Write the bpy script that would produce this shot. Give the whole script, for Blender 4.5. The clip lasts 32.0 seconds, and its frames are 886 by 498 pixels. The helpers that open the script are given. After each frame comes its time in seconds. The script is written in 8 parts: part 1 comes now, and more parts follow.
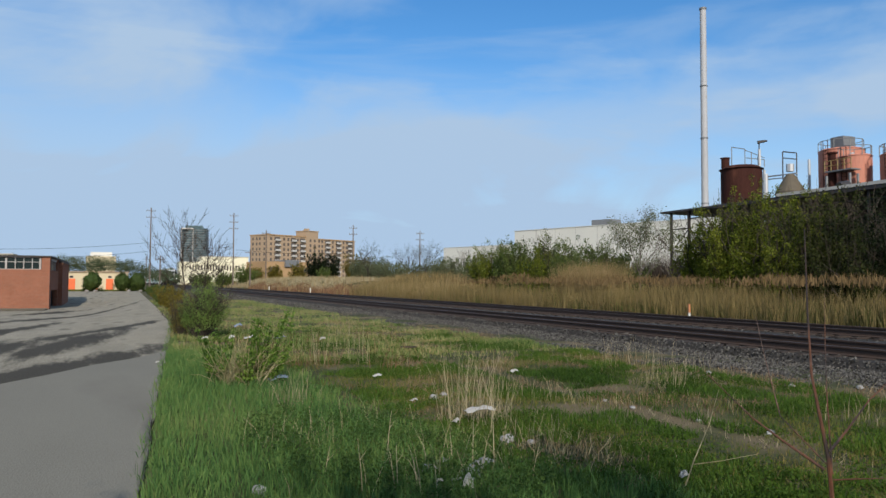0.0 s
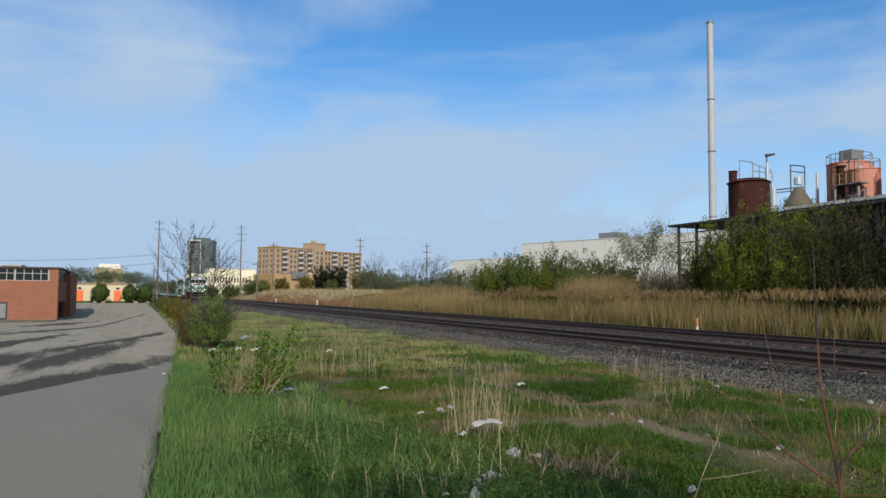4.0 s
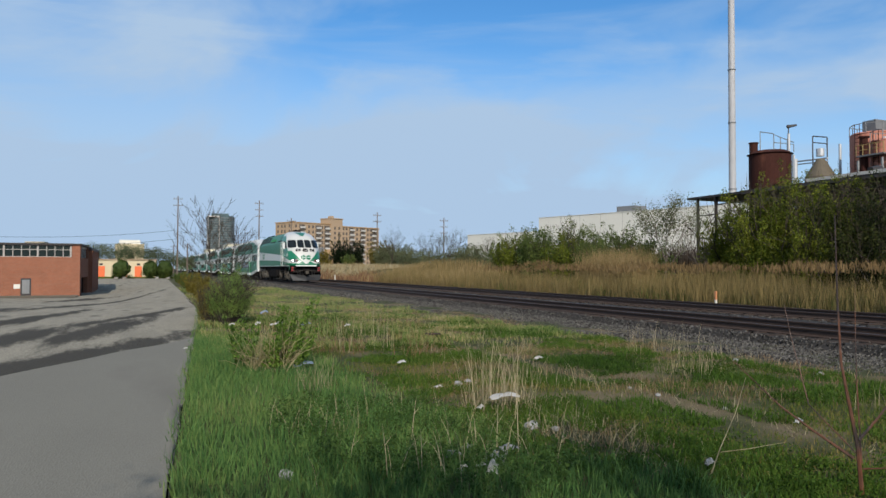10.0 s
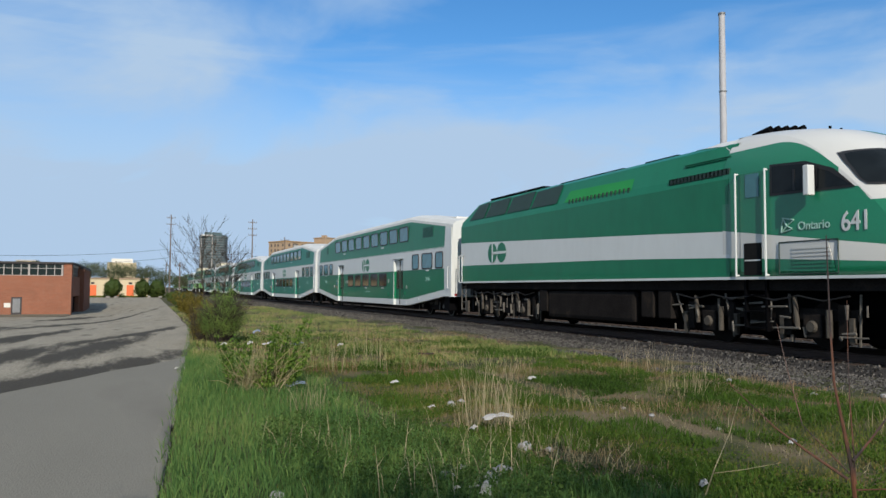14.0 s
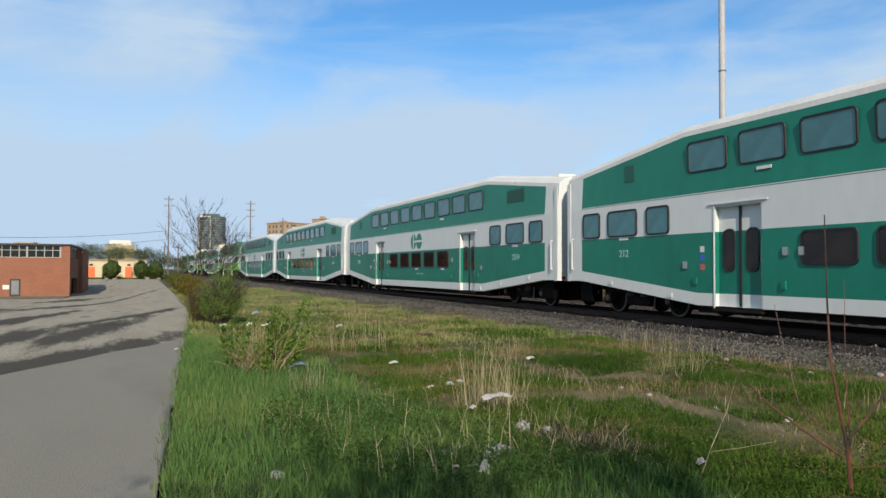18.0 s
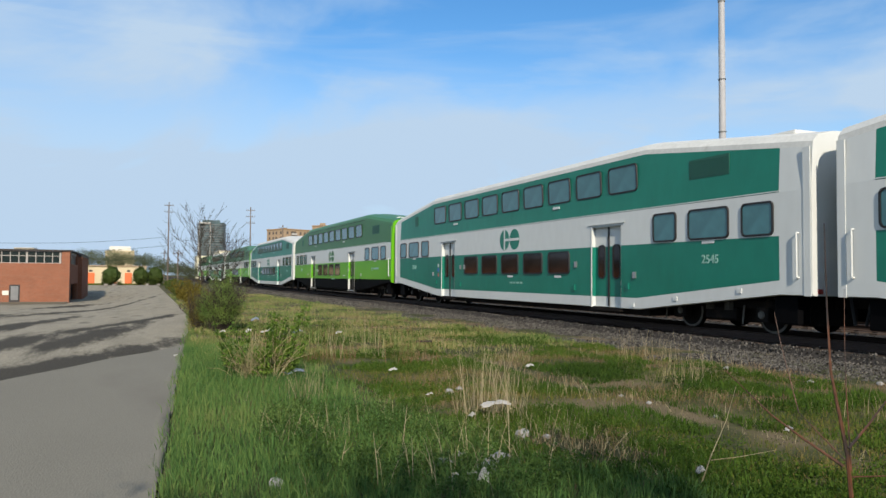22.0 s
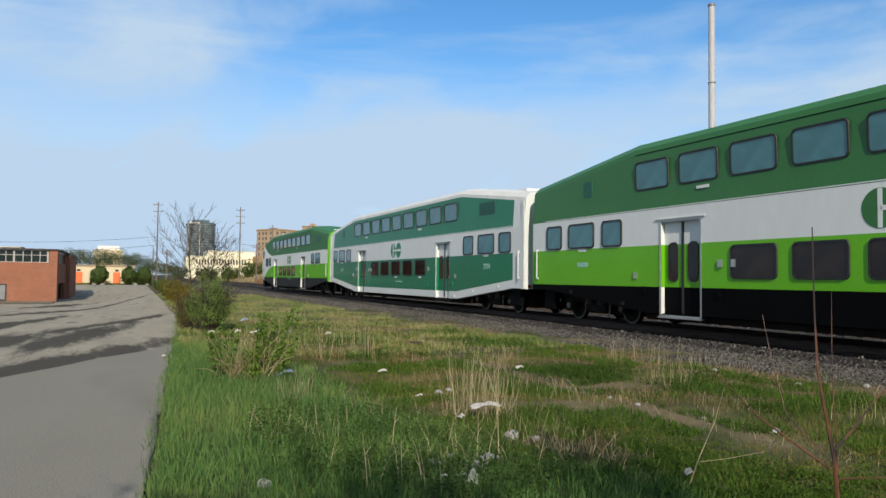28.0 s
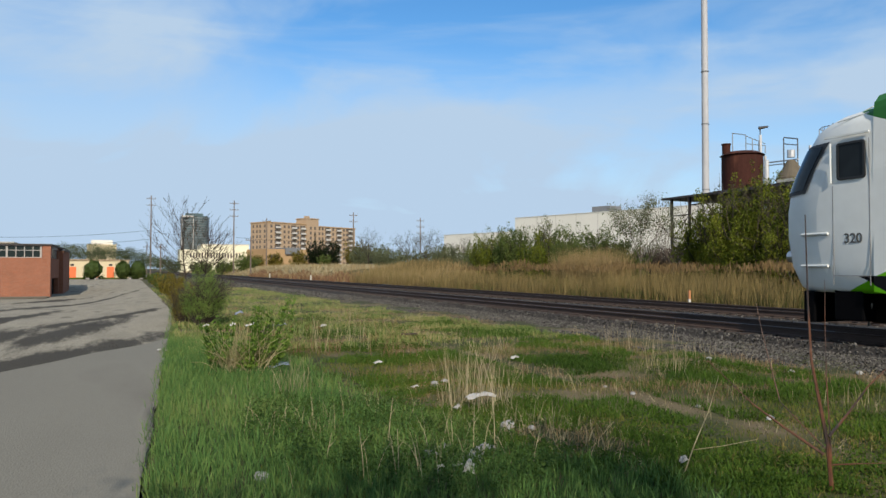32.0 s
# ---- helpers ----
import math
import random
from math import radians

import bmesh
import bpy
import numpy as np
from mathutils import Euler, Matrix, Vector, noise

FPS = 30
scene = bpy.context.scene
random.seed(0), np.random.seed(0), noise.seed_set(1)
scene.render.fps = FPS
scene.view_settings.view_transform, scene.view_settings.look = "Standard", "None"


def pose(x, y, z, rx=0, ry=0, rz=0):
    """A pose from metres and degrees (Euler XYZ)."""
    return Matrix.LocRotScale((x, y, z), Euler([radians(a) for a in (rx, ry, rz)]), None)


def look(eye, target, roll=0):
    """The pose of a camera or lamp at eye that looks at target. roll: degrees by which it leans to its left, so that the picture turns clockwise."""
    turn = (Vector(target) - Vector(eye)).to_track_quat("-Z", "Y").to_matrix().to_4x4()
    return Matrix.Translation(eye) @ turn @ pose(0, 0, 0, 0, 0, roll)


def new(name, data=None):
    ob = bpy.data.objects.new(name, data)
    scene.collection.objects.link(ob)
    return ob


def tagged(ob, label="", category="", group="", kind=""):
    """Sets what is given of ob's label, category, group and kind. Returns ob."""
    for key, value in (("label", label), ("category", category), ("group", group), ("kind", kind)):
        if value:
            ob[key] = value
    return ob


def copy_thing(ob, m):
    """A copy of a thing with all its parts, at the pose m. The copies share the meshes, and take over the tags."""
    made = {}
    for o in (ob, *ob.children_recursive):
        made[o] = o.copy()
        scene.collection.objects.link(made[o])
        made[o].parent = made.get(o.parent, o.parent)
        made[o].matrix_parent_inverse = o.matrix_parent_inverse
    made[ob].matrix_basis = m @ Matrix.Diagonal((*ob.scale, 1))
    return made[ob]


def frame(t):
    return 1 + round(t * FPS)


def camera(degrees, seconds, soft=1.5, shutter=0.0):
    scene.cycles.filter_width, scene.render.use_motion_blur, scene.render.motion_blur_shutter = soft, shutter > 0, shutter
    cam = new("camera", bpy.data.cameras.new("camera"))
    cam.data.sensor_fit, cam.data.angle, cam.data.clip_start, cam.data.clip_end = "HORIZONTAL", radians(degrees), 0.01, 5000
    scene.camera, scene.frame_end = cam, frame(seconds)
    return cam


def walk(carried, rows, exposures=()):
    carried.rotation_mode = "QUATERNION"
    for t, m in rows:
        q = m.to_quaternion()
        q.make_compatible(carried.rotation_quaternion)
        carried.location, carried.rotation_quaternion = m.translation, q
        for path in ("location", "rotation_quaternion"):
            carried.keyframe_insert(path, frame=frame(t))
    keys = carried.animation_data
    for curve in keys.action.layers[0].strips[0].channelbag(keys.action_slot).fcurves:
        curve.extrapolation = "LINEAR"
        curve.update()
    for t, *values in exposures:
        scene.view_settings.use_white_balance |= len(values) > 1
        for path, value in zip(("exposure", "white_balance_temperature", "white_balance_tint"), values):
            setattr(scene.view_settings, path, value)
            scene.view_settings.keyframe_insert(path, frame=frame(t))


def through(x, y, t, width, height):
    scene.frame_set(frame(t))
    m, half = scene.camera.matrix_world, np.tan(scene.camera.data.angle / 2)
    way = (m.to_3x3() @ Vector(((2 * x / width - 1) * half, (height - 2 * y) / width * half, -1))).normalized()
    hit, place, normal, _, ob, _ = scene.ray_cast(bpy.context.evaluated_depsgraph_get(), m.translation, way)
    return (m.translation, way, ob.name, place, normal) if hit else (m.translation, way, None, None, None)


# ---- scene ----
EYE = (0.0, 0.0, 1.55)
cam = camera(61.84, 32.0)


def aim(yaw, pitch):
    """A point ahead of the eye: yaw from the track's direction towards the track, pitch upwards."""
    y, p = radians(yaw), radians(pitch)
    return (EYE[0] + 10 * math.sin(y) * math.cos(p), EYE[1] + 10 * math.cos(y) * math.cos(p), EYE[2] + 10 * math.sin(p))


EXPOSED = [(0, 0.04, 6500, 10), (12, 0.05, 6500, 10), (14, 0.10, 6550, 10), (17, 0.27, 6900, 10), (29, 0.27, 6900, 10), (32, 0.20, 6850, 10)]

# seconds, yaw, pitch, roll of the hand-held camera
HELD = [
    (0, 23.77, 2.58, 0.27), (0.5, 23.83, 2.57, 0.33), (1, 23.65, 2.66, 0.33), (1.5, 23.34, 2.91, 0.17),
    (2, 23.13, 3.07, 0.33), (2.5, 23.18, 3.39, 0.44), (3, 23.30, 3.59, 0.42), (3.5, 23.28, 3.58, 0.42),
    (5.5, 22.88, 3.32, 0.47), (6, 22.58, 3.14, 0.27), (6.5, 22.54, 2.92, 0.38), (7, 22.62, 2.56, 0.49),
    (7.5, 22.63, 2.41, 0.49), (8, 22.56, 2.38, 0.51), (8.5, 22.46, 2.30, 0.39), (9, 22.30, 2.12, 0.21),
    (9.5, 22.17, 1.79, 0.19), (10, 21.92, 1.57, 0.21), (10.5, 21.70, 1.87, 0.35), (11, 21.59, 2.02, 0.16),
    (11.5, 21.58, 2.33, 0.17), (12, 21.68, 2.58, 0.15), (12.5, 21.75, 2.69, 0.06), (13, 21.90, 2.79, 0.08),
    (13.5, 22.17, 2.93, 0.08), (14, 22.42, 3.08, 0.32), (14.5, 22.47, 3.01, 0.08), (16.5, 22.56, 2.26, 0.22),
    (17, 22.53, 1.87, 0.14), (17.5, 22.54, 1.62, 0.12), (18, 22.55, 1.60, 0.17), (18.5, 22.59, 1.60, 0.11),
    (19, 22.62, 1.57, 0.10), (19.5, 22.60, 1.59, 0.29), (20, 22.69, 1.59, 0.44), (20.5, 22.74, 1.70, 0.33),
    (21, 22.73, 1.98, 0.33), (21.5, 22.62, 2.04, 0.33), (22, 22.56, 2.15, 0.37), (22.5, 22.56, 2.19, 0.39),
    (23, 22.57, 2.23, 0.61), (23.5, 22.49, 2.23, 0.50), (24, 22.47, 2.52, 0.58), (24.5, 22.50, 2.68, 0.49),
    (25, 22.68, 2.78, 0.56), (25.5, 22.88, 2.87, 0.54), (27.5, 23.14, 2.54, 0.55), (28, 23.31, 2.25, 0.65),
    (28.5, 23.42, 2.02, 0.56), (29, 23.53, 1.94, 0.47), (29.5, 23.56, 1.86, 0.41), (30, 23.58, 1.79, 0.47),
    (30.5, 23.57, 1.63, 0.50), (31, 23.59, 1.52, 0.22), (31.5, 23.70, 1.59, 0.25), (32, 23.74, 1.58, 0.11),
]
# the clip's camera opens up a little as the train fills its picture
walk(cam, [(t, look(EYE, aim(y, p), r)) for t, y, p, r in HELD], EXPOSED)

# the train's way: seconds, distance of the engine's rear coupling along the track
RUN = [(0, 236.67), (2, 207.34), (4, 177.87), (6, 148.28), (8, 118.55), (10, 88.69), (12, 58.69), (14, 28.56), (16, -1.69), (17, -16.79), (18, -31.97), (19, -47.45), (20, -62.65), (21, -78.02), (22, -93.32), (23, -108.72), (24, -123.87), (25, -139.23), (26, -154.78), (27, -170.39), (28, -186.00), (29, -201.66), (30, -217.26), (32, -248.53)]

# ---- world, sun, exposure ----
SUN_DIR = Vector((-0.215, -0.82, 0.53)).normalized()
world = bpy.data.worlds.new("world")
scene.world = world
world.use_nodes = True
wn, wl = world.node_tree.nodes, world.node_tree.links
wn.clear()
w_out = wn.new("ShaderNodeOutputWorld")
w_bg = wn.new("ShaderNodeBackground")
sky = wn.new("ShaderNodeTexSky")
sky.sky_type = "NISHITA"
sky.sun_disc = False
sky.sun_elevation = math.asin(SUN_DIR.z)
sky.sun_rotation = math.atan2(SUN_DIR.x, SUN_DIR.y)
sky.air_density, sky.dust_density, sky.ozone_density = 1.0, 0.2, 4.0
w_bg.inputs["Strength"].default_value = 0.08
# deeper blue, then thin cirrus: stretched noise over the sky's directions
w_hsv = wn.new("ShaderNodeHueSaturation")
w_hsv.inputs["Saturation"].default_value, w_hsv.inputs["Value"].default_value = 1.24, 1.72
w_tc = wn.new("ShaderNodeTexCoord")


def cirrus(scale, turn, detail, lo, hi, most):
    mp = wn.new("ShaderNodeMapping")
    mp.inputs["Rotation"].default_value, mp.inputs["Scale"].default_value = turn, scale
    nz_ = wn.new("ShaderNodeTexNoise")
    nz_.inputs["Scale"].default_value, nz_.inputs["Detail"].default_value = 1.0, detail
    nz_.inputs["Roughness"].default_value, nz_.inputs["Distortion"].default_value = 0.52, 0.5
    rp = wn.new("ShaderNodeMapRange")
    rp.interpolation_type = "SMOOTHSTEP"
    rp.inputs["From Min"].default_value, rp.inputs["From Max"].default_value = lo, hi
    rp.inputs["To Max"].default_value = most
    wl.new(w_tc.outputs["Generated"], mp.inputs["Vector"])
    wl.new(mp.outputs["Vector"], nz_.inputs["Vector"])
    wl.new(nz_.outputs["Fac"], rp.inputs["Value"])
    return rp.outputs["Result"]


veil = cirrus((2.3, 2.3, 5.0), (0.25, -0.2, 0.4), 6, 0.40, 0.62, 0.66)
wisp = cirrus((2.2, 3.0, 16.0), (0.12, -0.22, 0.3), 8, 0.47, 0.72, 0.34)
w_add = wn.new("ShaderNodeMath")
w_add.operation, w_add.use_clamp = "ADD", True
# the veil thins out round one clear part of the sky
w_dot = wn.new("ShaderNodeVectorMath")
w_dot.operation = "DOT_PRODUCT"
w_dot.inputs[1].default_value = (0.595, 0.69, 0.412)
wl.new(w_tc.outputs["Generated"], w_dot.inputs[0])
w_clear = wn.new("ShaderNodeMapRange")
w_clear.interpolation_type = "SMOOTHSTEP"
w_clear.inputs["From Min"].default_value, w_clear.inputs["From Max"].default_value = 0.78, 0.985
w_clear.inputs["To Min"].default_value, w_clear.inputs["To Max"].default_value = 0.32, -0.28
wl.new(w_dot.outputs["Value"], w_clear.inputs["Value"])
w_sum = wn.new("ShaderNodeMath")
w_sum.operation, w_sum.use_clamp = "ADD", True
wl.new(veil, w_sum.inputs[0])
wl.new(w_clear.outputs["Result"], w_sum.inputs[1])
# a long bank of thin white cloud that climbs across the sky, torn by the same noise
w_tilt = wn.new("ShaderNodeVectorMath")
w_tilt.operation = "DOT_PRODUCT"
w_tilt.inputs[1].default_value = (0.2398, 0.088, -0.9668)
wl.new(w_tc.outputs["Generated"], w_tilt.inputs[0])
w_warp = wn.new("ShaderNodeMath")
w_warp.operation = "MULTIPLY_ADD"
w_warp.inputs[1].default_value = 0.10
wl.new(cirrus((3.5, 3.5, 6.0), (0.2, -0.25, 0.9), 5, 0.25, 0.75, 1.0), w_warp.inputs[0])
wl.new(w_tilt.outputs["Value"], w_warp.inputs[2])
w_off = wn.new("ShaderNodeMath")
w_off.operation, w_off.inputs[1].default_value = "SUBTRACT", 0.055
wl.new(w_warp.outputs[0], w_off.inputs[0])
w_abs = wn.new("ShaderNodeMath")
w_abs.operation = "ABSOLUTE"
wl.new(w_off.outputs[0], w_abs.inputs[0])
w_bank = wn.new("ShaderNodeMapRange")
w_bank.interpolation_type = "SMOOTHSTEP"
w_bank.inputs["From Min"].default_value, w_bank.inputs["From Max"].default_value = 0.075, 0.0
w_bank.inputs["To Max"].default_value = 0.42
wl.new(w_abs.outputs[0], w_bank.inputs["Value"])
# haze thickens the veil towards the horizon
w_sep = wn.new("ShaderNodeSeparateXYZ")
wl.new(w_tc.outputs["Generated"], w_sep.inputs["Vector"])
w_haze = wn.new("ShaderNodeMapRange")
w_haze.inputs["From Min"].default_value, w_haze.inputs["From Max"].default_value = 0.0, 0.30
w_haze.inputs["To Min"].default_value, w_haze.inputs["To Max"].default_value = 1.0, 0.0
wl.new(w_sep.outputs["Z"], w_haze.inputs["Value"])
w_low = wn.new("ShaderNodeMath")
w_low.operation, w_low.use_clamp = "ADD", True
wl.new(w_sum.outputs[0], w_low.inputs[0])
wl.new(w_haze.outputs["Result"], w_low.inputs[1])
w_wb = wn.new("ShaderNodeMath")
w_wb.operation = "ADD"
wl.new(wisp, w_wb.inputs[0])
wl.new(w_bank.outputs["Result"], w_wb.inputs[1])
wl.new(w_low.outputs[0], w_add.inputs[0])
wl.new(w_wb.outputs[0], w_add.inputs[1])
w_mix = wn.new("ShaderNodeMix")
w_mix.data_type = "RGBA"
w_mix.inputs["B"].default_value = (5.05, 6.88, 9.25, 1)
wl.new(sky.outputs["Color"], w_hsv.inputs["Color"])
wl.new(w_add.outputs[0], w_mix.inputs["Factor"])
wl.new(w_hsv.outputs["Color"], w_mix.inputs["A"])
wl.new(w_mix.outputs["Result"], w_bg.inputs["Color"])
wl.new(w_bg.outputs["Background"], w_out.inputs["Surface"])

sun = new("sun", bpy.data.lights.new("sun", "SUN"))
sun.data.energy, sun.data.angle, sun.data.color = 5.0, radians(0.6), (1.0, 0.93, 0.82)
sun.matrix_world = look((-40, -50, 40), (-40 - SUN_DIR.x, -50 - SUN_DIR.y, 40 - SUN_DIR.z))

# ---- materials ----


def mat(name, color, rough=0.7, metal=0.0, vary=0.15, scale=3.0, bump=0.0, fine=40.0, island=0.0, coat=0.0, stain=None, stain_at=0.6, stretch=(1, 1, 1), spec=0.5):
    """A painted or natural surface: broad and fine noise on the colour, optional bump, stains and island variation."""
    m = bpy.data.materials.new(name)
    m.use_nodes = True
    n, l = m.node_tree.nodes, m.node_tree.links
    b = n["Principled BSDF"]
    b.inputs["Roughness"].default_value = rough
    b.inputs["Metallic"].default_value = metal
    b.inputs["Coat Weight"].default_value = coat
    b.inputs["Specular IOR Level"].default_value = spec if rough < 0.85 else min(spec, 0.1)
    tc = n.new("ShaderNodeTexCoord")
    mp = n.new("ShaderNodeMapping")
    mp.inputs["Scale"].default_value = stretch
    l.new(tc.outputs["Object"], mp.inputs["Vector"])
    n1 = n.new("ShaderNodeTexNoise")
    n1.inputs["Scale"].default_value, n1.inputs["Detail"].default_value = scale, 6
    n2 = n.new("ShaderNodeTexNoise")
    n2.inputs["Scale"].default_value, n2.inputs["Detail"].default_value = fine, 3
    l.new(mp.outputs["Vector"], n1.inputs["Vector"])
    l.new(mp.outputs["Vector"], n2.inputs["Vector"])
    add = n.new("ShaderNodeMath")
    add.operation = "ADD"
    l.new(n1.outputs["Fac"], add.inputs[0])
    l.new(n2.outputs["Fac"], add.inputs[1])
    rng = n.new("ShaderNodeMapRange")
    rng.inputs["From Min"].default_value, rng.inputs["From Max"].default_value = 0.6, 1.4
    rng.inputs["To Min"].default_value, rng.inputs["To Max"].default_value = 1 - vary, 1 + vary
    l.new(add.outputs[0], rng.inputs["Value"])
    value = rng.outputs["Result"]
    if island:
        geo = n.new("ShaderNodeNewGeometry")
        r2 = n.new("ShaderNodeMapRange")
        r2.inputs["To Min"].default_value, r2.inputs["To Max"].default_value = 1 - island, 1 + island
        l.new(geo.outputs["Random Per Island"], r2.inputs["Value"])
        mul = n.new("ShaderNodeMath")
        mul.operation = "MULTIPLY"
        l.new(value, mul.inputs[0])
        l.new(r2.outputs["Result"], mul.inputs[1])
        value = mul.outputs[0]
    hsv = n.new("ShaderNodeHueSaturation")
    hsv.inputs["Color"].default_value = (*color, 1)
    l.new(value, hsv.inputs["Value"])
    out = hsv.outputs["Color"]
    if stain:
        r3 = n.new("ShaderNodeValToRGB")
        r3.color_ramp.elements[0].position, r3.color_ramp.elements[1].position = stain_at, min(1, stain_at + 0.12)
        l.new(n1.outputs["Fac"], r3.inputs["Fac"])
        mx = n.new("ShaderNodeMix")
        mx.data_type = "RGBA"
        mx.inputs["B"].default_value = (*stain, 1)
        l.new(r3.outputs["Color"], mx.inputs["Factor"])
        l.new(out, mx.inputs["A"])
        out = mx.outputs["Result"]
    l.new(out, b.inputs["Base Color"])
    if bump:
        bp = n.new("ShaderNodeBump")
        bp.inputs["Strength"].default_value, bp.inputs["Distance"].default_value = bump, 0.02
        l.new(n2.outputs["Fac"], bp.inputs["Height"])
        l.new(bp.outputs["Normal"], b.inputs["Normal"])
    return m


def leafy(name, colors, rough=0.6, through=0.35):
    """Leaves and blades: each island takes its own colour of a ramp, and lets some light through."""
    m = bpy.data.materials.new(name)
    m.use_nodes = True
    n, l = m.node_tree.nodes, m.node_tree.links
    b = n["Principled BSDF"]
    b.inputs["Roughness"].default_value = rough
    b.inputs["Specular IOR Level"].default_value = 0.1
    geo = n.new("ShaderNodeNewGeometry")
    tc = n.new("ShaderNodeTexCoord")
    nz = n.new("ShaderNodeTexNoise")
    nz.inputs["Scale"].default_value, nz.inputs["Detail"].default_value = 0.35, 4
    l.new(tc.outputs["Object"], nz.inputs["Vector"])
    mixv = n.new("ShaderNodeMath")
    mixv.operation = "MULTIPLY_ADD"
    mixv.inputs[1].default_value = 0.55
    off = n.new("ShaderNodeMath")
    off.operation = "MULTIPLY_ADD"
    off.inputs[1].default_value, off.inputs[2].default_value = 1.5, -0.52
    l.new(nz.outputs["Fac"], off.inputs[0])
    l.new(geo.outputs["Random Per Island"], mixv.inputs[0])
    l.new(off.outputs[0], mixv.inputs[2])
    ramp = n.new("ShaderNodeValToRGB")
    els = ramp.color_ramp.elements
    while len(els) < len(colors):
        els.new(0.5)
    for i, c in enumerate(colors):
        els[i].position, els[i].color = i / (len(colors) - 1), (*c, 1)
    l.new(mixv.outputs[0], ramp.inputs["Fac"])
    l.new(ramp.outputs["Color"], b.inputs["Base Color"])
    tr = n.new("ShaderNodeBsdfTranslucent")
    l.new(ramp.outputs["Color"], tr.inputs["Color"])
    ms = n.new("ShaderNodeMixShader")
    ms.inputs["Fac"].default_value = through
    l.new(b.outputs["BSDF"], ms.inputs[1])
    l.new(tr.outputs["BSDF"], ms.inputs[2])
    l.new(ms.outputs["Shader"], n["Material Output"].inputs["Surface"])
    return m


def glow(name, color, strength):
    m = mat(name, color, 0.3)
    b = m.node_tree.nodes["Principled BSDF"]
    b.inputs["Emission Color"].default_value = (*color, 1)
    b.inputs["Emission Strength"].default_value = strength
    return m


TEAL = (0.003, 0.128, 0.060)
M_teal = mat("green_paint", TEAL, 0.42, 0, 0.12, 0.4, 0.0, 3, coat=0.08, spec=0.3, stretch=(1, 1, 0.5))
M_faded = mat("faded_green_paint", (0.004, 0.148, 0.102), 0.45, 0, 0.14, 0.4, 0.0, 3, coat=0.05, spec=0.3, stretch=(1, 1, 0.5))
M_white = mat("white_paint", (0.53, 0.545, 0.53), 0.45, 0, 0.05, 0.5, 0.0, 4, coat=0.1, spec=0.35, stretch=(1, 1, 0.35))
M_roof_white = mat("roof_white", (0.48, 0.48, 0.455), 0.6, 0, 0.12, 0.9, 0.03, 12, stain=(0.30, 0.285, 0.26), stain_at=0.66)
M_lime = mat("lime_paint", (0.088, 0.32, 0.006), 0.42, 0, 0.10, 0.6, 0.0, 14, coat=0.08, spec=0.3)
M_moss = mat("dark_green_paint", (0.024, 0.115, 0.030), 0.45, 0, 0.12, 0.6, 0.0, 14, coat=0.05, spec=0.3)
M_black = mat("black_paint", (0.0025, 0.0025, 0.003), 0.6, 0, 0.2, 1.2, 0.0, 20, spec=0.03)
M_rubber = mat("black_rubber", (0.006, 0.006, 0.007), 0.6, 0, 0.15)
M_under = mat("grimy_steel", (0.014, 0.012, 0.011), 0.9, 0.0, 0.4, 2.5, 0.3, 22, stain=(0.028, 0.021, 0.016), stain_at=0.6, spec=0.05)
M_gear = mat("dusty_gear", (0.065, 0.057, 0.047), 0.85, 0.0, 0.4, 4, 0.3, 25)
M_pipes = mat("dusty_pipes", (0.105, 0.095, 0.08), 0.8, 0, 0.4, 4, 0.2, 25)
M_steel = mat("bare_steel", (0.45, 0.45, 0.45), 0.35, 0.9, 0.15)
M_pane = mat("tinted_glass", (0.035, 0.125, 0.138), 0.07, 0, 0.25, 0.6, 0, 3, spec=0.6)
M_screen = mat("dark_screen", (0.010, 0.013, 0.015), 0.12, 0, 0.3, 1.5, 0, 3, spec=0.12)
M_pane_low = mat("brown_glass", (0.014, 0.008, 0.0055), 0.08, 0, 0.7, 0.8, 0, 2, spec=0.28)
# near-black that stands in for the shade inside recesses
M_dark = mat("recess_shade", (0.01, 0.01, 0.01), 0.9)
M_rail = mat("rusty_rail", (0.036, 0.020, 0.014), 0.8, 0.0, 0.3, 3, 0.2, 30)
M_railhead = mat("worn_railhead", (0.045, 0.04, 0.04), 0.5, 0.6, 0.2)
M_tie = mat("weathered_sleeper", (0.045, 0.033, 0.027), 0.9, 0, 0.35, 4, 0.4, 30, stretch=(0.3, 1, 1))
M_stone = mat("ballast_stone", (0.064, 0.060, 0.055), 0.9, 0, 0.2, 6, 0.3, 60, island=0.92)
M_bed = mat("ballast_bed", (0.034, 0.031, 0.029), 0.95, 0, 0.5, 1.0, 0.9, 14)
M_red = mat("red_lens", (0.22, 0.02, 0.018), 0.35, 0, 0.1)
M_lamp = glow("lamp_glow", (1.0, 0.93, 0.8), 25.0)
M_number = mat("worn_numerals", (0.22, 0.40, 0.34), 0.6, 0, 0.3, 6)
M_sticker = mat("blue_sticker", (0.03, 0.10, 0.42), 0.5)
M_notice = mat("red_notice", (0.42, 0.10, 0.08), 0.5)
M_dark_letter = mat("dark_lettering", (0.06, 0.06, 0.06), 0.6)

# ---- helpers for meshes ----


def mesh_of(name, verts, faces, mats=(), idx=None, smooth=False):
    me = bpy.data.meshes.new(name)
    me.from_pydata(verts, [], faces)
    for m in mats:
        me.materials.append(m)
    if idx is not None:
        me.polygons.foreach_set("material_index", idx)
    if smooth:
        me.polygons.foreach_set("use_smooth", [True] * len(me.polygons))
    me.update()
    return me


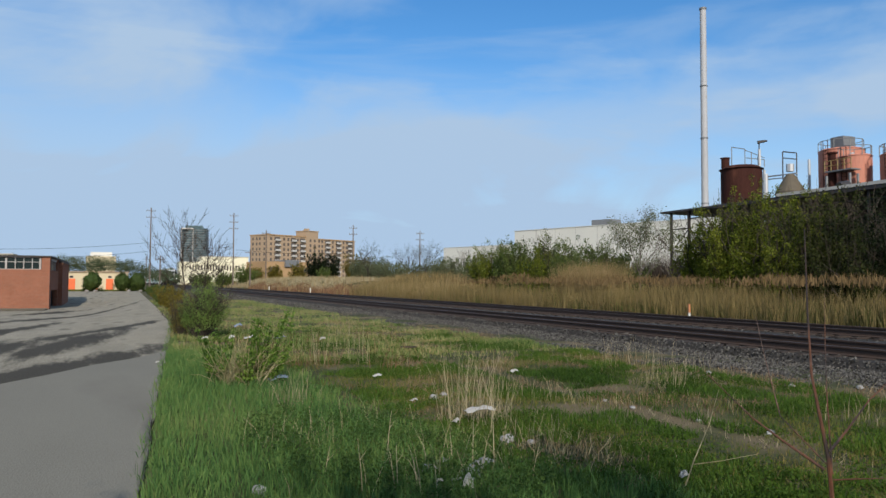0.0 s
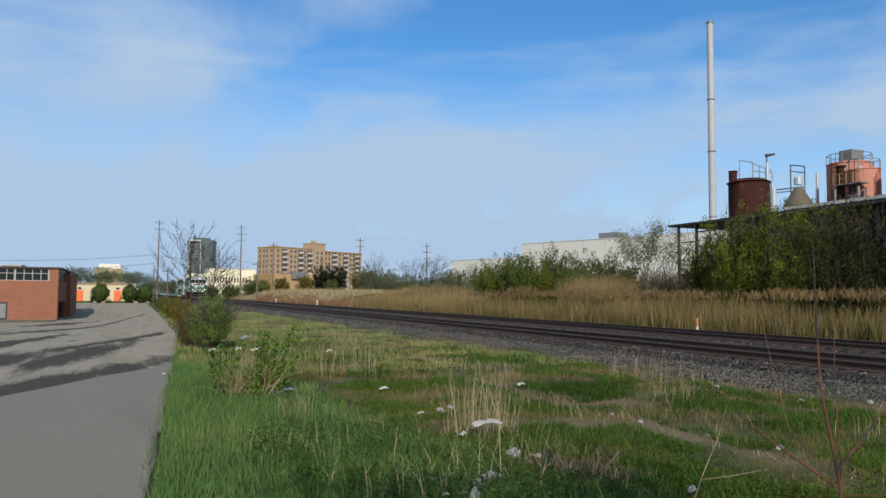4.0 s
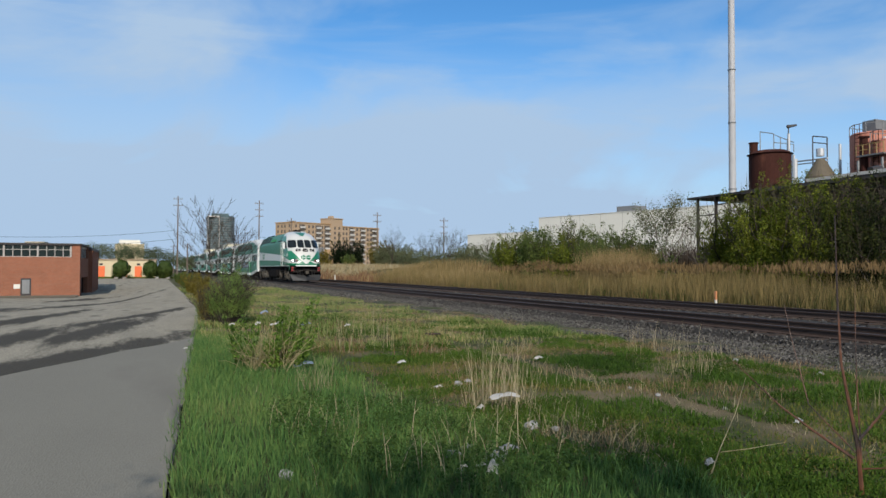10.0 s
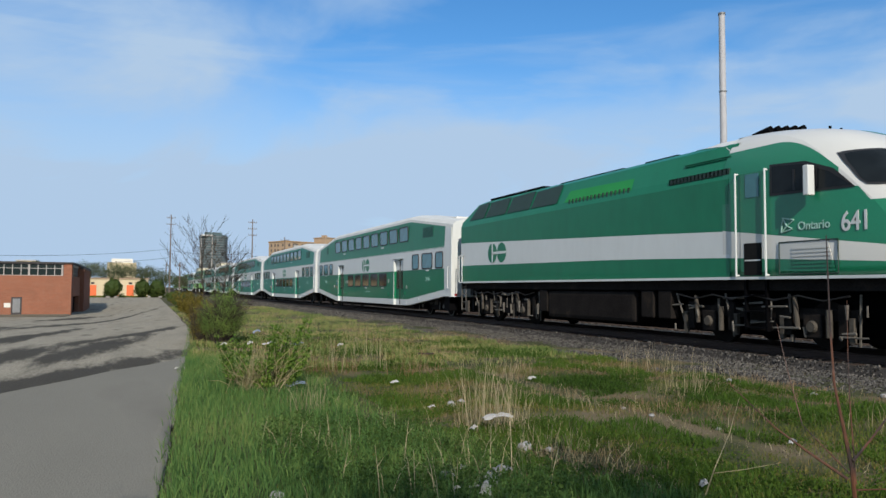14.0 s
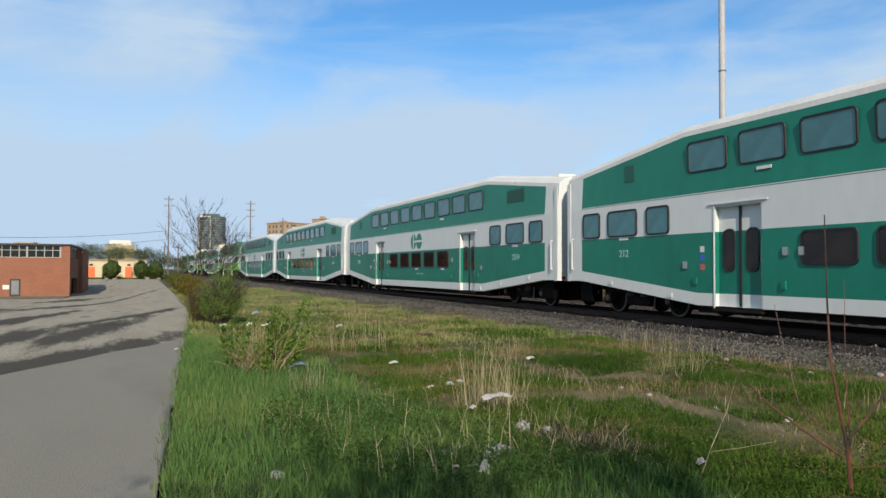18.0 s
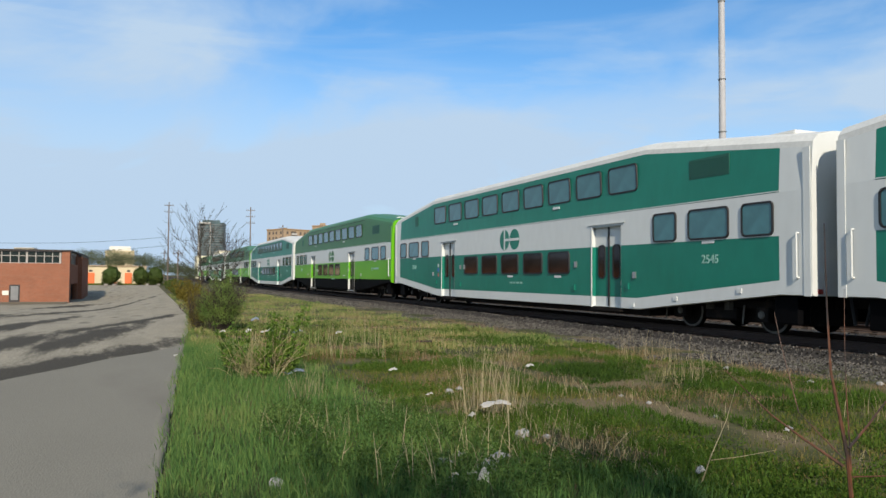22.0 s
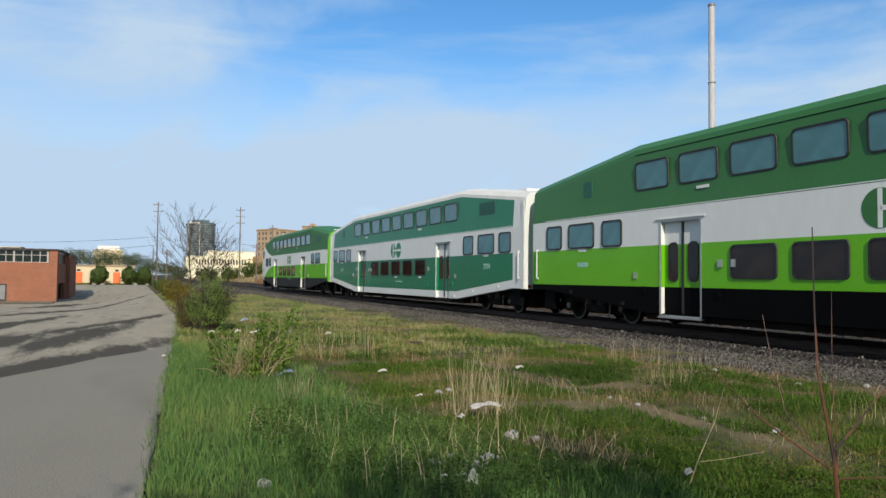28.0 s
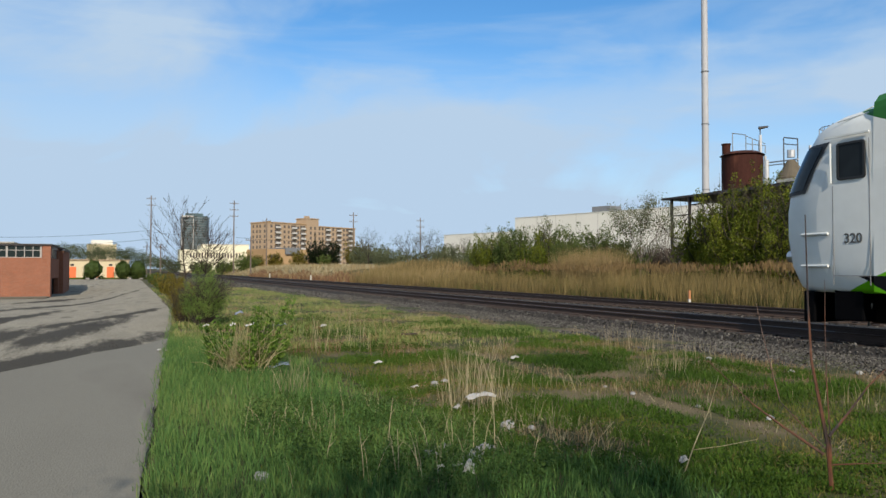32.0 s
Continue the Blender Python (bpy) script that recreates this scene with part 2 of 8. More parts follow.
def part(name, bm, material, parent, label="", bevel=0.0, smooth=False):
    """Links a bmesh, or a ready mesh, as one mesh object under a thing or a part."""
    if isinstance(bm, bmesh.types.BMesh):
        if bevel:
            bmesh.ops.bevel(bm, geom=bm.edges[:], offset=bevel, segments=2, affect="EDGES", profile=0.6)
        bmesh.ops.recalc_face_normals(bm, faces=bm.faces[:])
        me = bpy.data.meshes.new(name)
        bm.to_mesh(me)
        bm.free()
        if smooth:
            me.polygons.foreach_set("use_smooth", [True] * len(me.polygons))
    else:
        me = bm
    if material and not me.materials:
        me.materials.append(material)
    ob = new(name, me)
    ob.parent = parent
    if label:
        ob["label"] = label
    return ob


def thing(name, label, category, at=(0, 0, 0), group="", kind="", rz=0):
    ob = new(name)
    ob.empty_display_size = 0.2
    ob.matrix_world = pose(*at, 0, 0, rz)
    return tagged(ob, label, category, group, kind)


def box(bm, x0, x1, y0, y1, z0, z1):
    r = bmesh.ops.create_cube(bm, size=1)["verts"]
    bmesh.ops.scale(bm, vec=(x1 - x0, y1 - y0, z1 - z0), verts=r)
    bmesh.ops.translate(bm, vec=((x0 + x1) / 2, (y0 + y1) / 2, (z0 + z1) / 2), verts=r)
    return r


def boxes(*dims):
    bm = bmesh.new()
    for d in dims:
        box(bm, *d)
    return bm


def rod(bm, a, b, r0, r1=None, seg=8):
    """A tapered rod from a to b."""
    a, b = Vector(a), Vector(b)
    d = b - a
    r = bmesh.ops.create_cone(bm, cap_ends=True, segments=seg, radius1=r0, radius2=r0 if r1 is None else r1, depth=d.length)["verts"]
    m = Matrix.Translation((a + b) / 2) @ d.to_track_quat("Z", "Y").to_matrix().to_4x4()
    bmesh.ops.transform(bm, matrix=m, verts=r)
    return r


def rods(*items, seg=8):
    bm = bmesh.new()
    for it in items:
        rod(bm, *it, seg=seg)
    return bm


def rrect(w, h, r, seg=4):
    """Outline of a rounded rectangle round the origin."""
    pts = []
    for cx, cy, a0 in ((w / 2 - r, h / 2 - r, 0), (-w / 2 + r, h / 2 - r, 90), (-w / 2 + r, -h / 2 + r, 180), (w / 2 - r, -h / 2 + r, 270)):
        for i in range(seg + 1):
            a = radians(a0 + 90 * i / seg)
            pts.append((cx + r * math.cos(a), cy + r * math.sin(a)))
    return pts


def ring_mesh(name, w, h, r, edge, depth, material):
    """A rounded frame in the plane x = 0, its front at x = -depth."""
    o, i = rrect(w, h, r), rrect(w - 2 * edge, h - 2 * edge, max(0.01, r - edge * 0.7))
    n = len(o)
    v = [(0, -a, b) for a, b in o] + [(-depth, -a * 0.985, b * 0.985) for a, b in o] + [(-depth, -a, b) for a, b in i] + [(0, -a, b) for a, b in i]
    f = []
    for k in range(n):
        q = (k + 1) % n
        for s in range(3):
            f.append((s * n + k, s * n + q, (s + 1) * n + q, (s + 1) * n + k))
    return mesh_of(name, v, f, (material,))


def plate_mesh(name, w, h, r, depth, material):
    """A rounded plate, front at x = -depth."""
    o = rrect(w, h, r)
    n = len(o)
    v = [(0, -a, b) for a, b in o] + [(-depth, -a, b) for a, b in o]
    f = [tuple(range(n, 2 * n))] + [(k, (k + 1) % n, n + (k + 1) % n, n + k) for k in range(n)]
    return mesh_of(name, v, f, (material,))


CACHE = {}


def window(parent, u, z, w, h, side, x=1.5, r=0.12, pane=None, lean=0.0):
    """A gasketed window on a car's side; side -1 faces the footpath."""
    key = (round(w, 2), round(h, 2), (pane or M_pane).name)
    if key not in CACHE:
        CACHE[key] = (ring_mesh("window", w, h, r, 0.045, 0.03, M_rubber), plate_mesh("pane", w - 0.07, h - 0.07, r * 0.8, 0.012, pane or M_pane))
    fr = new("window", CACHE[key][0])
    fr.parent = parent
    fr.matrix_basis = pose(side * x, u, z, 0, lean * side, 0 if side < 0 else 180)
    pn = new("pane", CACHE[key][1])
    pn.parent = fr
    return fr


SIDE_TURN = Matrix(((0, 0, -1, 0), (-1, 0, 0, 0), (0, 1, 0, 0), (0, 0, 0, 1)))


def lettering(body, size, material, parent, at, name="lettering", turn=None, depth=0.004, squeeze=1.0):
    """Raised lettering in the built-in font, centred at a place, facing the footpath unless turned."""
    cu = bpy.data.curves.new("lettering", "FONT")
    cu.body, cu.size, cu.align_x, cu.align_y, cu.extrude, cu.offset = body, size, "CENTER", "CENTER", depth, size * 0.012
    tmp = new("lettering", cu)
    me = bpy.data.meshes.new_from_object(tmp.evaluated_get(bpy.context.evaluated_depsgraph_get()))
    bpy.data.objects.remove(tmp)
    me.materials.clear()
    me.materials.append(material)
    ob = new(name, me)
    ob.parent = parent
    ob.matrix_basis = Matrix.Translation(at) @ (turn or SIDE_TURN) @ Matrix.Diagonal((squeeze, 1, 1, 1))
    return ob


def pl(u, *pts):
    """Piecewise linear value."""
    for (a, va), (b, vb) in zip(pts, pts[1:]):
        if u <= b:
            return va + (vb - va) * max(0, min(1, (u - a) / (b - a)))
    return pts[-1][1]

# ---- ground ----


def smooth(a, b, v):
    t = max(0.0, min(1.0, (v - a) / (b - a)))
    return t * t * (3 - 2 * t)


def edge_x(y):
    """The asphalt's edge along the grass."""
    return pl(y, (-60, -0.6), (0, -0.1), (5.8, 0.2), (11.4, 0.58), (21.2, 1.33), (30, 1.9), (51, 2.2), (107, 2.9), (130, 3.0))


def gz(x, y):
    """Height of the ground."""
    dip = -0.87 * smooth(18, 68, y) * (1 - smooth(80, 122, y)) * (1 - smooth(-2.5, 2.5, x))
    bank = smooth(22.5, 31, x) * pl(y, (0, 0.25), (40, 0.5), (60, 1.2), (74, 1.5), (86, 1.5), (100, 1.7), (140, 2.0), (185, 1.8), (225, 1.0), (260, 0.8), (400, 0.3))
    hump = 0.0
    if -1 < x < 11 and -2 < y < 90:
        hump = 0.06 * noise.noise((x * 0.5, y * 0.5, 0)) * smooth(0, 1.5, x - edge_x(y)) * (1 - smooth(9, 10.5, x))
    return dip + bank + hump


def grid(name, xs, ys, zf, mats):
    v = [(x, y, zf(x, y)) for y in ys for x in xs]
    n = len(xs)
    f = [(j * n + i, j * n + i + 1, (j + 1) * n + i + 1, (j + 1) * n + i) for j in range(len(ys) - 1) for i in range(n - 1)]
    return mesh_of(name, v, f, mats, None, True)


M_ground = mat("grassy_soil", (0.046, 0.050, 0.020), 0.95, 0, 0.45, 0.6, 0.8, 11, stain=(0.118, 0.092, 0.055), stain_at=0.5)
M_asphalt_new = mat("smooth_asphalt", (0.157, 0.147, 0.122), 0.9, 0, 0.16, 0.3, 0.35, 45, stain=(0.132, 0.122, 0.102), stain_at=0.52, stretch=(1.5, 0.5, 1))
M_asphalt_old = mat("worn_asphalt", (0.222, 0.199, 0.155), 0.92, 0, 0.38, 0.6, 0.5, 22, stain=(0.118, 0.106, 0.085), stain_at=0.56, stretch=(1.6, 0.5, 1))


def dark_streaks(m, spots, color):
    """Dark streaks: long smears with torn edges, each (x, y, half length, half width, turn)."""
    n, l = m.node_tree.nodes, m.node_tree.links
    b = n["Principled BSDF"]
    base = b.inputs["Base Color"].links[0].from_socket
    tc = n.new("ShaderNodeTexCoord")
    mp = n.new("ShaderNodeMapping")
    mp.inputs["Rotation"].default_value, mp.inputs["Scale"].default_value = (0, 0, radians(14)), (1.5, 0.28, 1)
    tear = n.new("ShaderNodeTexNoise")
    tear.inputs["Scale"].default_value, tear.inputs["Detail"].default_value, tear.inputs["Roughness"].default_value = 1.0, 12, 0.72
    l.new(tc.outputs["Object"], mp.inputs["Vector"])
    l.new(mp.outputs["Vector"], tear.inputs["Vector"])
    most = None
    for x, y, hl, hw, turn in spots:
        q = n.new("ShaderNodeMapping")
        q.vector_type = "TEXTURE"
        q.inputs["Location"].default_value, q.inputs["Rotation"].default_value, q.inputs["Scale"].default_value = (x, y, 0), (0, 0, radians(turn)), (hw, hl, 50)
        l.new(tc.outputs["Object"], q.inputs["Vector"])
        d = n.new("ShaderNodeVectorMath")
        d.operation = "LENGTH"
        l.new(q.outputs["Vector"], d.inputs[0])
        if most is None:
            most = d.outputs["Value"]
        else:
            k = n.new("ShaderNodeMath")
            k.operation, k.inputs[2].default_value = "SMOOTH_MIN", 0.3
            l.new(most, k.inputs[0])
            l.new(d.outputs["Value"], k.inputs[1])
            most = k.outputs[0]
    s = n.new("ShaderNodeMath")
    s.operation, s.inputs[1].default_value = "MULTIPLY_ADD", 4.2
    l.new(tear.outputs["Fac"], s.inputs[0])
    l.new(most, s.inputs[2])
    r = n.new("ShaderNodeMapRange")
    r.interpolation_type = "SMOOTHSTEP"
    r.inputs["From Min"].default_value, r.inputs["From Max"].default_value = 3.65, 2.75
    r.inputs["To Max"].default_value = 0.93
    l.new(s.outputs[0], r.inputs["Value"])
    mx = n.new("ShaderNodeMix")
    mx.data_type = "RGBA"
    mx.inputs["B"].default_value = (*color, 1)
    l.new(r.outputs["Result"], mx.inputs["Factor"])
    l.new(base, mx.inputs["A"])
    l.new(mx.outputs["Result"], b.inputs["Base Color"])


dark_streaks(M_asphalt_old, ((-2.0, 12.6, 6.5, 0.62, -28), (-5.0, 8.6, 5.0, 0.9, -28), (-0.9, 21.0, 4.2, 0.55, -12), (-2.6, 18.6, 3.4, 0.6, -12), (-3.3, 26.5, 6.0, 0.45, -8), (-2.4, 46.0, 13.0, 0.55, -14), (-4.2, 61.0, 5.0, 0.9, -14), (-7.0, 30.0, 9.0, 1.2, -10), (-0.3, 26.0, 5.0, 0.3, -20)), (0.034, 0.030, 0.024))

xs = [-4000, -1200, -400, -150, -80, -50, -30, -20, -14, -10] + [-8 + i for i in range(0, 8)] + [i * 0.5 for i in range(0, 24)] + [12 + i for i in range(0, 24)] + [38, 42, 50, 70, 110, 200, 400, 1200, 4000]
ys = [-4000, -1000, -300, -100, -50, -25, -12, -6] + [-3 + i * 0.5 for i in range(0, 60)] + [27 + i * 3 for i in range(0, 42)] + [160, 180, 210, 260, 330, 420, 600, 1000, 2000, 4500]
ground = tagged(new("ground", grid("ground", xs, ys, gz, (M_ground,))), "uneven ground of soil, moss and short grass", "ground", kind="structure")


def pavement_mesh(name, y_values, left, right, lift, material):
    v, f = [], []
    for y in y_values:
        a, b = left(y), right(y)
        for k in range(31):
            x = a + (b - a) * (1 - (1 - k / 30) ** 3)
            v.append((x, y, gz(x, y) + lift))
    for j in range(len(y_values) - 1):
        for k in range(30):
            f.append((j * 31 + k, j * 31 + k + 1, (j + 1) * 31 + k + 1, (j + 1) * 31 + k))
    return mesh_of(name, v, f, (material,), None, True)


lot_y = [-60, -30, -10, 0] + [2 + i * 0.6 for i in range(60)] + [40 + i * 2 for i in range(42)]
pavement = tagged(new("pavement", pavement_mesh("pavement", lot_y, lambda y: -70, lambda y: edge_x(y) + 0.10 * noise.noise((0, y * 0.7, 3)) + 0.03 * noise.noise((0, y * 4, 3)), 0.02, M_asphalt_old)), "worn grey asphalt yard with dark streaks and cracks", "pavement", kind="structure")


def patch_end(x):
    return 15.4 + 1.8 * x + 0.25 * noise.noise((x * 1.2, 0, 9))


pv, pf = [], []
nx = 40
for i in range(nx + 1):
    s = i / nx
    for j in range(25):
        xx = -8 + (edge_x(14) + 8 + 0.3) * s
        ye = max(-20, patch_end(xx))
        y = -20 + (ye + 20) * j / 24
        xe = min(xx, edge_x(y) + 0.06 * noise.noise((1, y * 2, 3)) - 0.01)
        pv.append((xe, y, gz(xe, y) + 0.027 + (0.003 if xe < xx - 0.01 else 0)))
for i in range(nx):
    for j in range(24):
        pf.append((i * 25 + j, (i + 1) * 25 + j, (i + 1) * 25 + j + 1, i * 25 + j + 1))
tagged(new("pavement_patch", mesh_of("pavement_patch", pv, pf, (M_asphalt_new,), None, True)), "smooth resurfaced grey asphalt strip", "pavement", kind="structure")

# ---- railway ----
TRACK_X, FAR_X, RAIL_Z = 13.8, 18.95, 0.33


def bed_z(x, y):
    z = pl(x, (9.0, -0.10), (9.5, -0.03), (12.27, 0.0), (12.40, 0.15), (15.5, 0.13), (16.4, 0.06), (17.3, 0.12), (20.6, 0.135), (22.6, -0.1))
    return z + 0.02 * noise.noise((x * 1.7, y * 1.7, 1)) + (0.05 * noise.noise((x, y * 0.6, 5)) if x < 11 else 0)


bx = [8.8 + 0.35 * i for i in range(10)] + [12.27, 12.40, 12.55] + [12.8 + 0.35 * i for i in range(29)]
by = [-60, -30, -10] + [-4 + 0.8 * i for i in range(90)] + [70 + 5 * i for i in range(50)] + [340, 420, 600, 900]
tagged(new("ballast_bed", grid("ballast_bed", bx, by, bed_z, (M_bed,))), "bed of crushed grey stone under the tracks", "ballast", kind="structure")


def rail_mesh(y0, y1):
    prof = [(-0.07, 0), (0.07, 0), (0.07, 0.015), (0.012, 0.04), (0.012, 0.125), (0.036, 0.135), (0.036, 0.165), (0.028, 0.17), (-0.028, 0.17), (-0.036, 0.165), (-0.036, 0.135), (-0.012, 0.125), (-0.012, 0.04), (-0.07, 0.015)]
    n = len(prof)
    v = [(x, y, z) for y in (y0, y1) for x, z in prof]
    f = [(k, (k + 1) % n, n + (k + 1) % n, n + k) for k in range(n)] + [tuple(range(n)), tuple(range(2 * n - 1, n - 1, -1))]
    idx = [1 if k == 7 else 0 for k in range(n)] + [0, 0]
    return mesh_of("rail", v, f, (M_rail, M_railhead), idx)


RAIL = rail_mesh(-250, 900)
bm = bmesh.new()
box(bm, -1.3, 1.3, -0.115, 0.115, -0.16, 0.0)
bmesh.ops.bevel(bm, geom=bm.edges[:], offset=0.012, segments=1, affect="EDGES")
TIE = bpy.data.meshes.new("sleeper")
bm.to_mesh(TIE)
bm.free()
TIE.materials.append(M_tie)
for name, x0, count in (("near", TRACK_X, 240), ("far", FAR_X, 200)):
    track = thing("railway_track", "rusty steel railway track on timber sleepers", "railway track", (x0, 0, RAIL_Z - 0.17), "railway tracks")
    for dx in (-0.7525, 0.7525):
        part("rail", RAIL, None, track).location.x = dx
    r = random.Random(int(x0))
    for k in range(count):
        t = new("sleeper", TIE)
        t.parent = track
        t.matrix_basis = pose(r.uniform(-0.06, 0.06), -2 + 0.55 * k, 0.0, 0, 0, r.uniform(-1, 1))


def scatter_stones(name, count, xr, yr, zf, size, material, seed, power=1.0):
    """Loose angular stones joined in one mesh."""
    r = np.random.default_rng(seed)
    base = np.array([(1, 1, 1), (-1, -1, 1), (-1, 1, -1), (1, -1, -1), (-.9, .2, .9), (.8, -.3, .7), (0.1, 1.1, -.2), (0, -1.0, -.3)], float)
    tris = np.array([(0, 4, 5), (4, 1, 5), (0, 6, 4), (6, 2, 4), (0, 5, 3), (0, 3, 6), (3, 2, 6), (5, 1, 7), (5, 7, 3), (1, 4, 2), (1, 2, 7), (7, 2, 3)])
    xx = r.uniform(*xr, count)
    yy = yr[0] + (yr[1] - yr[0]) * r.uniform(0, 1, count) ** power
    ss = size * r.uniform(0.5, 1.25, count)
    v = np.empty((count, 8, 3))
    for k in range(count):
        q = Euler(r.uniform(0, 6.28, 3)).to_matrix()
        p = (base * r.uniform(0.6, 1.1, (8, 1)) * np.array((1, 0.8, 0.62))) @ np.array(q).T
        v[k] = p * ss[k] * 0.6 + (xx[k], yy[k], zf(xx[k], yy[k]) + ss[k] * 0.22)
    f = (tris[None] + 8 * np.arange(count)[:, None, None]).reshape(-1, 3)
    return tagged(new(name, mesh_of(name, v.reshape(-1, 3).tolist(), f.tolist(), (material,))), kind="stuff")


tagged(scatter_stones("ballast_stones", 64000, (9.15, 12.42), (4, 42), bed_z, 0.040, M_stone, 1, 1.4), "loose crushed grey stones of the track bed", "ballast")
tagged(scatter_stones("ballast_stones", 17000, (9.2, 12.3), (40, 110), bed_z, 0.065, M_stone, 2, 1.3), "loose crushed grey stones of the track bed", "ballast")
tagged(scatter_stones("ballast_stones", 7000, (12.5, 20.5), (5, 60), lambda x, y: bed_z(x, y) - 0.01, 0.06, M_stone, 4, 1.4), "loose crushed grey stones between the rails", "ballast")

# ---- train: coaches ----
CAR = 25.92


def coach_body(parent, upper, band, lower, skirt, roof, ends, cab=False, skirt_top=None, d0=6.53, paint=None):
    """The shell of a double-deck coach: lowered floor and raised roof between the bogies, door openings left out."""
    us = [0.3, 1.1, 3.0, 5.5, 5.8, d0, d0 + 1.36, 12, 18.0, 19.35, 19.95, 20.45, 22.8, 24.2 if cab else 24.85] + ([] if cab else [25.65])
    top = 4.53 if skirt_top else 4.48
    roofz = (lambda u: pl(u, (0.3, 3.90), (5.5, top), (20.45, top), (24.8, 4.03))) if cab else (lambda u: pl(u, (0.3, top - 0.63), (5.5, top), (20.45, top), (25.65, top - 0.63)))
    bot = lambda u: pl(u, (0.3, 0.88), (1.1, 0.88), (5.8, 0.38), (19.95, 0.38), (24.85, 0.88), (25.65, 0.88))
    strip = (lambda u: max(bot(u) + 0.02, skirt_top)) if skirt_top else (lambda u: bot(u) + 0.31)

    def section(u):
        e = roofz(u)
        return [(1.40, bot(u)), (1.5, bot(u) + 0.02), (1.5, strip(u)), (1.5, 2.11), (1.5, 2.66), (1.5, 3.02), (1.485, 3.3), (1.45, e), (1.43, e + 0.12), (1.29, e + 0.27), (0.88, e + 0.36), (0.0, e + 0.40)]

    n = 12
    v, f, idx = [], [], []
    for u in us:
        s = section(u)
        v += [(-x, u, z) for x, z in s] + [(x, u, z) for x, z in reversed(s[:-1])]
    m = 2 * n - 1
    kinds = [3, 3, 2, 1, 1, 0, 0, 4, 4, 4, 4]
    for a in range(len(us) - 1):
        for k in range(m - 1):
            kk = k if k < n - 1 else 2 * n - 3 - k
            if us[a] in (d0, 18.0) and kk in (1, 2, 3):
                continue
            f.append((a * m + k, a * m + k + 1, (a + 1) * m + k + 1, (a + 1) * m + k))
            c = kinds[kk]
            if ends is M_white and (us[a] < 1.0 or us[a] > 24.5) and c != 4:
                c = 5
            idx.append(c)
        f.append((a * m, (a + 1) * m, (a + 1) * m + m - 1, a * m + m - 1))
        idx.append(6)
    for base in (0, (len(us) - 1) * m):
        f.append(tuple(range(base, base + m)))
        idx.append(5)
    if paint:
        idx = [5 if i == len(f) - 2 else c for i, c in enumerate(idx)]
        me = mesh_of("body", v, f, (paint, paint, paint, paint, paint, ends, M_under), idx)
        return part("body", me, None, parent)
    me = mesh_of("body", v, f, (upper, band, lower, skirt, roof, ends or band, M_under), idx)
    return part("body", me, None, parent)


def door_set(parent, u0, u1, side, post, leaf, band):
    """A recessed pair of sliding doors with windows, posts, step and rain gutter."""
    d = 0.11
    rec = boxes((-1.5, -1.5 + d + 0.02, u0 - 0.03, u0 + 0.0, 0.40, 2.66), (-1.5, -1.5 + d + 0.02, u1, u1 + 0.03, 0.40, 2.66), (-1.5, -1.5 + d, u0, u1, 2.66, 2.69))
    frame_part = part("door_frame", rec, post, parent)
    reveal = part("door_reveal", boxes((-1.498, -1.5 + d + 0.022, u1 - 0.006, u1, 1.06 if leaf is M_lime else 0.69, 2.11)), leaf, parent)
    turn = pose(0, 0, 0) if side < 0 else Matrix.Rotation(math.pi, 4, "Z") @ Matrix.Translation((0, -(u0 + u1), 0))
    frame_part.matrix_basis = turn
    reveal.matrix_basis = turn
    mid = (u0 + u1) / 2
    for a, b in ((u0, mid - 0.02), (mid + 0.02, u1)):
        v = [(-1.5 + d, y, z) for z in (0.40, 1.06 if leaf is M_lime else 0.69, 2.11, 2.66) for y in (a, b)]
        me = mesh_of("door", v, [(0, 1, 3, 2), (2, 3, 5, 4), (4, 5, 7, 6)], (M_black if leaf is M_lime else M_white, leaf, band), [0, 1, 2])
        dr = part("door", me, None, parent)
        dr.matrix_basis = turn
        key = ("doorwin", leaf.name)
        if key not in CACHE:
            CACHE[key] = (ring_mesh("door_window", 0.36, 0.98, 0.14, 0.035, 0.02, M_rubber), plate_mesh("pane", 0.31, 0.93, 0.12, 0.008, M_pane_low))
        wf = new("door_window", CACHE[key][0])
        wf.parent = dr
        wf.matrix_basis = pose(-1.5 + d, (a + b) / 2, 1.68)
        pn = new("pane", CACHE[key][1])
        pn.parent = dr
        pn.matrix_basis = wf.matrix_basis.copy()
    sl = part("door_seal", boxes((-1.5 + d - 0.03, -1.5 + d, mid - 0.03, mid + 0.03, 0.42, 2.66)), M_rubber, parent)
    sl.matrix_basis = turn
    st = part("step", boxes((-1.56, -1.36, u0 - 0.05, u1 + 0.05, 0.30, 0.34), (-1.5, -1.49, u0 - 0.03, u1 + 0.03, 0.34, 0.38)), M_steel if leaf is M_lime else M_under, parent)
    st.matrix_basis = turn
    gt = part("rain_gutter", boxes((-1.53, -1.5, u0 - 0.2, u1 + 0.2, 2.735, 2.76)), M_white, parent)
    gt.matrix_basis = turn
    for a in ((u1 + 0.003, u0 - 0.075) if leaf is M_lime else (u1 + 0.003,)):
        ps = part("door_post", boxes((-1.515, -1.5, a + 0.012, a + 0.045, 0.36, 2.70)), M_steel if leaf is M_lime else M_white, parent)
        ps.matrix_basis = turn


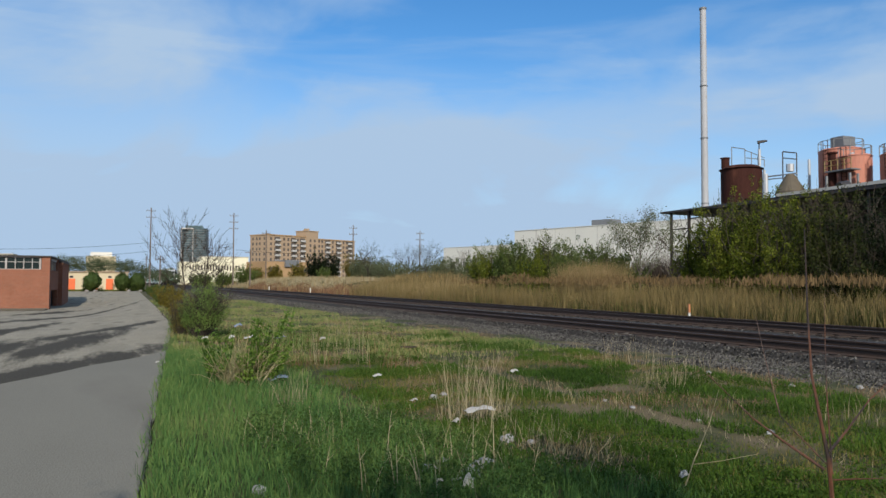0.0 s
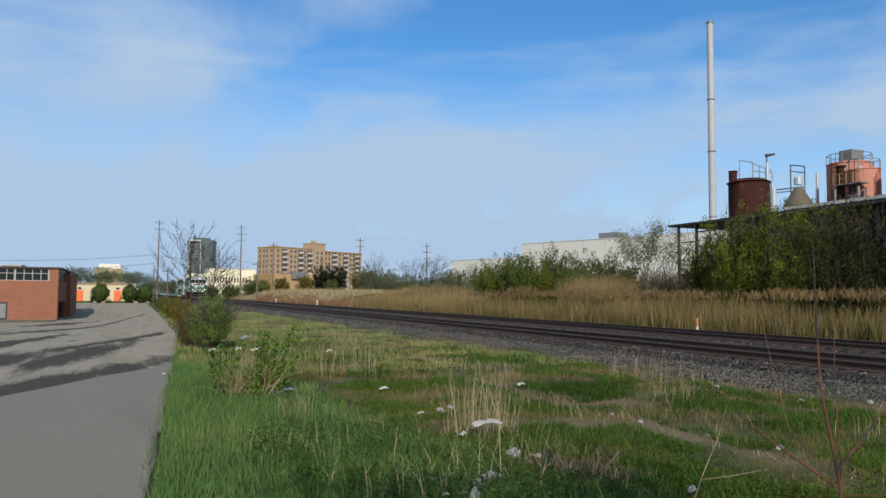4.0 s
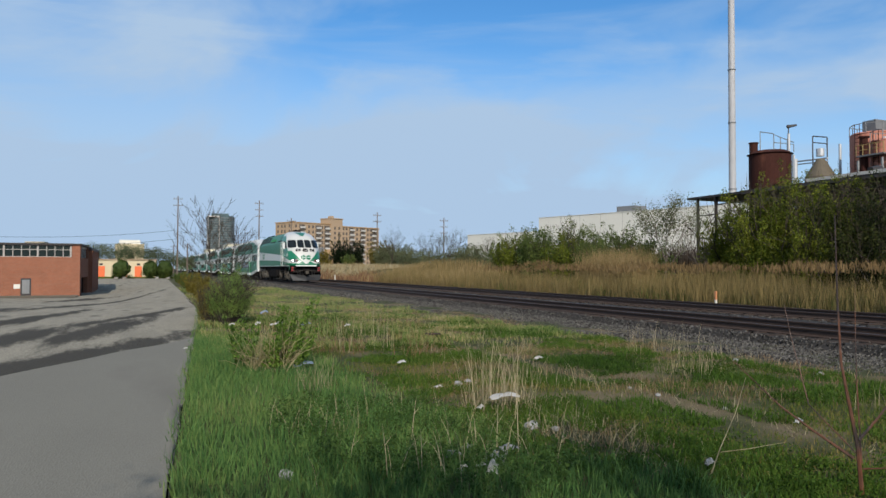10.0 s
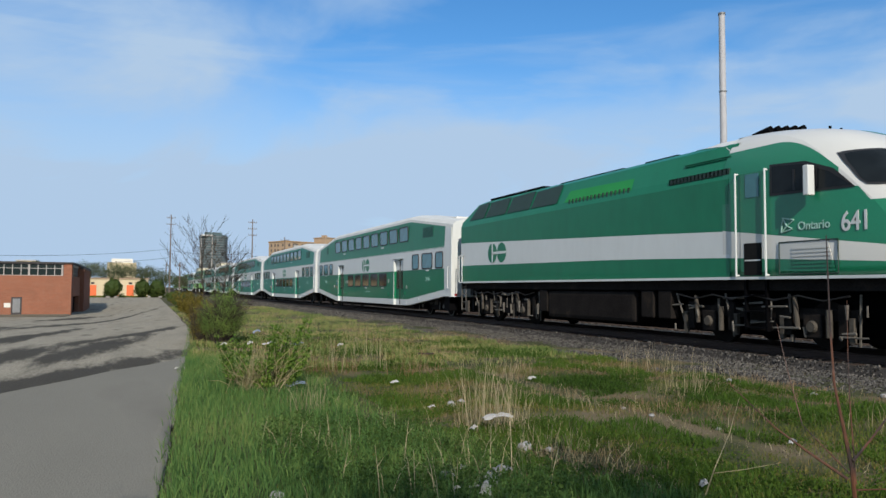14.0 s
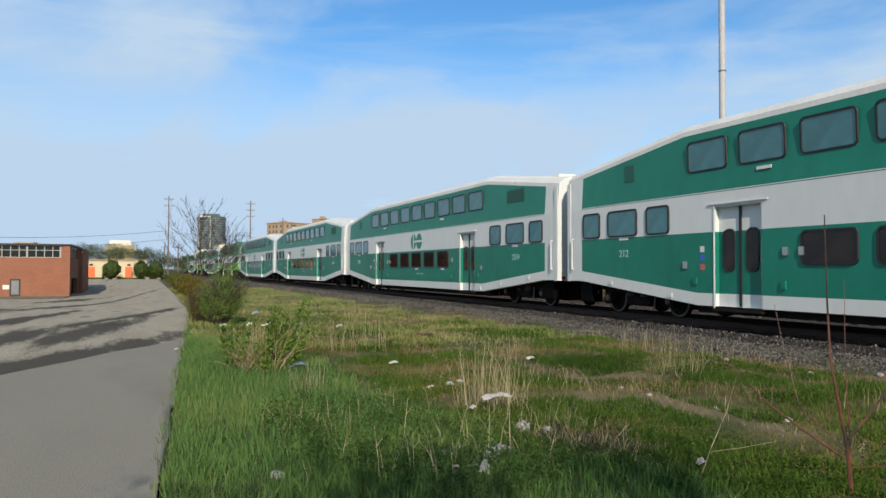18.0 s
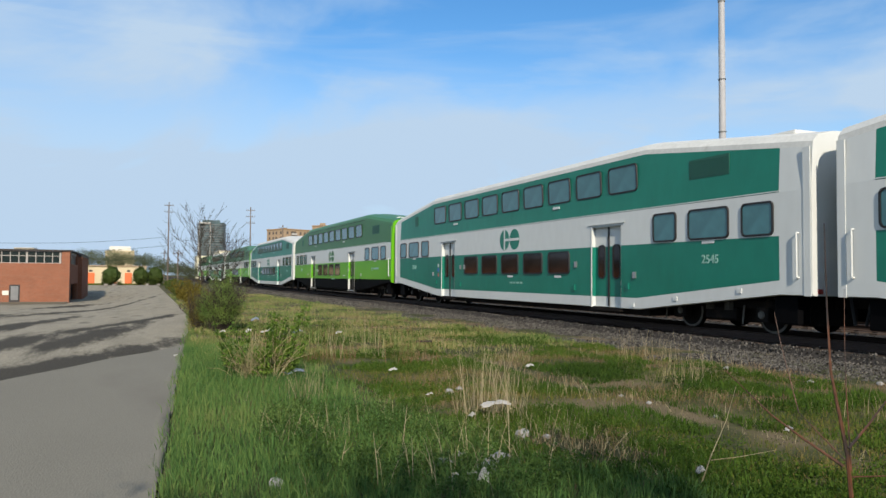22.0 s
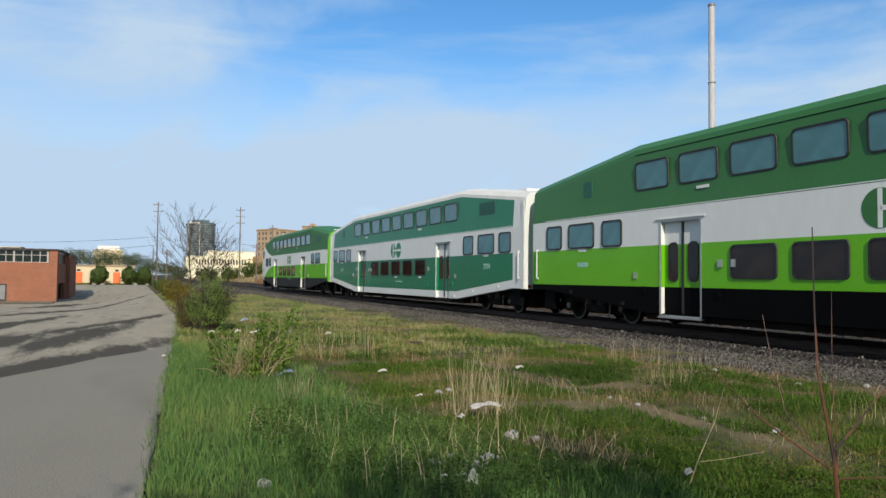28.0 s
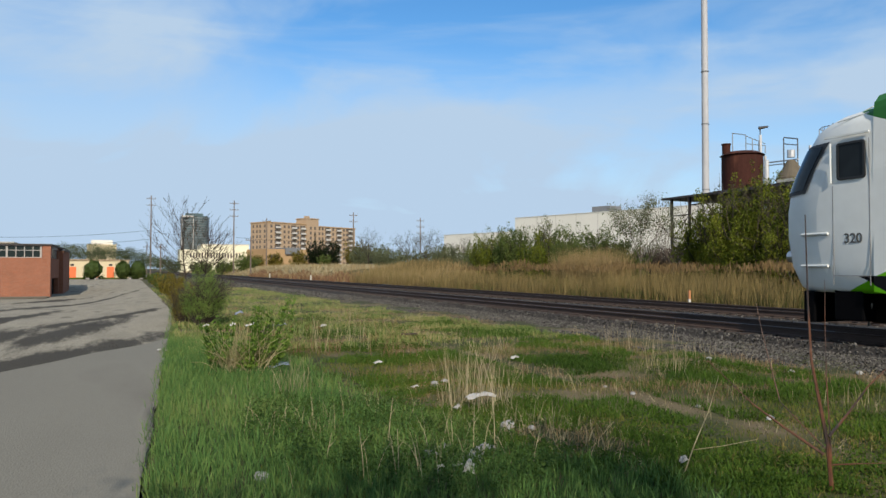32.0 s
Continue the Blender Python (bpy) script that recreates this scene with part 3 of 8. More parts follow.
def bogie(parent, u, wheel_r=0.42, base=2.6, name="bogie"):
    """A four-wheel bogie: side frames, axle boxes, springs, wheels."""
    bg = new(name)
    bg.parent = parent
    bg.location = (0, u, 0)
    bm = bmesh.new()
    for s in (-1, 1):
        box(bm, s * 1.0 - 0.07, s * 1.0 + 0.07, -base / 2 - 0.25, base / 2 + 0.25, 0.55, 0.75)
        box(bm, s * 1.02 - 0.09, s * 1.02 + 0.09, -0.5, 0.5, 0.28, 0.56)
        for a in (-base / 2, base / 2):
            box(bm, s * 1.06 - 0.12, s * 1.06 + 0.12, a - 0.17, a + 0.17, 0.27, 0.60)
    box(bm, -0.66, 0.66, -base / 2 - 0.9, base / 2 + 0.9, 0.22, 0.86)
    me = bpy.data.meshes.new("bogie_frame")
    bmesh.ops.bevel(bm, geom=bm.edges[:], offset=0.025, segments=1, affect="EDGES")
    bm.to_mesh(me)
    bm.free()
    part("bogie_frame", me, M_under, bg)
    for s in (-1, 1):
        for y in (-0.3, 0.3):
            part("spring", rods(((s * 1.12, y, 0.5), (s * 1.12, y, 0.82), 0.11)), M_gear, bg)
    for a in (-base / 2, base / 2):
        part("axle", rods(((-0.7, a, wheel_r), (0.7, a, wheel_r), 0.08)), M_under, bg)
        for s in (-1, 1):
            part("wheel", rods(((s * 0.68, a, wheel_r), (s * 0.812, a, wheel_r), wheel_r), seg=28), M_under, bg)
            part("wheel_rim", rods(((s * 0.812, a, wheel_r), (s * 0.822, a, wheel_r), wheel_r * 0.98, wheel_r * 0.96), seg=28), M_pipes, bg)
            part("wheel_disc", rods(((s * 0.82, a, wheel_r), (s * 0.83, a, wheel_r), wheel_r * 0.84), seg=28), M_under, bg)
            part("axle_cap", rods(((s * 1.17, a, 0.43), (s * 1.21, a, 0.43), 0.10, 0.07), seg=12), M_pipes, bg)
            part("brake_lever", rods(((s * 1.16, a + 0.5, 0.62), (s * 1.14, a + 0.58, 0.2), 0.025, 0.02), seg=6), M_pipes, bg)
    return bg


def emblem(parent, u, z, r, material, ground_material, side=-1, x=1.5):
    """Two discs side by side, slit by thin bars, as a plain mark."""
    for du, slit in ((r * 1.04, "left"), (-r * 1.04, "right")):
        me_key = ("disc", r, material.name, slit)
        if me_key not in CACHE:
            pts = [(r * math.cos(a * math.pi / 18), r * math.sin(a * math.pi / 18)) for a in range(36)]
            n = 36
            vv = [(0, -a, b) for a, b in pts] + [(-0.006, -a, b) for a, b in pts]
            CACHE[me_key] = mesh_of("emblem_disc", vv, [tuple(range(n, 2 * n))] + [(k, (k + 1) % n, n + (k + 1) % n, n + k) for k in range(n)], (material,))
        d = new("emblem_disc", CACHE[me_key])
        d.parent = parent
        d.matrix_basis = pose(side * x, u + (du if side < 0 else -du), z, 0, 0, 0 if side < 0 else 180)
        g = 0.045 * r / 0.36
        bars = [(-0.011, 0, -r * 0.98, r * 0.98, -g, g)] if slit == "right" else [(-0.011, 0, -r * 0.98, 0, -g, g), (-0.011, 0, -g, g, -r * 0.97, r * 0.97)]
        b = part("emblem_bar", boxes(*bars), ground_material, parent)
        b.matrix_basis = d.matrix_basis.copy()


def cab_paint():
    """Dark green, white, lime and black of the driving coach, with the curved sweep towards its cab."""
    m = mat("driving_coach_paint", (0.56, 0.575, 0.56), 0.5, 0, 0.05, 0.5, 0.0, 4, spec=0.12)
    n, l = m.node_tree.nodes, m.node_tree.links
    b = n["Principled BSDF"]
    tc = n.new("ShaderNodeTexCoord")
    sp = n.new("ShaderNodeSeparateXYZ")
    l.new(tc.outputs["Object"], sp.inputs["Vector"])

    def calc(op, a, c=0.0, d=0.0):
        k = n.new("ShaderNodeMath")
        k.operation = op
        for i, q in enumerate((a, c, d)):
            if isinstance(q, (int, float)):
                k.inputs[i].default_value = q
            else:
                l.new(q, k.inputs[i])
        return k.outputs[0]

    def over(mask, color):
        mx = n.new("ShaderNodeMix")
        mx.data_type = "RGBA"
        l.new(mask, mx.inputs["Factor"])
        l.new(b.inputs["Base Color"].links[0].from_socket, mx.inputs["A"])
        mx.inputs["B"].default_value = (*color, 1)
        l.new(mx.outputs["Result"], b.inputs["Base Color"])

    y, z = sp.outputs["Y"], sp.outputs["Z"]
    # green above a line that lifts towards the cab, lime below a line that falls towards it
    lift = calc("POWER", calc("MAXIMUM", calc("SUBTRACT", y, 19.6), 0), 2.0)
    over(calc("GREATER_THAN", z, calc("MULTIPLY_ADD", lift, 0.0445, 3.03)), (0.024, 0.115, 0.030))
    fall = calc("POWER", calc("MAXIMUM", calc("SUBTRACT", y, 19.4), 0), 2.1)
    over(calc("LESS_THAN", z, calc("MULTIPLY_ADD", fall, -0.0375, 2.11)), (0.088, 0.32, 0.006))
    black = calc("MULTIPLY", calc("LESS_THAN", z, 1.12), calc("LESS_THAN", calc("MULTIPLY_ADD", z, -2.1, y), 22.2))
    over(black, (0.005, 0.005, 0.006))
    return m


CAB_PAINT = cab_paint()


def coach(style):
    """A coach with its leading coupling at the origin and rail level at z = 0; its length runs along +y."""
    lime = style in ("lime", "cab")
    if lime:
        ob = thing("passenger_coach", "double-deck railway coach in lime, dark green and white paint", "railway coach", group="coaches of the train")
        coach_body(ob, M_moss, M_white, M_lime, M_black, M_moss, M_lime, style == "cab", 1.06, 7.05 if style == "cab" else 7.38, CAB_PAINT if style == "cab" else None)
        up, band, low, post = M_moss, M_white, M_lime, M_white
    else:
        green = M_faded if style == "faded" else M_teal
        ob = thing("passenger_coach", "double-deck railway coach in faded green and white" if style == "faded" else "double-deck railway coach in deep green and white", "railway coach", group="coaches of the train")
        coach_body(ob, green, M_white, green, M_white, M_roof_white, M_white)
        up, band, low, post = green, M_white, green, M_white
    # first place and pitch of the upper and lower window rows, and the emblem's place
    up_at, up_step, low_at, low_step, mark = {"cab": (6.23, 1.663, 11.15, 1.673, 12.86), "lime": (6.49, 1.655, 11.45, 1.652, 13.13)}.get(style, (6.45, 1.647, 9.74, 1.647, 13.07))
    for s in (-1, 1):
        for k in range(9):
            window(ob, up_at + up_step * k, 3.925, 1.31, 0.76, s, 1.478, lean=2.0)
        for k in range(4 if lime else 5):
            window(ob, low_at + low_step * k, 1.65 if lime else 1.685, 1.29, 0.76 if lime else 0.71, s, pane=M_pane_low)
        wins = [(1.68, 0.9), (3.16, 1.34), (4.69, 0.9), (21.38, 0.92), (22.87, 1.34), (24.34, 0.88)]
        if style == "cab":
            wins = [(3.16, 1.34), (4.63, 0.9), (21.34, 0.86), (22.77, 1.32)]
        for u, w in wins:
            window(ob, u, 2.50, w, 0.74, s)
        door_set(ob, *((7.38, 8.74) if style == "lime" else (7.05, 8.41) if lime else (6.53, 7.89)), s, post, low, band)
        door_set(ob, 18.0, 19.35, s, post, low, band)
        emblem(ob, mark, 2.555, 0.365, up, band, s)
        gr = boxes((-1.482, -1.45, 2.5, 3.8, 3.59, 4.06), *[(-1.488, -1.482, 2.53, 3.77, 3.63 + 0.06 * k, 3.645 + 0.06 * k) for k in range(7)])
        part("grille", gr, mat("grille_dark", (0.006, 0.075, 0.05), 0.6) if "grille_dark" not in bpy.data.materials else bpy.data.materials["grille_dark"], ob).matrix_basis = pose(0, 0, 0) if s < 0 else Matrix.Rotation(math.pi, 4, "Z") @ Matrix.Translation((0, -6.3, 0))
        part("small_grille", boxes((s * 1.48, s * 1.46, 22.35, 22.75, 3.6, 4.05) if s > 0 else (-1.485, -1.45, 22.35, 22.75, 3.6, 4.05)), bpy.data.materials["grille_dark"], ob)
        # small plates under the windows, signal lamps and marker boxes
        for u, z in ((9.8, 1.25), (13.0, 1.25), (3.16, 2.07), (22.8, 2.07), (9.9, 3.42), (17.9, 3.42)):
            part("plate", boxes((s * 1.5 - 0.008, s * 1.5 + 0.008, u - 0.2, u + 0.2, z - 0.035, z + 0.035)), M_white, ob)
        for u, z, mt in ((8.75, 1.62, M_steel), (8.85, 0.92, M_black if lime else low), (17.35, 1.62, M_steel), (16.95, 1.62, M_steel), (17.4, 0.92, M_black if lime else low), (20.0, 0.98, M_black if lime else low), (6.2, 1.0, M_black if lime else low), (20.35, 1.35, M_steel), (5.9, 1.3, M_steel)):
            part("signal_box", boxes((s * 1.5 - 0.035, s * 1.5 + 0.035, u - 0.06, u + 0.06, z - 0.085, z + 0.085)), mt, ob)
        for u in (12.2, 12.45, 12.72, 12.95):
            part("lettering_bar", boxes((s * 1.5 - 0.004, s * 1.5 + 0.004, u - 0.09, u + 0.09, 1.0, 1.06)), M_number, ob)
        for z, mt in ((1.72, M_white), (1.52, M_sticker), (1.3, M_notice)):
            if not lime:
                part("sticker", boxes((s * 1.502 - 0.003, s * 1.502 + 0.003, 19.7, 19.84, z - 0.07, z + 0.07)), mt, ob)
        part("gutter_line", boxes((s * 1.502 - 0.006, s * 1.502 + 0.006, 1.1, 20.0 if style == "cab" else 24.85, 3.035, 3.055)), band, ob)
        if lime:
            part("eaves_seam", boxes((s * 1.452 - 0.008, s * 1.452 + 0.008, 5.5, 20.45, 4.50, 4.515)), M_black, ob)
            part("corner_strip", boxes((s * 1.5 - 0.012, s * 1.5 + 0.012, 0.30, 0.42, 0.95, 3.86)), M_lime, ob, "lime corner strip")
        for u in (0.32, 25.46):
            if not lime:
                part("corner_post", boxes((s * 1.5 - 0.012, s * 1.5 + 0.012, u, u + 0.17, 0.88, 3.86)), M_white, ob)
        for u, z in ((4.3, 0.72), (2.2, 0.95), (20.9, 0.6), (23.4, 0.86), (6.0, 0.5)):
            part("jacking_pad", boxes((s * 1.5 - 0.02, s * 1.5 + 0.02, u - 0.07, u + 0.07, z - 0.05, z + 0.05)), M_under if lime else M_white, ob)
    bogie(ob, 3.2)
    bogie(ob, 22.7)
    part("underframe", boxes((-1.2, 1.2, 0.6, 5.4, 0.86, 0.98), (-1.2, 1.2, 20.5, 25.4, 0.86, 0.98), (-1.25, 1.25, 5.6, 20.2, 0.22, 0.36)), M_under, ob)
    part("coupler", boxes((-0.16, 0.16, 0.0, 0.9, 0.62, 0.9), (-0.16, 0.16, 25.1, 25.95, 0.62, 0.9)), M_under, ob)
    if style != "cab":
        part("gangway", boxes((-0.62, 0.62, 25.64, 25.92, 0.95, 3.35)), M_rubber, ob, bevel=0.03)
    part("gangway", boxes((-0.62, 0.62, 0.03, 0.31, 0.95, 3.35)), M_rubber, ob, bevel=0.03)
    for u in (0.62, 25.3):
        if style == "cab" and u > 20:
            continue
        for s in (-1, 1):
            part("hand_rail", rods(((s * 1.56, u, 1.25), (s * 1.56, u, 2.15), 0.02), ((s * 1.5, u, 1.25), (s * 1.56, u, 1.25), 0.02), ((s * 1.5, u, 2.15), (s * 1.56, u, 2.15), 0.02)), M_white, ob)
            part("brake_hose", rods(((s * 0.5, 0.25 if u < 5 else 25.7, 0.85), (s * 0.55, 0.12 if u < 5 else 25.8, 0.3), 0.03)), M_rubber, ob)
            part("marker_lamp", boxes((s * 1.3 - 0.06, s * 1.3 + 0.06, 0.27 if u < 5 else 25.64, 0.31 if u < 5 else 25.68, 0.92, 1.02)), M_red, ob)
    for u in (8, 13, 17):
        part("roof_vent", boxes((-0.3, 0.3, u, u + 0.9, 4.83, 4.93)), M_roof_white if not lime else M_moss, ob, bevel=0.03)
    part("roof_unit", boxes((-0.9, 0.9, 1.2, 3.8, 4.2, 4.42)), M_roof_white, ob, bevel=0.06)
    for u, y in ((1.6, 2.1), (21.5, 24.2)):
        for s in (-1, 1):
            part("underfloor_box", boxes((s * 1.2 - 0.18, s * 1.2 + 0.18, (0.75 if u < 5 else 24.5), (1.35 if u < 5 else 25.1), 0.28, 0.86)), M_black, ob, bevel=0.03)
    return ob


MODELS = {"deep": coach("deep"), "faded": coach("faded"), "lime": coach("lime")}
STYLES = ["deep", "faded", "faded", "faded", "faded", "lime", "faded", "lime", "deep"]
NUMBERS = ["2445", "212", "2334", "", "2545", "2840", "", "", "2734"]
cars, used = [], set()
for k, style in enumerate(STYLES):
    src = MODELS[style]
    if style in used:
        c = copy_thing(src, pose(TRACK_X, 200 + CAR * k, RAIL_Z))
    else:
        c = src
    used.add(style)
    cars.append(c)
for k, (c, word) in enumerate(zip(cars, NUMBERS)):
    if STYLES[k] == "lime":
        part("owner_mark", mesh_of("owner_mark", [(-1.505, 3.85, 1.66), (-1.505, 3.72, 1.79), (-1.505, 3.59, 1.66), (-1.505, 3.72, 1.53)], [(0, 1, 2, 3)], (M_number,)), None, c, "pale diamond mark")
        part("lettering_bar", boxes((-1.506, -1.5, 2.5, 3.45, 1.61, 1.71)), M_number, c)
    if word:
        for u in (22.8,) if STYLES[k] == "lime" else (3.1, 22.8):
            lettering(word, 0.28, M_number, c, (-1.503, u, 1.66), "car_number")
    else:
        for u in (22.8,) if STYLES[k] == "lime" else (3.1, 22.8):
            part("number_bar", boxes((-1.506, -1.5, u - 0.28, u + 0.26, 1.59, 1.72)), M_number, c)

# ---- cab car at the train's end ----
cab_car = coach("cab")
tagged(cab_car, "driving coach in lime, dark green and white paint", "railway coach")


def cab_end(ob):
    """The rounded driving cab that closes the last coach."""
    levels = [(0.80, 25.55, 1.36), (0.9, 25.68, 1.42), (1.3, 25.86, 1.48), (1.9, 25.95, 1.5), (2.4, 25.95, 1.5), (2.74, 25.88, 1.5), (3.1, 25.72, 1.49), (3.4, 25.56, 1.475), (3.65, 25.42, 1.46), (3.9, 25.25, 1.44), (4.05, 25.05, 1.36), (4.17, 24.85, 1.2), (4.28, 24.7, 0.85), (4.34, 24.6, 0.4)]

    def reach(x, z):
        for (z0, f0, w0), (z1, f1, w1) in zip(levels, levels[1:]):
            if z <= z1:
                t = max(0, (z - z0) / (z1 - z0))
                fr, w = f0 + (f1 - f0) * t, w0 + (w1 - w0) * t
                break
        q = min(1, abs(x) / w)
        return fr + 0.55 - 1.15 * q ** 7

    cols = 33
    v, f = [], []
    for z, fr, w in levels:
        back = 24.2
        ww = min(w, 1.5)
        v.append((-ww, back, z))
        for k in range(cols):
            a = -math.pi / 2 + math.pi * k / (cols - 1)
            x = ww * math.sin(a)
            v.append((x, reach(x, z), z))
        v.append((ww, back, z))
    m = cols + 2
    for a in range(len(levels) - 1):
        for k in range(m - 1):
            f.append((a * m + k, (a + 1) * m + k, (a + 1) * m + k + 1, a * m + k + 1))
    f.append(tuple(range((len(levels) - 1) * m, len(levels) * m)))
    f.append(tuple(range(m)))
    part("cab", mesh_of("cab", v, f, (CAB_PAINT,), None, True), None, ob, "rounded white driving cab")

    def skin(name, pts, material, lift):
        (xa, za), (xb, zb), (xc, zc), (xd, zd) = pts
        N = 28
        vv, ff = [], []
        for j in range(N + 1):
            for i in range(N + 1):
                s, t = i / N, j / N
                x = (xa * (1 - s) + xb * s) * (1 - t) + (xd * (1 - s) + xc * s) * t
                z = (za * (1 - s) + zb * s) * (1 - t) + (zd * (1 - s) + zc * s) * t
                vv.append((x * (1.0 + 0.4 * lift), reach(x, z) + lift, z))
        for j in range(N):
            for i in range(N):
                ff.append((j * (N + 1) + i, j * (N + 1) + i + 1, (j + 1) * (N + 1) + i + 1, (j + 1) * (N + 1) + i))
        part(name, mesh_of(name, vv, ff, (material,), None, True), None, ob)

    for s in (-1, 1):
        skin("windscreen_seal", [(s * 0.04, 2.70), (s * 1.425, 2.72), (s * 1.40, 3.66), (s * 0.04, 3.7)], M_rubber, 0.025)
        skin("windscreen", [(s * 0.08, 2.76), (s * 1.40, 2.79), (s * 1.38, 3.60), (s * 0.08, 3.64)], M_screen, 0.04)
        window(ob, 24.62, 3.24, 0.58, 0.70, s, 1.497, 0.06, pane=M_screen)
        part("visor", boxes((s * 1.51 - 0.02, s * 1.51 + 0.02, 24.25, 25.15, 3.70, 3.735)), M_white, ob)
        part("cab_door_joint", boxes((s * 1.5 - 0.004, s * 1.5 + 0.004, 24.255, 24.27, 0.95, 3.6), (s * 1.5 - 0.004, s * 1.5 + 0.004, 25.0, 25.015, 0.95, 2.8), (s * 1.5 - 0.004, s * 1.5 + 0.004, 24.27, 25.0, 1.11, 1.125)), M_grey_line, ob)
        part("hand_rail", rods(*[((s * 1.53, 25.1, z), (s * 1.45, 25.75, z), 0.028) for z in (1.3, 1.91)]), M_white, ob)
        part("hand_rail", rods(((s * 1.54, 25.02, 2.85), (s * 1.54, 25.02, 3.6), 0.02)), M_white, ob)
        part("headlight", rods(((s * 0.9, 26.2, 1.5), (s * 0.9, 26.5, 1.5), 0.12), seg=16), M_steel, ob)
        part("antenna", rods(((s * 0.9, 24.6, 4.28), (s * 0.95, 24.95, 4.16), 0.015), ((s * 1.3, 24.4, 4.1), (s * 1.35, 25.0, 4.02), 0.015)), M_white, ob)
    part("pilot", boxes((-1.3, 1.3, 25.6, 25.85, 0.2, 0.82)), M_black, ob, bevel=0.03)
    part("brake_hose", rods(((-0.6, 25.5, 0.8), (-0.7, 25.75, 0.25), 0.04), ((0.6, 25.5, 0.8), (0.7, 25.75, 0.25), 0.04)), M_rubber, ob)
    lettering("320", 0.25, M_dark_letter, ob, (-1.503, 24.6, 1.80), "car_number")


M_grey_line = mat("grey_joint", (0.2, 0.2, 0.2), 0.7)
cab_end(cab_car)
cars.append(cab_car)

# ---- engine ----


def engine():
    ob = thing("diesel_locomotive", "green and white diesel locomotive with a sloping white nose", "locomotive")
    F = 20.5
    PAINT = nose_paint()
    # y of a point v metres ahead of the rear coupling is -v
    M_loco = M_teal
    vs = [0.6, 1.6, 4, 8, 11, 13, 14.5, 15.6]
    st_top = lambda u: pl(u, (0.6, 3.09), (1.4, 3.07), (11.8, 2.70), (15.6, 2.55))
    st_bot = lambda u: pl(u, (0.6, 2.17), (11.8, 2.05), (15.6, 1.95))

    def section(u):
        k = pl(u, (0.6, 0.0), (1.6, 1.0), (15.6, 1.0))
        top = 3.9 + 0.85 * k
        return [(1.45, 1.5), (1.45, st_bot(u)), (1.45, st_top(u)), (1.45, 3.75), (1.38, 3.95), (1.38 - 0.28 * k, 3.95 + 0.65 * k), (0.75, top), (0, top + 0.03)]

    n = 8
    v, f, idx = [], [], []
    for u in vs:
        s = section(u)
        v += [(-x, -u, z) for x, z in s] + [(x, -u, z) for x, z in reversed(s[:-1])]
    m = 2 * n - 1
    for a in range(len(vs) - 1):
        for k in range(m - 1):
            kk = k if k < n - 1 else 2 * n - 3 - k
            f.append((a * m + k, (a + 1) * m + k, (a + 1) * m + k + 1, a * m + k + 1))
            idx.append(1 if kk == 1 else (2 if kk == 6 else 0))
    f.append(tuple(range(m)))
    idx.append(0)
    part("hood", mesh_of("hood", v, f, (M_teal, M_white, M_teal), idx), None, ob, "green hood with a broad white stripe")

    # cab and nose as stacked plan outlines
    levels = [(1.5, 20.62, 1.42), (1.7, 20.58, 1.44), (2.1, 20.45, 1.452), (2.5, 20.3, 1.452), (2.9, 20.08, 1.452), (3.18, 19.88, 1.45), (3.5, 19.55, 1.447), (3.8, 19.2, 1.44), (4.05, 18.9, 1.37), (4.3, 18.5, 1.26), (4.5, 18.0, 1.15), (4.65, 17.4, 1.04), (4.77, 16.7, 0.86), (4.86, 16.0, 0.55)]

    def nose(x, z):
        """How far the nose reaches ahead, at a place across and up."""
        for (z0, f0, w0), (z1, f1, w1) in zip(levels, levels[1:]):
            if z <= z1:
                t = max(0, (z - z0) / (z1 - z0))
                fr, w = f0 + (f1 - f0) * t, w0 + (w1 - w0) * t
                break
        q = min(1, abs(x) / w)
        return fr - pl(z, (2.4, 0.62), (3.2, 0.85)) * q ** 4 - 0.16 * q * q

    cols = 41
    v, f = [], []
    for z, fr, w in levels:
        v.append((-w, -15.4, z))
        for k in range(cols):
            a = -math.pi / 2 + math.pi * k / (cols - 1)
            x = w * math.sin(a)
            v.append((x, -nose(x, z), z))
        v.append((w, -15.4, z))
    m = cols + 2
    for a in range(len(levels) - 1):
        for k in range(m - 1):
            f.append((a * m + k, a * m + k + 1, (a + 1) * m + k + 1, (a + 1) * m + k))
    f.append(tuple(range((len(levels) - 1) * m, len(levels) * m)))
    f.append(tuple(range(m - 1, -1, -1)))
    part("cab", mesh_of("cab", v, f, (PAINT,), None, True), None, ob, "green cab with a white face and roof")

    def skin(name, outline, material, lift=0.012):
        """A panel that follows the nose: outline of (x, z) points, filled as a grid."""
        (xa, za), (xb, zb), (xc, zc), (xd, zd) = outline
        N = 8
        vv, ff = [], []
        for j in range(N + 1):
            for i in range(N + 1):
                s, t = 2 * i / N - 1, 2 * j / N - 1
                s, t = (s * (1 - 0.09 * t ** 4) + 1) / 2, (t * (1 - 0.09 * s ** 4) + 1) / 2
                x = (xa * (1 - s) + xb * s) * (1 - t) + (xd * (1 - s) + xc * s) * t
                z = (za * (1 - s) + zb * s) * (1 - t) + (zd * (1 - s) + zc * s) * t
                vv.append((x * (1 + 0.012), -nose(x, z) - lift, z + lift * 0.4))
        for j in range(N):
            for i in range(N):
                ff.append((j * (N + 1) + i, j * (N + 1) + i + 1, (j + 1) * (N + 1) + i + 1, (j + 1) * (N + 1) + i))
        return part(name, mesh_of(name, vv, ff, (material,), None, True), None, ob)

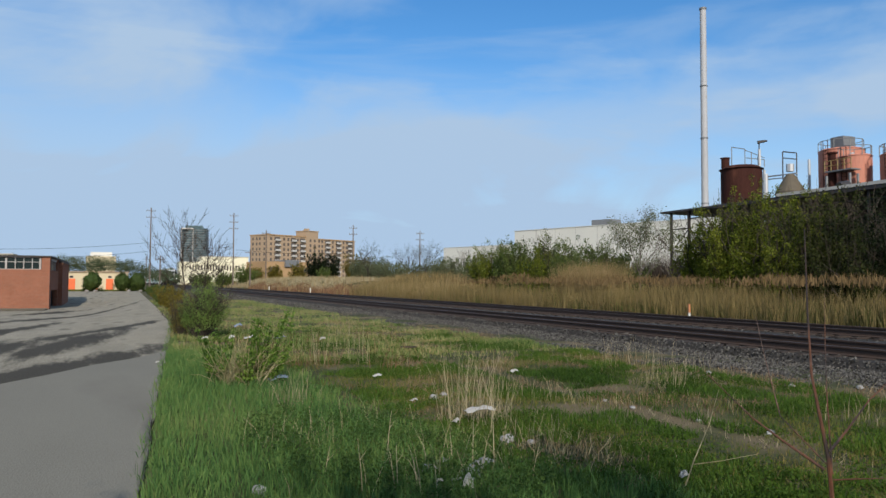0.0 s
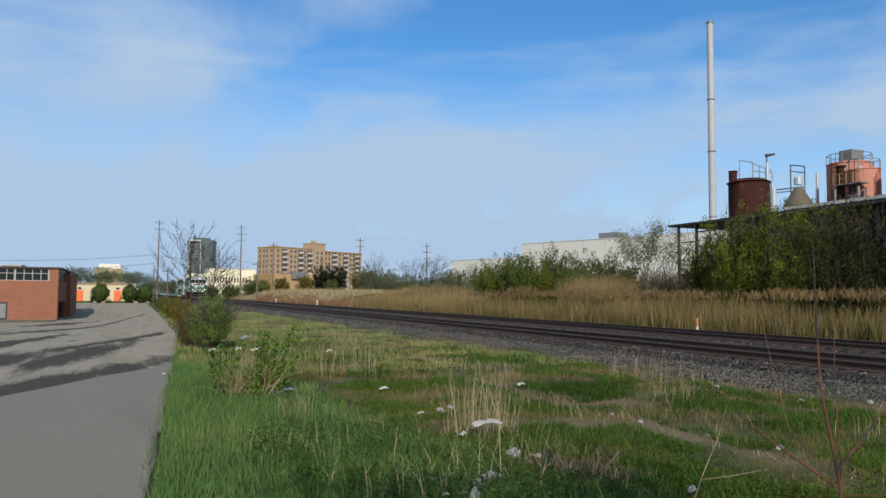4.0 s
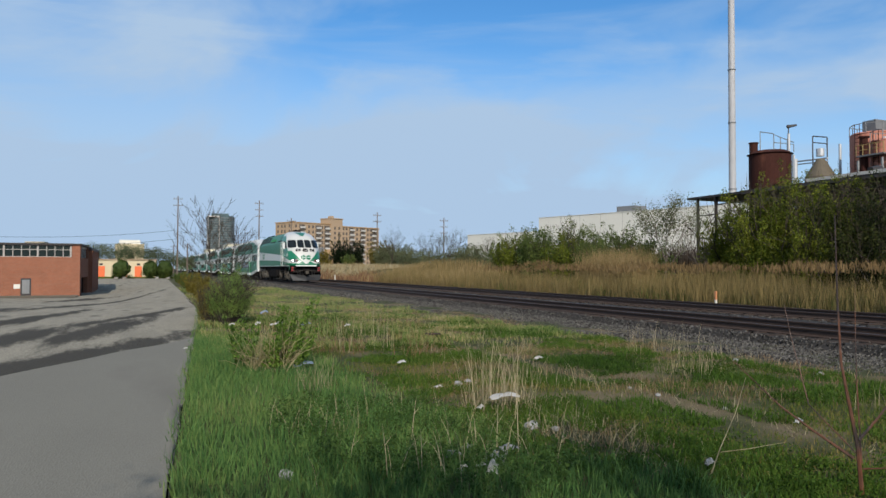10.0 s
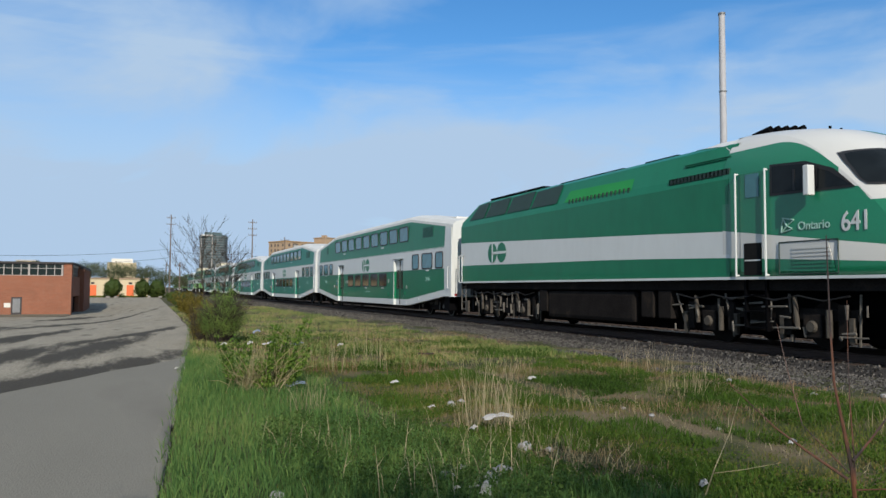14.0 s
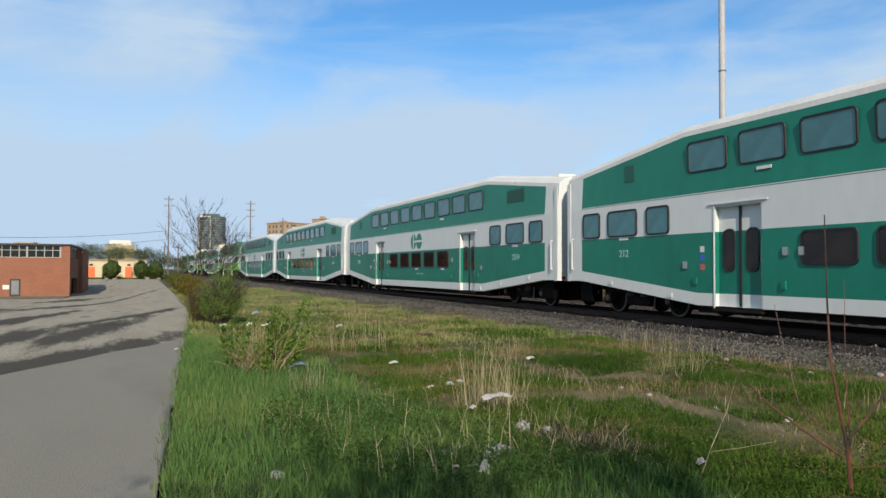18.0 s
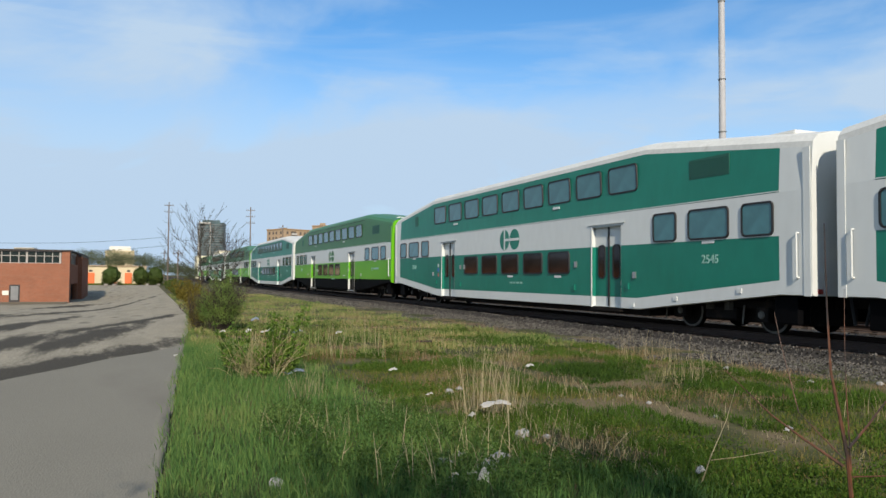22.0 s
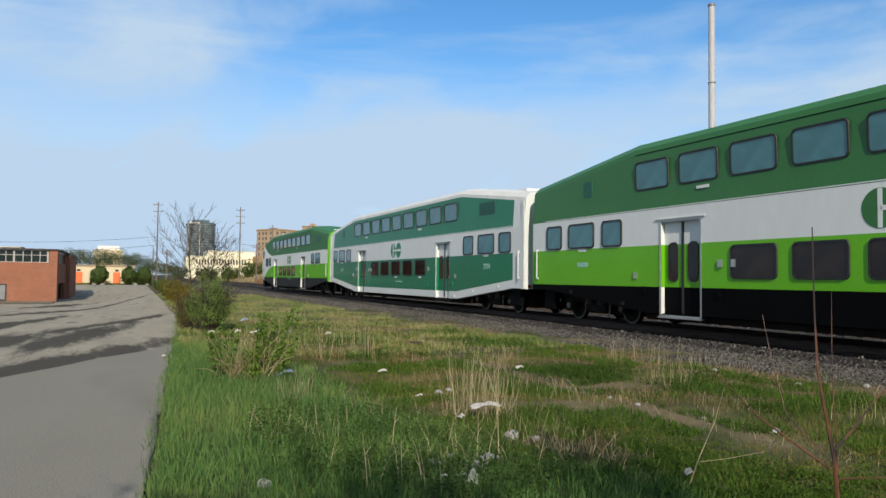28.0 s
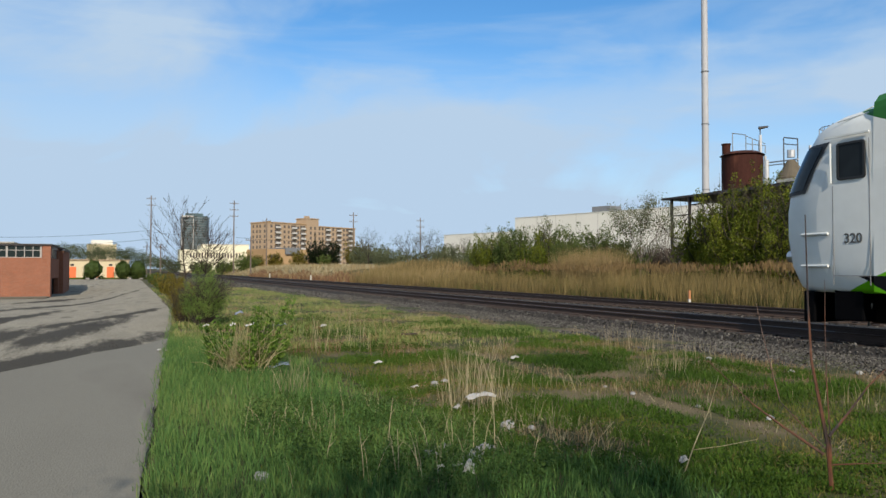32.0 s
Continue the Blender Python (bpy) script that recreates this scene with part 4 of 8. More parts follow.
    for s in (-1, 1):
        skin("windscreen_seal", [(s * 0.02, 3.16), (s * 0.66, 3.20), (s * 0.60, 3.93), (s * 0.04, 3.96)], M_rubber, 0.010)
        skin("windscreen", [(s * 0.05, 3.20), (s * 0.62, 3.23), (s * 0.56, 3.89), (s * 0.07, 3.92)], M_screen, 0.022)
        skin("windscreen_seal", [(s * 0.74, 3.20), (s * 1.425, 3.16), (s * 1.34, 3.93), (s * 0.68, 3.93)], M_rubber, 0.010)
        skin("windscreen", [(s * 0.78, 3.23), (s * 1.41, 3.20), (s * 1.31, 3.88), (s * 0.72, 3.89)], M_screen, 0.022)
        part("wiper", rods(((s * 0.3, -nose(0.3, 3.95) - 0.05, 3.97), (s * 0.36, -nose(0.36, 3.55) - 0.05, 3.5), 0.014)), M_rubber, ob)
        # side doors, windows, mirrors, grab rails
        side = boxes((s * 1.455 - 0.01, s * 1.455 + 0.01, -16.62, -15.95, 1.62, 3.8))
        part("cab_door", side, PAINT, ob, bevel=0.006)
        part("cab_door_window", boxes((s * 1.47 - 0.008, s * 1.47 + 0.008, -16.5, -16.12, 3.25, 3.76)), M_pane, ob)
        v4 = [(s * 1.468, -16.85, 3.27), (s * 1.468, -18.72, 3.22), (s * 1.466, -18.25, 3.54), (s * 1.462, -17.6, 3.78), (s * 1.46, -16.85, 3.84)]
        part("side_window", mesh_of("side_window", v4, [(0, 1, 2, 3, 4)], (M_screen,)), None, ob)
        v5 = [(x * 1.0 - s * 0.003, y + (0.06 if y > -17 else -0.10), z + (0.05 if z > 3.4 else -0.05)) for x, y, z in v4]
        for yw in (-17.42, -17.95):
            part("window_bar", boxes((s * 1.468 - 0.006, s * 1.468 + 0.006, yw - 0.025, yw + 0.025, 3.27, 3.70)), M_rubber, ob)
        part("panel_frame", rods(*[((s * 1.468, -a, b), (s * 1.468, -c, d), 0.012) for a, b, c, d in ((17.02, 1.56, 18.42, 1.56), (17.02, 2.22, 18.42, 2.22), (17.02, 1.56, 17.02, 2.22), (18.42, 1.56, 18.42, 2.22))], seg=5), M_grille, ob)
        part("side_window_seal", mesh_of("side_window_seal", [(p[0] - s * 0.004, p[1], p[2]) for p in v5], [(0, 1, 2, 3, 4)], (M_rubber,)), None, ob)
        # white paint stands in for the sun's reflection in the mirror
        part("mirror", boxes((s * 1.55 - 0.04, s * 1.55 + 0.14 * s + 0.0, -17.97, -17.82, 3.10, 3.70)) if s > 0 else boxes((-1.70, -1.52, -17.97, -17.84, 3.10, 3.70)), M_white, ob, bevel=0.02)
        part("mirror_arm", rods(((s * 1.4, -17.9, 3.62), (s * 1.6, -17.9, 3.62), 0.02)), M_black, ob)
        part("grab_rail", rods(*[((s * 1.53, -y, 1.52), (s * 1.53, -y, 3.82), 0.022) for y in (15.88, 16.72)], *[((s * 1.45, -y, z), (s * 1.53, -y, z), 0.02) for y in (15.88, 16.72) for z in (1.55, 3.8)]), M_white, ob)
        # black plate on the cab side, the painted shade of a step hole
        part("step_recess", boxes((s * 1.468 - 0.004, s * 1.468 + 0.004, -16.55, -16.05, 1.55, 2.25)), M_dark, ob)
        part("step_tread", boxes((s * 1.47 - 0.012, s * 1.47 + 0.012, -16.52, -16.08, 1.86, 1.89)), M_white, ob)
        part("cab_steps", boxes((s * 1.36 - 0.05, s * 1.36 + 0.05, -16.62, -16.56, 0.35, 1.46), (s * 1.36 - 0.05, s * 1.36 + 0.05, -16.04, -15.98, 0.35, 1.46), *[(s * 1.36 - 0.09, s * 1.36 + 0.09, -16.56, -16.04, z, z + 0.03) for z in (0.4, 0.75, 1.1)]), M_black, ob)
        part("louvre_panel", boxes((s * 1.458 - 0.006, s * 1.458 + 0.006, -18.2, -17.0, 1.62, 2.2)), PAINT, ob)
        part("louvre", boxes(*[(s * 1.47 - 0.012, s * 1.47 + 0.012, -18.35 + 0.02 * k, -17.35, 1.61 + 0.075 * k, 1.65 + 0.075 * k) for k in range(7)]), PAINT, ob)
        part("sill", boxes((s * 1.46 - 0.03, s * 1.46 + 0.03, -19.7, -0.5, 1.46, 1.52)), M_white, ob)
        part("skirt_panel", mesh_of("skirt_panel", [(s * 1.44, -19.5, 1.5), (s * 1.44, -20.25, 1.5), (s * 1.44, -20.25, 1.12), (s * 1.44, -19.95, 1.12)], [(0, 1, 2, 3)], (M_teal,)), None, ob)
        # roof-edge grilles at the rear and louvres before the cab
        for k in range(4):
            u0 = 0.95 + k * 1.80
            part("radiator_grille", mesh_of("radiator_grille", [(s * 1.39, -u0 - (0.35 if k == 0 else 0), 3.97), (s * 1.39, -u0 - 1.7, 3.97), (s * 1.115, -u0 - 1.7, 4.61), (s * 1.115, -u0 - (0.75 if k == 0 else 0), 4.56)], [(0, 1, 2, 3)], (M_grille,)), None, ob).location.z = 0.012
        part("screen_panel", mesh_of("screen_panel", [(s * 1.392, -8.5, 3.94), (s * 1.392, -11.95, 3.94), (s * 1.245, -11.9, 4.26), (s * 1.245, -8.65, 4.3)], [(0, 1, 2, 3)], (M_bright,)), None, ob).location.z = 0.012
        part("screen_rib", boxes(*[(s * 1.36 - 0.05, s * 1.36 + 0.045, -8.85 - 0.2 * k, -8.80 - 0.2 * k, 3.88, 4.02) for k in range(16)]), M_grille, ob)
        part("air_slot", boxes((s * 1.40 - 0.03, s * 1.40 + 0.018, -15.6, -13.55, 3.86, 4.0)), M_grille, ob)
        for u0, u1, z0, z1 in ((13.55, 15.6, 3.87, 4.0), (13.95, 15.5, 4.26, 4.34)):
            bmv = boxes(*[(s * 1.40 - 0.03, s * 1.40 + 0.03, -u0 - 0.13 * k - 0.04, -u0 - 0.13 * k, z0, z0 + 0.13) for k in range(16)]) if z0 < 4 else boxes(*[(s * 1.24 - 0.04, s * 1.24 + 0.03, -u1, -u0, z0 + 0.04 * k, z0 + 0.04 * k + 0.018) for k in range(2)])
            part("louvre", bmv, M_teal, ob)
        skin("lamp_recess", [(s * 0.72, 1.85), (s * 1.29, 1.83), (s * 1.29, 2.13), (s * 0.72, 2.11)], M_rubber, 0.008)
        # headlamps: round lens in a dark oval housing low on the nose
        for dx, glowing in ((1.17, True), (0.86, False)):
            z = 1.98
            y = -nose(s * dx, z)
            hl = part("headlight", rods(((s * dx, y + 0.05, z), (s * dx * 1.01, y - 0.035, z), 0.115), seg=20), M_steel, ob)
            part("lens", rods(((s * dx * 1.01, y - 0.045, z), (s * dx * 1.012, y - 0.05, z), 0.055 if glowing else 0.085), seg=20), M_lamp if glowing else M_dim, hl)
        skin("number_board", [(s * 0.42, 2.84), (s * 0.88, 2.82), (s * 0.84, 3.06), (s * 0.40, 3.08)], M_black, 0.02)
        # red marker lamps by the coupler
        part("marker_lamp", boxes((s * 1.22 - 0.12, s * 1.22 + 0.12, -20.5, -20.3, 1.22, 1.38), (s * 1.22 - 0.13, s * 1.22 + 0.11, -20.5, -20.3, 1.0, 1.16)), M_red, ob, bevel=0.04)
    skin("lamp_housing", [(-0.27, 2.80), (0.27, 2.80), (0.22, 3.10), (-0.22, 3.10)], M_black, 0.018)
    for s in (-1, 1):
        y = -nose(0.1, 2.94) - 0.03
        part("headlight", rods(((s * 0.10, y, 2.94), (s * 0.10, y - 0.03, 2.94), 0.06), seg=16), M_lens, ob)
    # emblem discs on the face
    for s in (-1, 1):
        pts = [(s * 0.25 + 0.235 * math.cos(a * math.pi / 12), 2.27 + 0.215 * math.sin(a * math.pi / 12)) for a in range(24)]
        vv = [(x, -nose(x, z) - 0.014, z) for x, z in pts] + [(s * 0.25, -nose(0.25, 2.27) - 0.02, 2.27)]
        part("emblem_disc", mesh_of("emblem_disc", vv, [(k, (k + 1) % 24, 24) for k in range(24)], (M_teal,)), None, ob)
    part("emblem_bar", mesh_of("emblem_bar", [(x, -nose(x, z) - 0.03, z) for x, z in ((0.04, 2.245), (0.52, 2.245), (0.52, 2.295), (0.04, 2.295))], [(0, 1, 2, 3)], (M_white,)), None, ob)
    part("emblem_bar", mesh_of("emblem_bar", [(x, -nose(x, z) - 0.03, z) for x, z in ((-0.34, 2.245), (-0.04, 2.245), (-0.04, 2.295), (-0.34, 2.295))], [(0, 1, 2, 3)], (M_white,)), None, ob)
    part("emblem_bar", mesh_of("emblem_bar", [(x, -nose(x, z) - 0.03, z) for x, z in ((-0.36, 2.05), (-0.315, 2.05), (-0.315, 2.49), (-0.36, 2.49))], [(0, 1, 2, 3)], (M_white,)), None, ob)
    emblem(ob, -3.9, 2.57, 0.365, M_teal, M_white, -1, 1.452)
    emblem(ob, -3.9, 2.57, 0.365, M_teal, M_white, 1, 1.452)
    lettering("641", 0.52, M_white, ob, (-1.462, -18.8, 2.52), "engine_number", squeeze=0.8)
    lettering("Ontario", 0.235, M_pale_green, ob, (-1.462, -17.87, 2.52), "lettering")
    part("flower_mark", rods(*[((-1.464, -a, b), (-1.464, -c, d), 0.014) for a, b, c, d in ((17.08, 2.42, 17.12, 2.72), (17.12, 2.72, 17.40, 2.66), (17.40, 2.66, 17.22, 2.55), (17.22, 2.55, 17.12, 2.72), (17.08, 2.42, 17.22, 2.55), (17.08, 2.42, 17.36, 2.48), (17.36, 2.48, 17.22, 2.55))], seg=5), M_pale_green, ob)
    for s in (-1, 1):
        d = Vector((s * 0.55, -1, 0.55)).normalized()
        x = s * 0.63
        t = Matrix.Translation((x, -nose(x, 2.95) - 0.065, 2.965)) @ Vector((s * 0.28, -1, 0.42)).to_track_quat("Z", "Y").to_matrix().to_4x4()
        lettering("641", 0.19, M_white, ob, (0, 0, 0), "board_number", turn=t)
    # white fairing that rises from the hood's roof into the cab's
    vv, ff = [], []
    for k in range(11):
        u = 12.6 + 2.9 * k / 10
        w = 0.15 + 1.06 * (k / 10) ** 0.8
        for i in range(9):
            x = w * (i - 4) / 4
            hood_z = 4.78 if abs(x) < 0.75 else (4.75 - (abs(x) - 0.75) * 0.43 if abs(x) < 1.1 else 4.6 - (abs(x) - 1.1) * 2.32)
            vv.append((x, -u, hood_z + 0.012 + 0.07 * (k / 10) * (1 - (x / w) ** 2)))
    for k in range(10):
        for i in range(8):
            ff.append((k * 9 + i, k * 9 + i + 1, (k + 1) * 9 + i + 1, (k + 1) * 9 + i))
    part("roof_fairing", mesh_of("roof_fairing", vv, ff, (M_roof_white,), None, True), None, ob, "white roof fairing")
    # roof gear
    part("horn", rods(*[((-0.3 + 0.15 * k, -15.2 - 0.1 * k, 4.92), (-0.3 + 0.15 * k, -15.75 - 0.1 * k, 4.96), 0.03, 0.08) for k in range(5)], ((-0.4, -15.3, 4.85), (0.4, -15.3, 4.9), 0.04), seg=10), M_black, ob)
    part("antenna", rods(((0.1, -17.0, 4.7), (0.1, -17.0, 4.82), 0.03), ((-0.3, -17.6, 4.5), (-0.3, -17.6, 4.62), 0.025)), M_black, ob)
    part("roof_hatch", boxes((-0.7, 0.7, -6.0, -1.8, 4.76, 4.86), (-0.6, 0.6, -10.5, -7, 4.76, 4.83), (-0.35, 0.35, -12.6, -11.2, 4.76, 4.9)), M_black, ob, bevel=0.03)
    # frame, tank, bogies, pilot
    part("underframe", boxes((-0.62, 0.62, -19.9, -0.8, 0.2, 1.25)), M_black, ob)
    part("frame_beam", boxes((-1.35, 1.35, -20.3, -0.5, 1.22, 1.47)), M_under, ob)
    tk = boxes((-1.35, 1.35, -12.0, -7.4, 0.32, 1.18))
    part("fuel_tank", tk, M_under, ob, bevel=0.12)
    for c in (4.2, 16.2):
        bg = new("bogie")
        bg.parent = ob
        bg.location = (0, -c, 0)
        fr = bmesh.new()
        for s in (-1, 1):
            box(fr, s * 1.1 - 0.08, s * 1.1 + 0.08, -2.4, 2.4, 0.62, 0.86)
            for a in (-1.45, 1.45):
                box(fr, s * 1.16 - 0.14, s * 1.16 + 0.14, a - 0.22, a + 0.22, 0.28, 0.75)
                box(fr, s * 1.2 - 0.05, s * 1.2 + 0.05, a - 0.75, a - 0.55, 0.3, 0.95)
                box(fr, s * 1.2 - 0.05, s * 1.2 + 0.05, a + 0.55, a + 0.75, 0.3, 0.95)
            box(fr, s * 1.1 - 0.1, s * 1.1 + 0.1, -0.45, 0.45, 0.35, 0.9)
        part("bogie_frame", fr, M_under, bg, bevel=0.02)
        for a in (-1.45, 1.45):
            part("axle", rods(((-0.7, a, 0.51), (0.7, a, 0.51), 0.1)), M_under, bg)
            for s in (-1, 1):
                part("wheel", rods(((s * 0.68, a, 0.51), (s * 0.81, a, 0.51), 0.51), seg=28), M_under, bg)
                part("axle_cap", rods(((s * 1.28, a, 0.5), (s * 1.36, a, 0.5), 0.14, 0.10), seg=12), M_gear, bg)
            for s in (-1, 1):
                part("damper", rods(((s * 1.3, a + 0.35, 0.45), (s * 1.3, a + 0.42, 1.1), 0.05)), M_gear, bg)
                part("damper", rods(((s * 1.3, a - 0.4, 0.3), (s * 1.3, a - 0.4, 0.85), 0.06)), M_gear, bg)
        part("brake_rigging", boxes(*[(s * 1.22 - 0.04, s * 1.22 + 0.04, y - 0.05, y + 0.05, 0.22, 0.7) for s in (-1, 1) for y in (-2.3, -0.65, 0.65, 2.3)]), M_gear, bg)
    # sand pipes, hangers, cylinders and cables over the bogies
    gr = random.Random(17)
    for c in (4.2, 16.2):
        for s in (-1, 1):
            segs = []
            for k in range(26):
                y, z = -c + gr.uniform(-2.7, 2.7), gr.uniform(0.3, 1.1)
                x = s * gr.uniform(1.24, 1.38)
                if gr.random() < 0.55:
                    segs.append(((x, y, z), (x, y + gr.uniform(-0.03, 0.03), z - gr.uniform(0.15, 0.5) * min(1, z)), gr.uniform(0.018, 0.05), 0.02))
                else:
                    segs.append(((x, y, z), (x, y + gr.uniform(0.2, 0.7), z + gr.uniform(-0.06, 0.06)), gr.uniform(0.015, 0.04), 0.02))
            for y in (-2.55, -0.9, 0.9, 2.55):
                segs.append(((s * 1.3, -c + y, 1.15), (s * 1.12, -c + y * 0.93, 0.16), 0.026, 0.022))
            tagged(part("brake_gear", rods(*segs, seg=6), M_pipes, ob), kind="stuff")
            part("cable", rods(*[((s * 1.4, -c - 2.4 + 0.6 * k, 1.12 - 0.1 * (k % 2)), (s * 1.4, -c - 1.8 + 0.6 * k, 1.12 - 0.1 * ((k + 1) % 2)), 0.018) for k in range(8)], seg=5), M_rubber, ob)
    for s in (-1, 1):
        part("ladder", rods(*[((s * 1.38, -y, 1.45), (s * 1.38, -y, 0.35), 0.022) for y in (0.55, 0.95)], *[((s * 1.38, -0.55, z), (s * 1.38, -0.95, z), 0.02) for z in (0.4, 0.7, 1.0, 1.3)], seg=6), M_pipes, ob)
        part("step_guard", boxes((s * 1.38 - 0.03, s * 1.38 + 0.03, -1.25, -1.0, 0.3, 0.75)), M_gear, ob)
        for y in (0.5, 0.8):
            part("hand_rail", rods(((s * 1.5, -y, 1.5), (s * 1.5, -y, 2.55), 0.022), ((s * 1.5, -y, 2.55), (s * 1.42, -y - 0.15, 2.65), 0.022), seg=6), M_white, ob)
    # gear behind the plough: footboard, uncoupling bar, hoses, lamp brackets
    part("footboard", boxes((-1.25, -0.5, -20.62, -20.4, 0.86, 0.9), (0.5, 1.25, -20.62, -20.4, 0.86, 0.9)), M_under, ob)
    part("uncoupling_bar", rods(((-1.2, -20.6, 0.98), (-0.3, -20.7, 1.05), 0.02), ((0.3, -20.7, 1.05), (1.2, -20.6, 0.98), 0.02), ((-1.2, -20.6, 0.98), (-1.2, -20.6, 1.3), 0.02), ((1.2, -20.6, 0.98), (1.2, -20.6, 1.3), 0.02), seg=6), M_gear, ob)
    part("coupler_knuckle", boxes((-0.14, 0.14, -21.1, -20.9, 0.74, 1.03)), M_gear, ob, bevel=0.04)
    for s in (-1, 1):
        for y in (6.9, 12.3, 13.0):
            part("equipment_box", boxes((s * 1.25 - 0.12, s * 1.25 + 0.12, -y - 0.5, -y, 0.5, 1.2)), M_under, ob, bevel=0.03)
    pil = mesh_of("pilot", [(-1.4, -20.15, 1.3), (0, -20.3, 1.3), (1.4, -20.15, 1.3), (-1.42, -20.3, 0.62), (0, -20.45, 0.62), (1.42, -20.3, 0.62)], [(0, 1, 4, 3), (1, 2, 5, 4)], (M_black,))
    part("pilot", pil, None, ob)
    plow = mesh_of("snow_plough", [(-1.48, -20.25, 0.72), (0, -20.55, 0.60), (1.48, -20.25, 0.72), (-1.2, -20.6, 0.14), (0, -20.95, 0.14), (1.2, -20.6, 0.14), (-1.4, -20.0, 0.2), (1.4, -20.0, 0.2)], [(0, 1, 4, 3), (1, 2, 5, 4), (0, 3, 6), (2, 7, 5)], (mat("plough_steel", (0.016, 0.016, 0.017), 0.6, 0.2, 0.25, 2, 0.1),))
    part("snow_plough", plow, None, ob)
    part("coupler", boxes((-0.18, 0.18, -20.95, -20.2, 0.72, 1.05), (-0.3, 0.3, -20.75, -20.3, 1.0, 1.2)), M_under, ob, bevel=0.04)
    part("coupler", boxes((-0.18, 0.18, -0.6, 0.0, 0.62, 0.95)), M_under, ob, bevel=0.04)
    part("air_hose", rods(*[((x, -20.4, 0.95), (x * 1.05, -20.62, 0.45), 0.035) for x in (-0.75, -0.55, 0.55, 0.75)]), M_rubber, ob)
    part("bumper_bar", boxes((-0.95, 0.95, -20.66, -20.4, 1.44, 1.56)), M_white, ob, bevel=0.02)
    part("end_rail", rods(*[((s * 1.3, -0.5, 1.5), (s * 1.3, -0.5, 2.6), 0.025) for s in (-1, 1)]), M_white, ob)
    part("rear_gangway", boxes((-0.6, 0.6, -0.62, -0.1, 1.2, 3.3)), M_rubber, ob, bevel=0.03)
    return ob


M_bright = mat("bright_green_screen", (0.002, 0.19, 0.028), 0.6, 0, 0.1, 2)
M_grille = mat("radiator_mesh", (0.007, 0.026, 0.019), 0.7, 0, 0.4, 3, 0.4, 40)
M_pale_green = mat("pale_lettering", (0.28, 0.46, 0.38), 0.5)
M_lens = mat("clear_lens", (0.35, 0.34, 0.32), 0.15, 0, 0.1)
M_dim = mat("unlit_lens", (0.15, 0.05, 0.04), 0.15, 0, 0.1)


def nose_paint():
    """Green paint with the white face and roof of the cab, split along straight lines of the body."""
    m = mat("cab_paint", TEAL, 0.38, 0, 0.10, 0.8, 0.02, 25, coat=0.25)
    n, l = m.node_tree.nodes, m.node_tree.links
    b = n["Principled BSDF"]
    tc = n.new("ShaderNodeTexCoord")
    sp = n.new("ShaderNodeSeparateXYZ")
    l.new(tc.outputs["Object"], sp.inputs["Vector"])

    def calc(op, a, c=0.0, d=0.0):
        k = n.new("ShaderNodeMath")
        k.operation = op
        for i, q in enumerate((a, c, d)):
            if isinstance(q, (int, float)):
                k.inputs[i].default_value = q
            else:
                l.new(q, k.inputs[i])
        return k.outputs[0]

    ax = calc("ABSOLUTE", sp.outputs["X"])
    vv = calc("MULTIPLY", sp.outputs["Y"], -1)
    z = sp.outputs["Z"]
    # face: above a V that rises from the foot of the nose
    vee = calc("SUBTRACT", z, calc("MULTIPLY_ADD", calc("POWER", ax, 1.15), 1.02, 1.62))
    face = calc("MULTIPLY", calc("GREATER_THAN", vee, 0), calc("GREATER_THAN", vv, 18.45))
    # roof and pillar: above a line that falls towards the windscreen
    line = calc("MULTIPLY_ADD", calc("POWER", calc("MAXIMUM", calc("SUBTRACT", vv, 16.75), 0), 1.9), -0.29, 4.38)
    roof = calc("GREATER_THAN", z, calc("MAXIMUM", line, 2.9))
    roof = calc("MULTIPLY", roof, calc("GREATER_THAN", vv, 13.0))
    # green wedge on the crown
    wedge = calc("LESS_THAN", ax, calc("MULTIPLY", calc("SUBTRACT", 18.9, vv), 0.30))
    wedge = calc("MULTIPLY", wedge, calc("GREATER_THAN", vv, 16.9))
    roof = calc("MULTIPLY", roof, calc("SUBTRACT", 1, calc("MULTIPLY", wedge, calc("GREATER_THAN", z, 4.2))))
    # side stripe running out to the foot of the nose
    s_top = calc("SUBTRACT", calc("MULTIPLY_ADD", vv, -0.128, 4.545), z)
    s_bot = calc("SUBTRACT", z, calc("MULTIPLY_ADD", vv, -0.049, 2.712))
    stripe = calc("MULTIPLY", calc("GREATER_THAN", s_top, 0), calc("GREATER_THAN", s_bot, 0))
    stripe = calc("MULTIPLY", stripe, calc("LESS_THAN", vv, 20.5))
    white = calc("MINIMUM", calc("ADD", calc("ADD", face, roof), stripe), 1)
    mx = n.new("ShaderNodeMix")
    mx.data_type = "RGBA"
    src = b.inputs["Base Color"].links[0].from_socket
    l.new(white, mx.inputs["Factor"])
    l.new(src, mx.inputs["A"])
    mx.inputs["B"].default_value = (0.46, 0.455, 0.425, 1)
    l.new(mx.outputs["Result"], b.inputs["Base Color"])
    return m


loco = engine()

